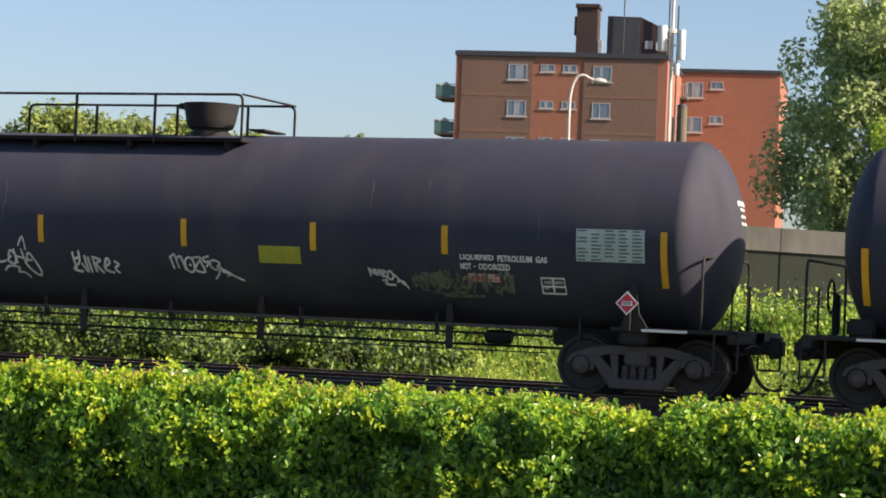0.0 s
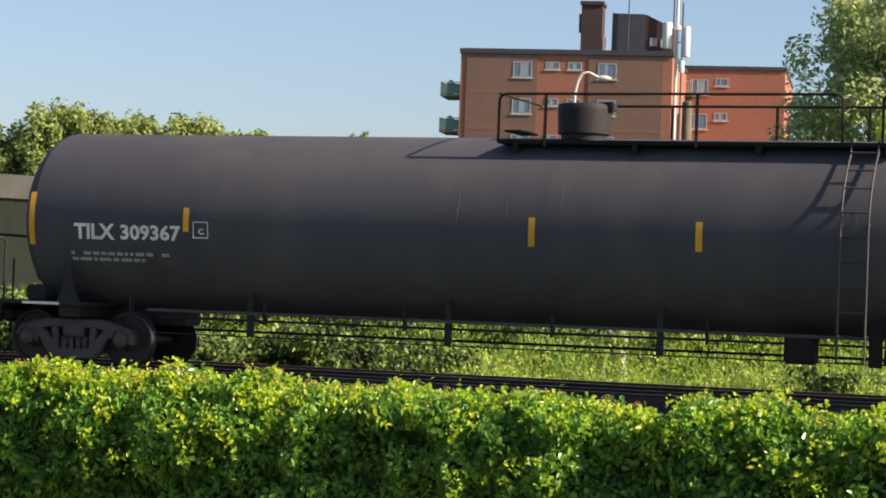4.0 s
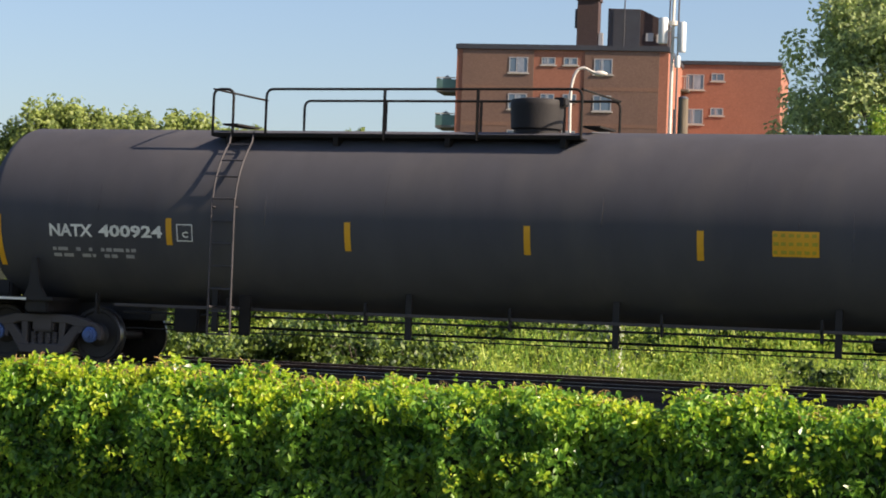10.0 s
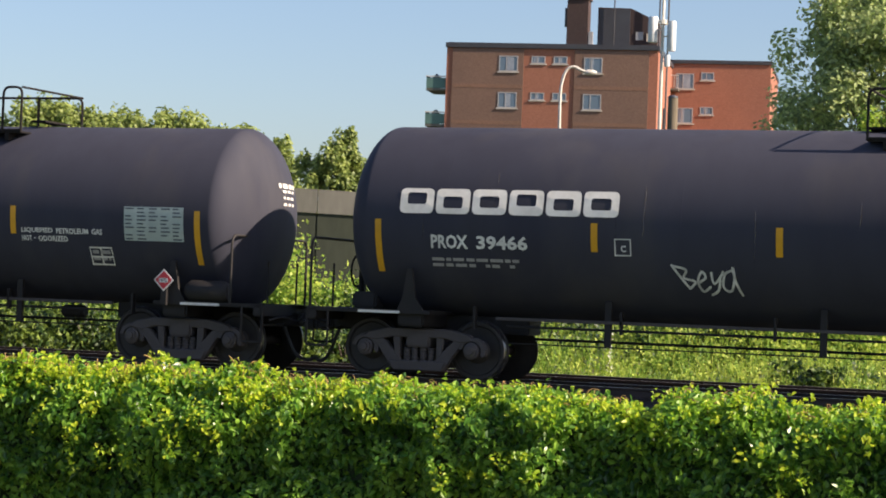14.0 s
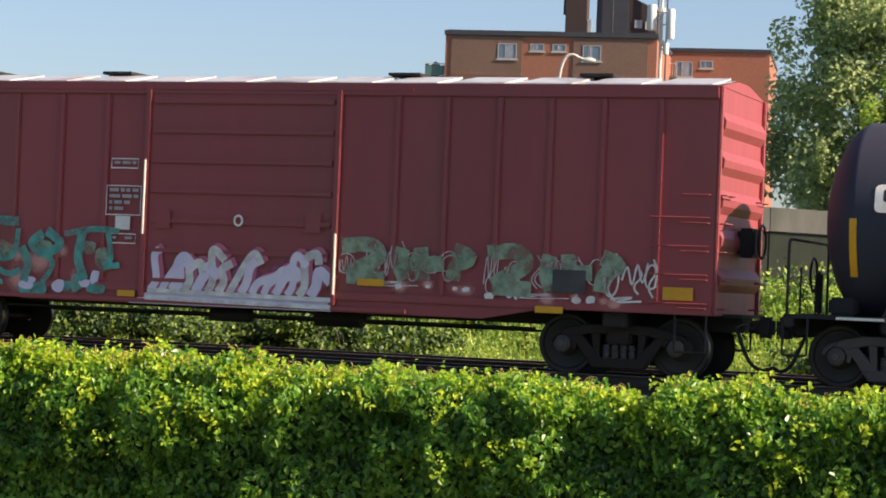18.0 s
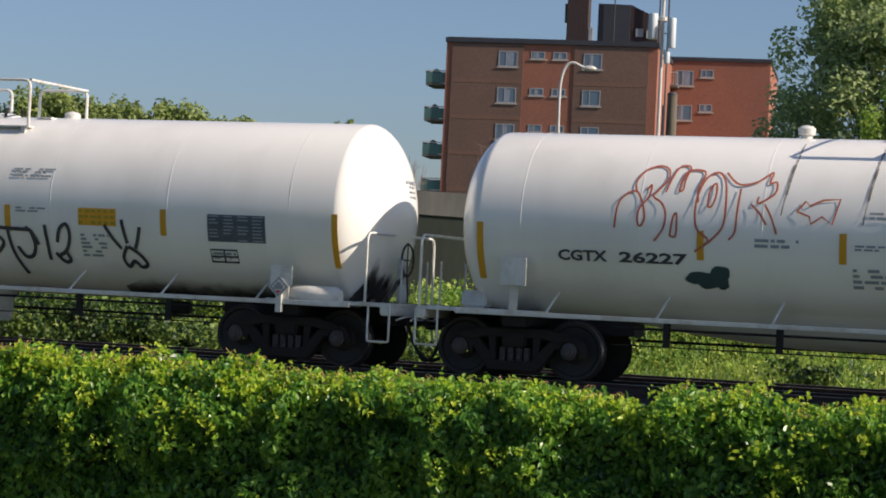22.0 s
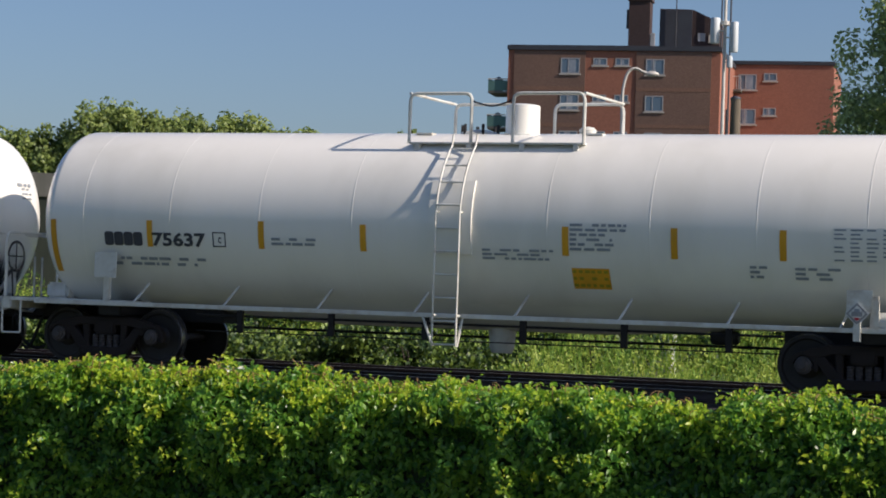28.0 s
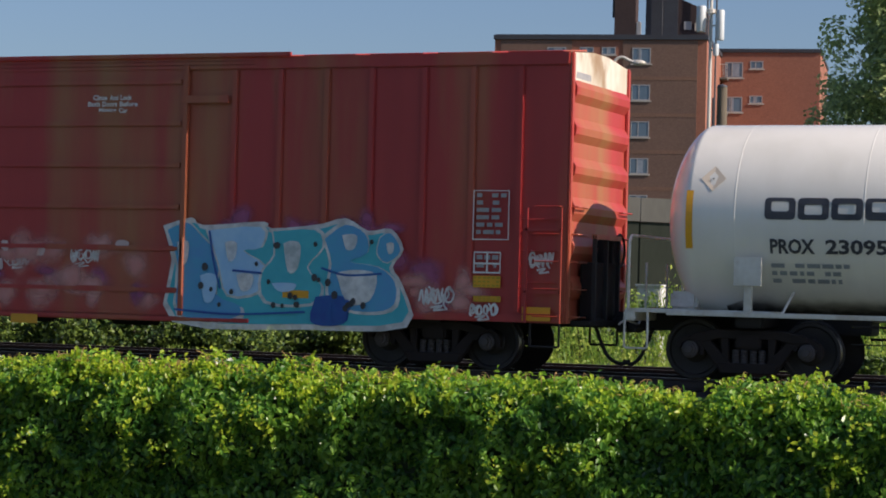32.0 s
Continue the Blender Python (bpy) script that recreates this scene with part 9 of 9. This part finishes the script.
# ---------- road vehicles ----------
def road_car(label, paint, length, height, width, hatch):
    """A car facing +x, its wheels on z = 0."""
    root = thing("car", label, "car")
    h, L = height, length / 2
    belt = h * 0.62
    low = [(-L, 0.45), (-L + 0.05, 0.3), (L - 0.05, 0.3), (L, 0.5), (L - 0.05, belt * 0.82), (L * 0.42, belt + 0.02), (-L * 0.8, belt + 0.04), (-L + 0.02, belt - 0.02)]
    bm = prism(low, -width / 2, width / 2)
    bmesh.ops.bevel(bm, geom=list(bm.edges), offset=0.07, segments=3, affect="EDGES")
    part("body", bm, M[paint], root)
    rear = -L * (0.86 if hatch else 0.62)
    cab = [(L * 0.46, belt), (L * 0.12, h - 0.09), (-L * 0.08, h - 0.01), (-L * 0.35, h), (rear * 0.9, h - 0.13 if hatch else h - 0.16), (rear - (0.1 if hatch else 0.45), belt)]

    def cabin(pts, inset, grow):
        b = bmesh.new()
        rows = []
        for y, k in ((-1, 0), (1, 0)):
            rows.append([b.verts.new((x, y * (width / 2 - 0.06 - (0.17 if z > belt + 0.1 else 0.0) + grow), z + (inset if z > belt + 0.1 else 0))) for x, z in pts])
        b.faces.new(rows[0])
        b.faces.new(list(reversed(rows[1])))
        n = len(pts)
        for k in range(n):
            b.faces.new((rows[0][k], rows[1][k], rows[1][(k + 1) % n], rows[0][(k + 1) % n]))
        bmesh.ops.recalc_face_normals(b, faces=b.faces)
        bmesh.ops.bevel(b, geom=list(b.edges), offset=0.04, segments=2, affect="EDGES")
        return b

    part("glazing", cabin(cab, -0.02, 0.0), M["car_glass"], root, "dark car windows")
    roof = [(L * 0.1, h - 0.1), (-L * 0.08, h), (-L * 0.35, h + 0.012), (rear * 0.92, h - 0.11 if hatch else h - 0.15)]
    bm = bmesh.new()
    w = width / 2 - 0.2
    up = [[bm.verts.new((x, y * w, z + (0.02 if abs(y) < 0.9 else -0.02))) for x, z in roof] for y in (-1, -0.8, 0, 0.8, 1)]
    dn = [[bm.verts.new((x, y * w * 0.98, z - 0.06)) for x, z in roof] for y in (-1, 1)]
    for a, b in zip(up, up[1:]):
        for k in range(3):
            bm.faces.new((a[k], a[k + 1], b[k + 1], b[k]))
    for a, b in ((up[0], dn[0]), (up[-1], dn[1])):
        for k in range(3):
            bm.faces.new((a[k], a[k + 1], b[k + 1], b[k]))
    bmesh.ops.recalc_face_normals(bm, faces=bm.faces)
    part("roof", bm, M[paint], root)
    for y in (-1, 1):
        for a, b in (((L * 0.46, belt), (L * 0.1, h - 0.08)), ((-L * 0.12, belt), (-L * 0.14, h - 0.05)), ((rear - 0.05, belt), (rear * 0.9, h - 0.14))):
            part("pillar", rod((a[0], y * (width / 2 - 0.055), a[1]), (b[0], y * (width / 2 - 0.22), b[1]), 0.04, n=6), M[paint], root)
        if hatch:
            part("roof_rail", tube(spline([(L * 0.05, y * w * 0.93, h - 0.03), (-L * 0.05, y * w * 0.93, h + 0.06), (-L * 0.35, y * w * 0.93, h + 0.075), (rear * 0.8, y * w * 0.93, h - 0.04)], 4), 0.022), M[paint], root, "silver roof rail")
        part("door_mirror", box(L * 0.34, L * 0.42, y * (width / 2 + 0.02) - 0.07, y * (width / 2 + 0.02) + 0.07, belt, belt + 0.13, bevel=0.03), M[paint], root)
        part("headlight", box(L - 0.12, L - 0.01, y * (width / 2 - 0.28) - 0.16, y * (width / 2 - 0.28) + 0.16, belt * 0.68, belt * 0.8, bevel=0.02), M["frame_white"], root)
        part("tail_light", box(-L - 0.005, -L + 0.1, y * (width / 2 - 0.2) - 0.12, y * (width / 2 - 0.2) + 0.12, belt * 0.7, belt * 0.92, bevel=0.02), M["placard_red"], root)
        for x in (-L * 0.6, L * 0.62):
            wh = part("wheel", lathe([(-0.1, 0), (-0.1, 0.22), (-0.11, 0.3), (-0.08, 0.33), (0.08, 0.33), (0.11, 0.3), (0.1, 0.22), (0.1, 0)], "y", (x, y * (width / 2 - 0.08), 0.33), 22), M["rubber"], root)
            part("rim", lathe([(-0.115, 0), (-0.115, 0.19), (-0.105, 0.21), (0.105, 0.21), (0.115, 0.19), (0.115, 0)], "y", (x, y * (width / 2 - 0.08), 0.33), 16), M["galv"], wh)
    return root


suv = road_car("silver sport utility car with roof rails on the near road", "car_silver", 4.6, 1.46, 1.85, True)
sedan = road_car("dark blue sedan on the near road", "car_navy", 4.7, 1.38, 1.82, False)
blue_car = road_car("light blue sport utility car on the raised road", "car_blue", 4.5, 1.66, 1.84, True)
white_car = road_car("white sedan on the raised road", "car_white", 4.6, 1.46, 1.82, False)


# ---------- how the train and the road vehicles move ----------
def travelled(t):
    """How far the train has rolled after t seconds."""
    u, s = t / 32, 0.0
    for k, a in enumerate((212.8892, 48.3733, -413.732, 1472.7734, -2676.6129, 2757.9643, -1560.1333, 378.603)):
        s += a * u ** (k + 1)
    return s


def motions():
    for c, x0 in TRAIN:
        walk(c.root, [(t, pose(x0 + travelled(t), 0, 0)) for t in range(33)])
        # wheels turn while the car passes the camera
        ts = [k / 10 for k in range(321) if -32 < x0 + travelled(k / 10) < 6]
        if not ts:
            continue
        ts = sorted({0.0, 32.0, *ts})
        near = [t for t in ts if -32 < x0 + travelled(t) < 6]
        for w, q in c.wheelsets:
            rows = []
            for t in ts:
                tt = min(max(t, near[0]), near[-1])
                rows.append((t, pose(q, 0, 0.457, 0, math.degrees((travelled(tt) - travelled(near[0])) / 0.457), 0)))
            walk(w, rows)
    walk(suv, [(t, pose(-8.3 + 8.8 * (t - 17.0), -19.1, -1.92)) for t in range(0, 33, 4)])
    walk(sedan, [(t, pose(-10.95 - 10.0 * (t - 20.1), -15.7, -1.92, 0, 0, 180)) for t in range(0, 33, 4)])
    for car, u0, t0, v, off in ((blue_car, 2.9, 8.4, 14.6, 2.6), (white_car, -6.6, 11.0, 11.6, 2.6)):
        rows = []
        for t in range(33):
            p = along(min(max(u0 + v * (t - t0), -56), 66), off)
            rows.append((t, pose(p.x, p.y, p.z - 0.9, 0, 1.5, 21.4)))
        walk(car, rows)


motions()
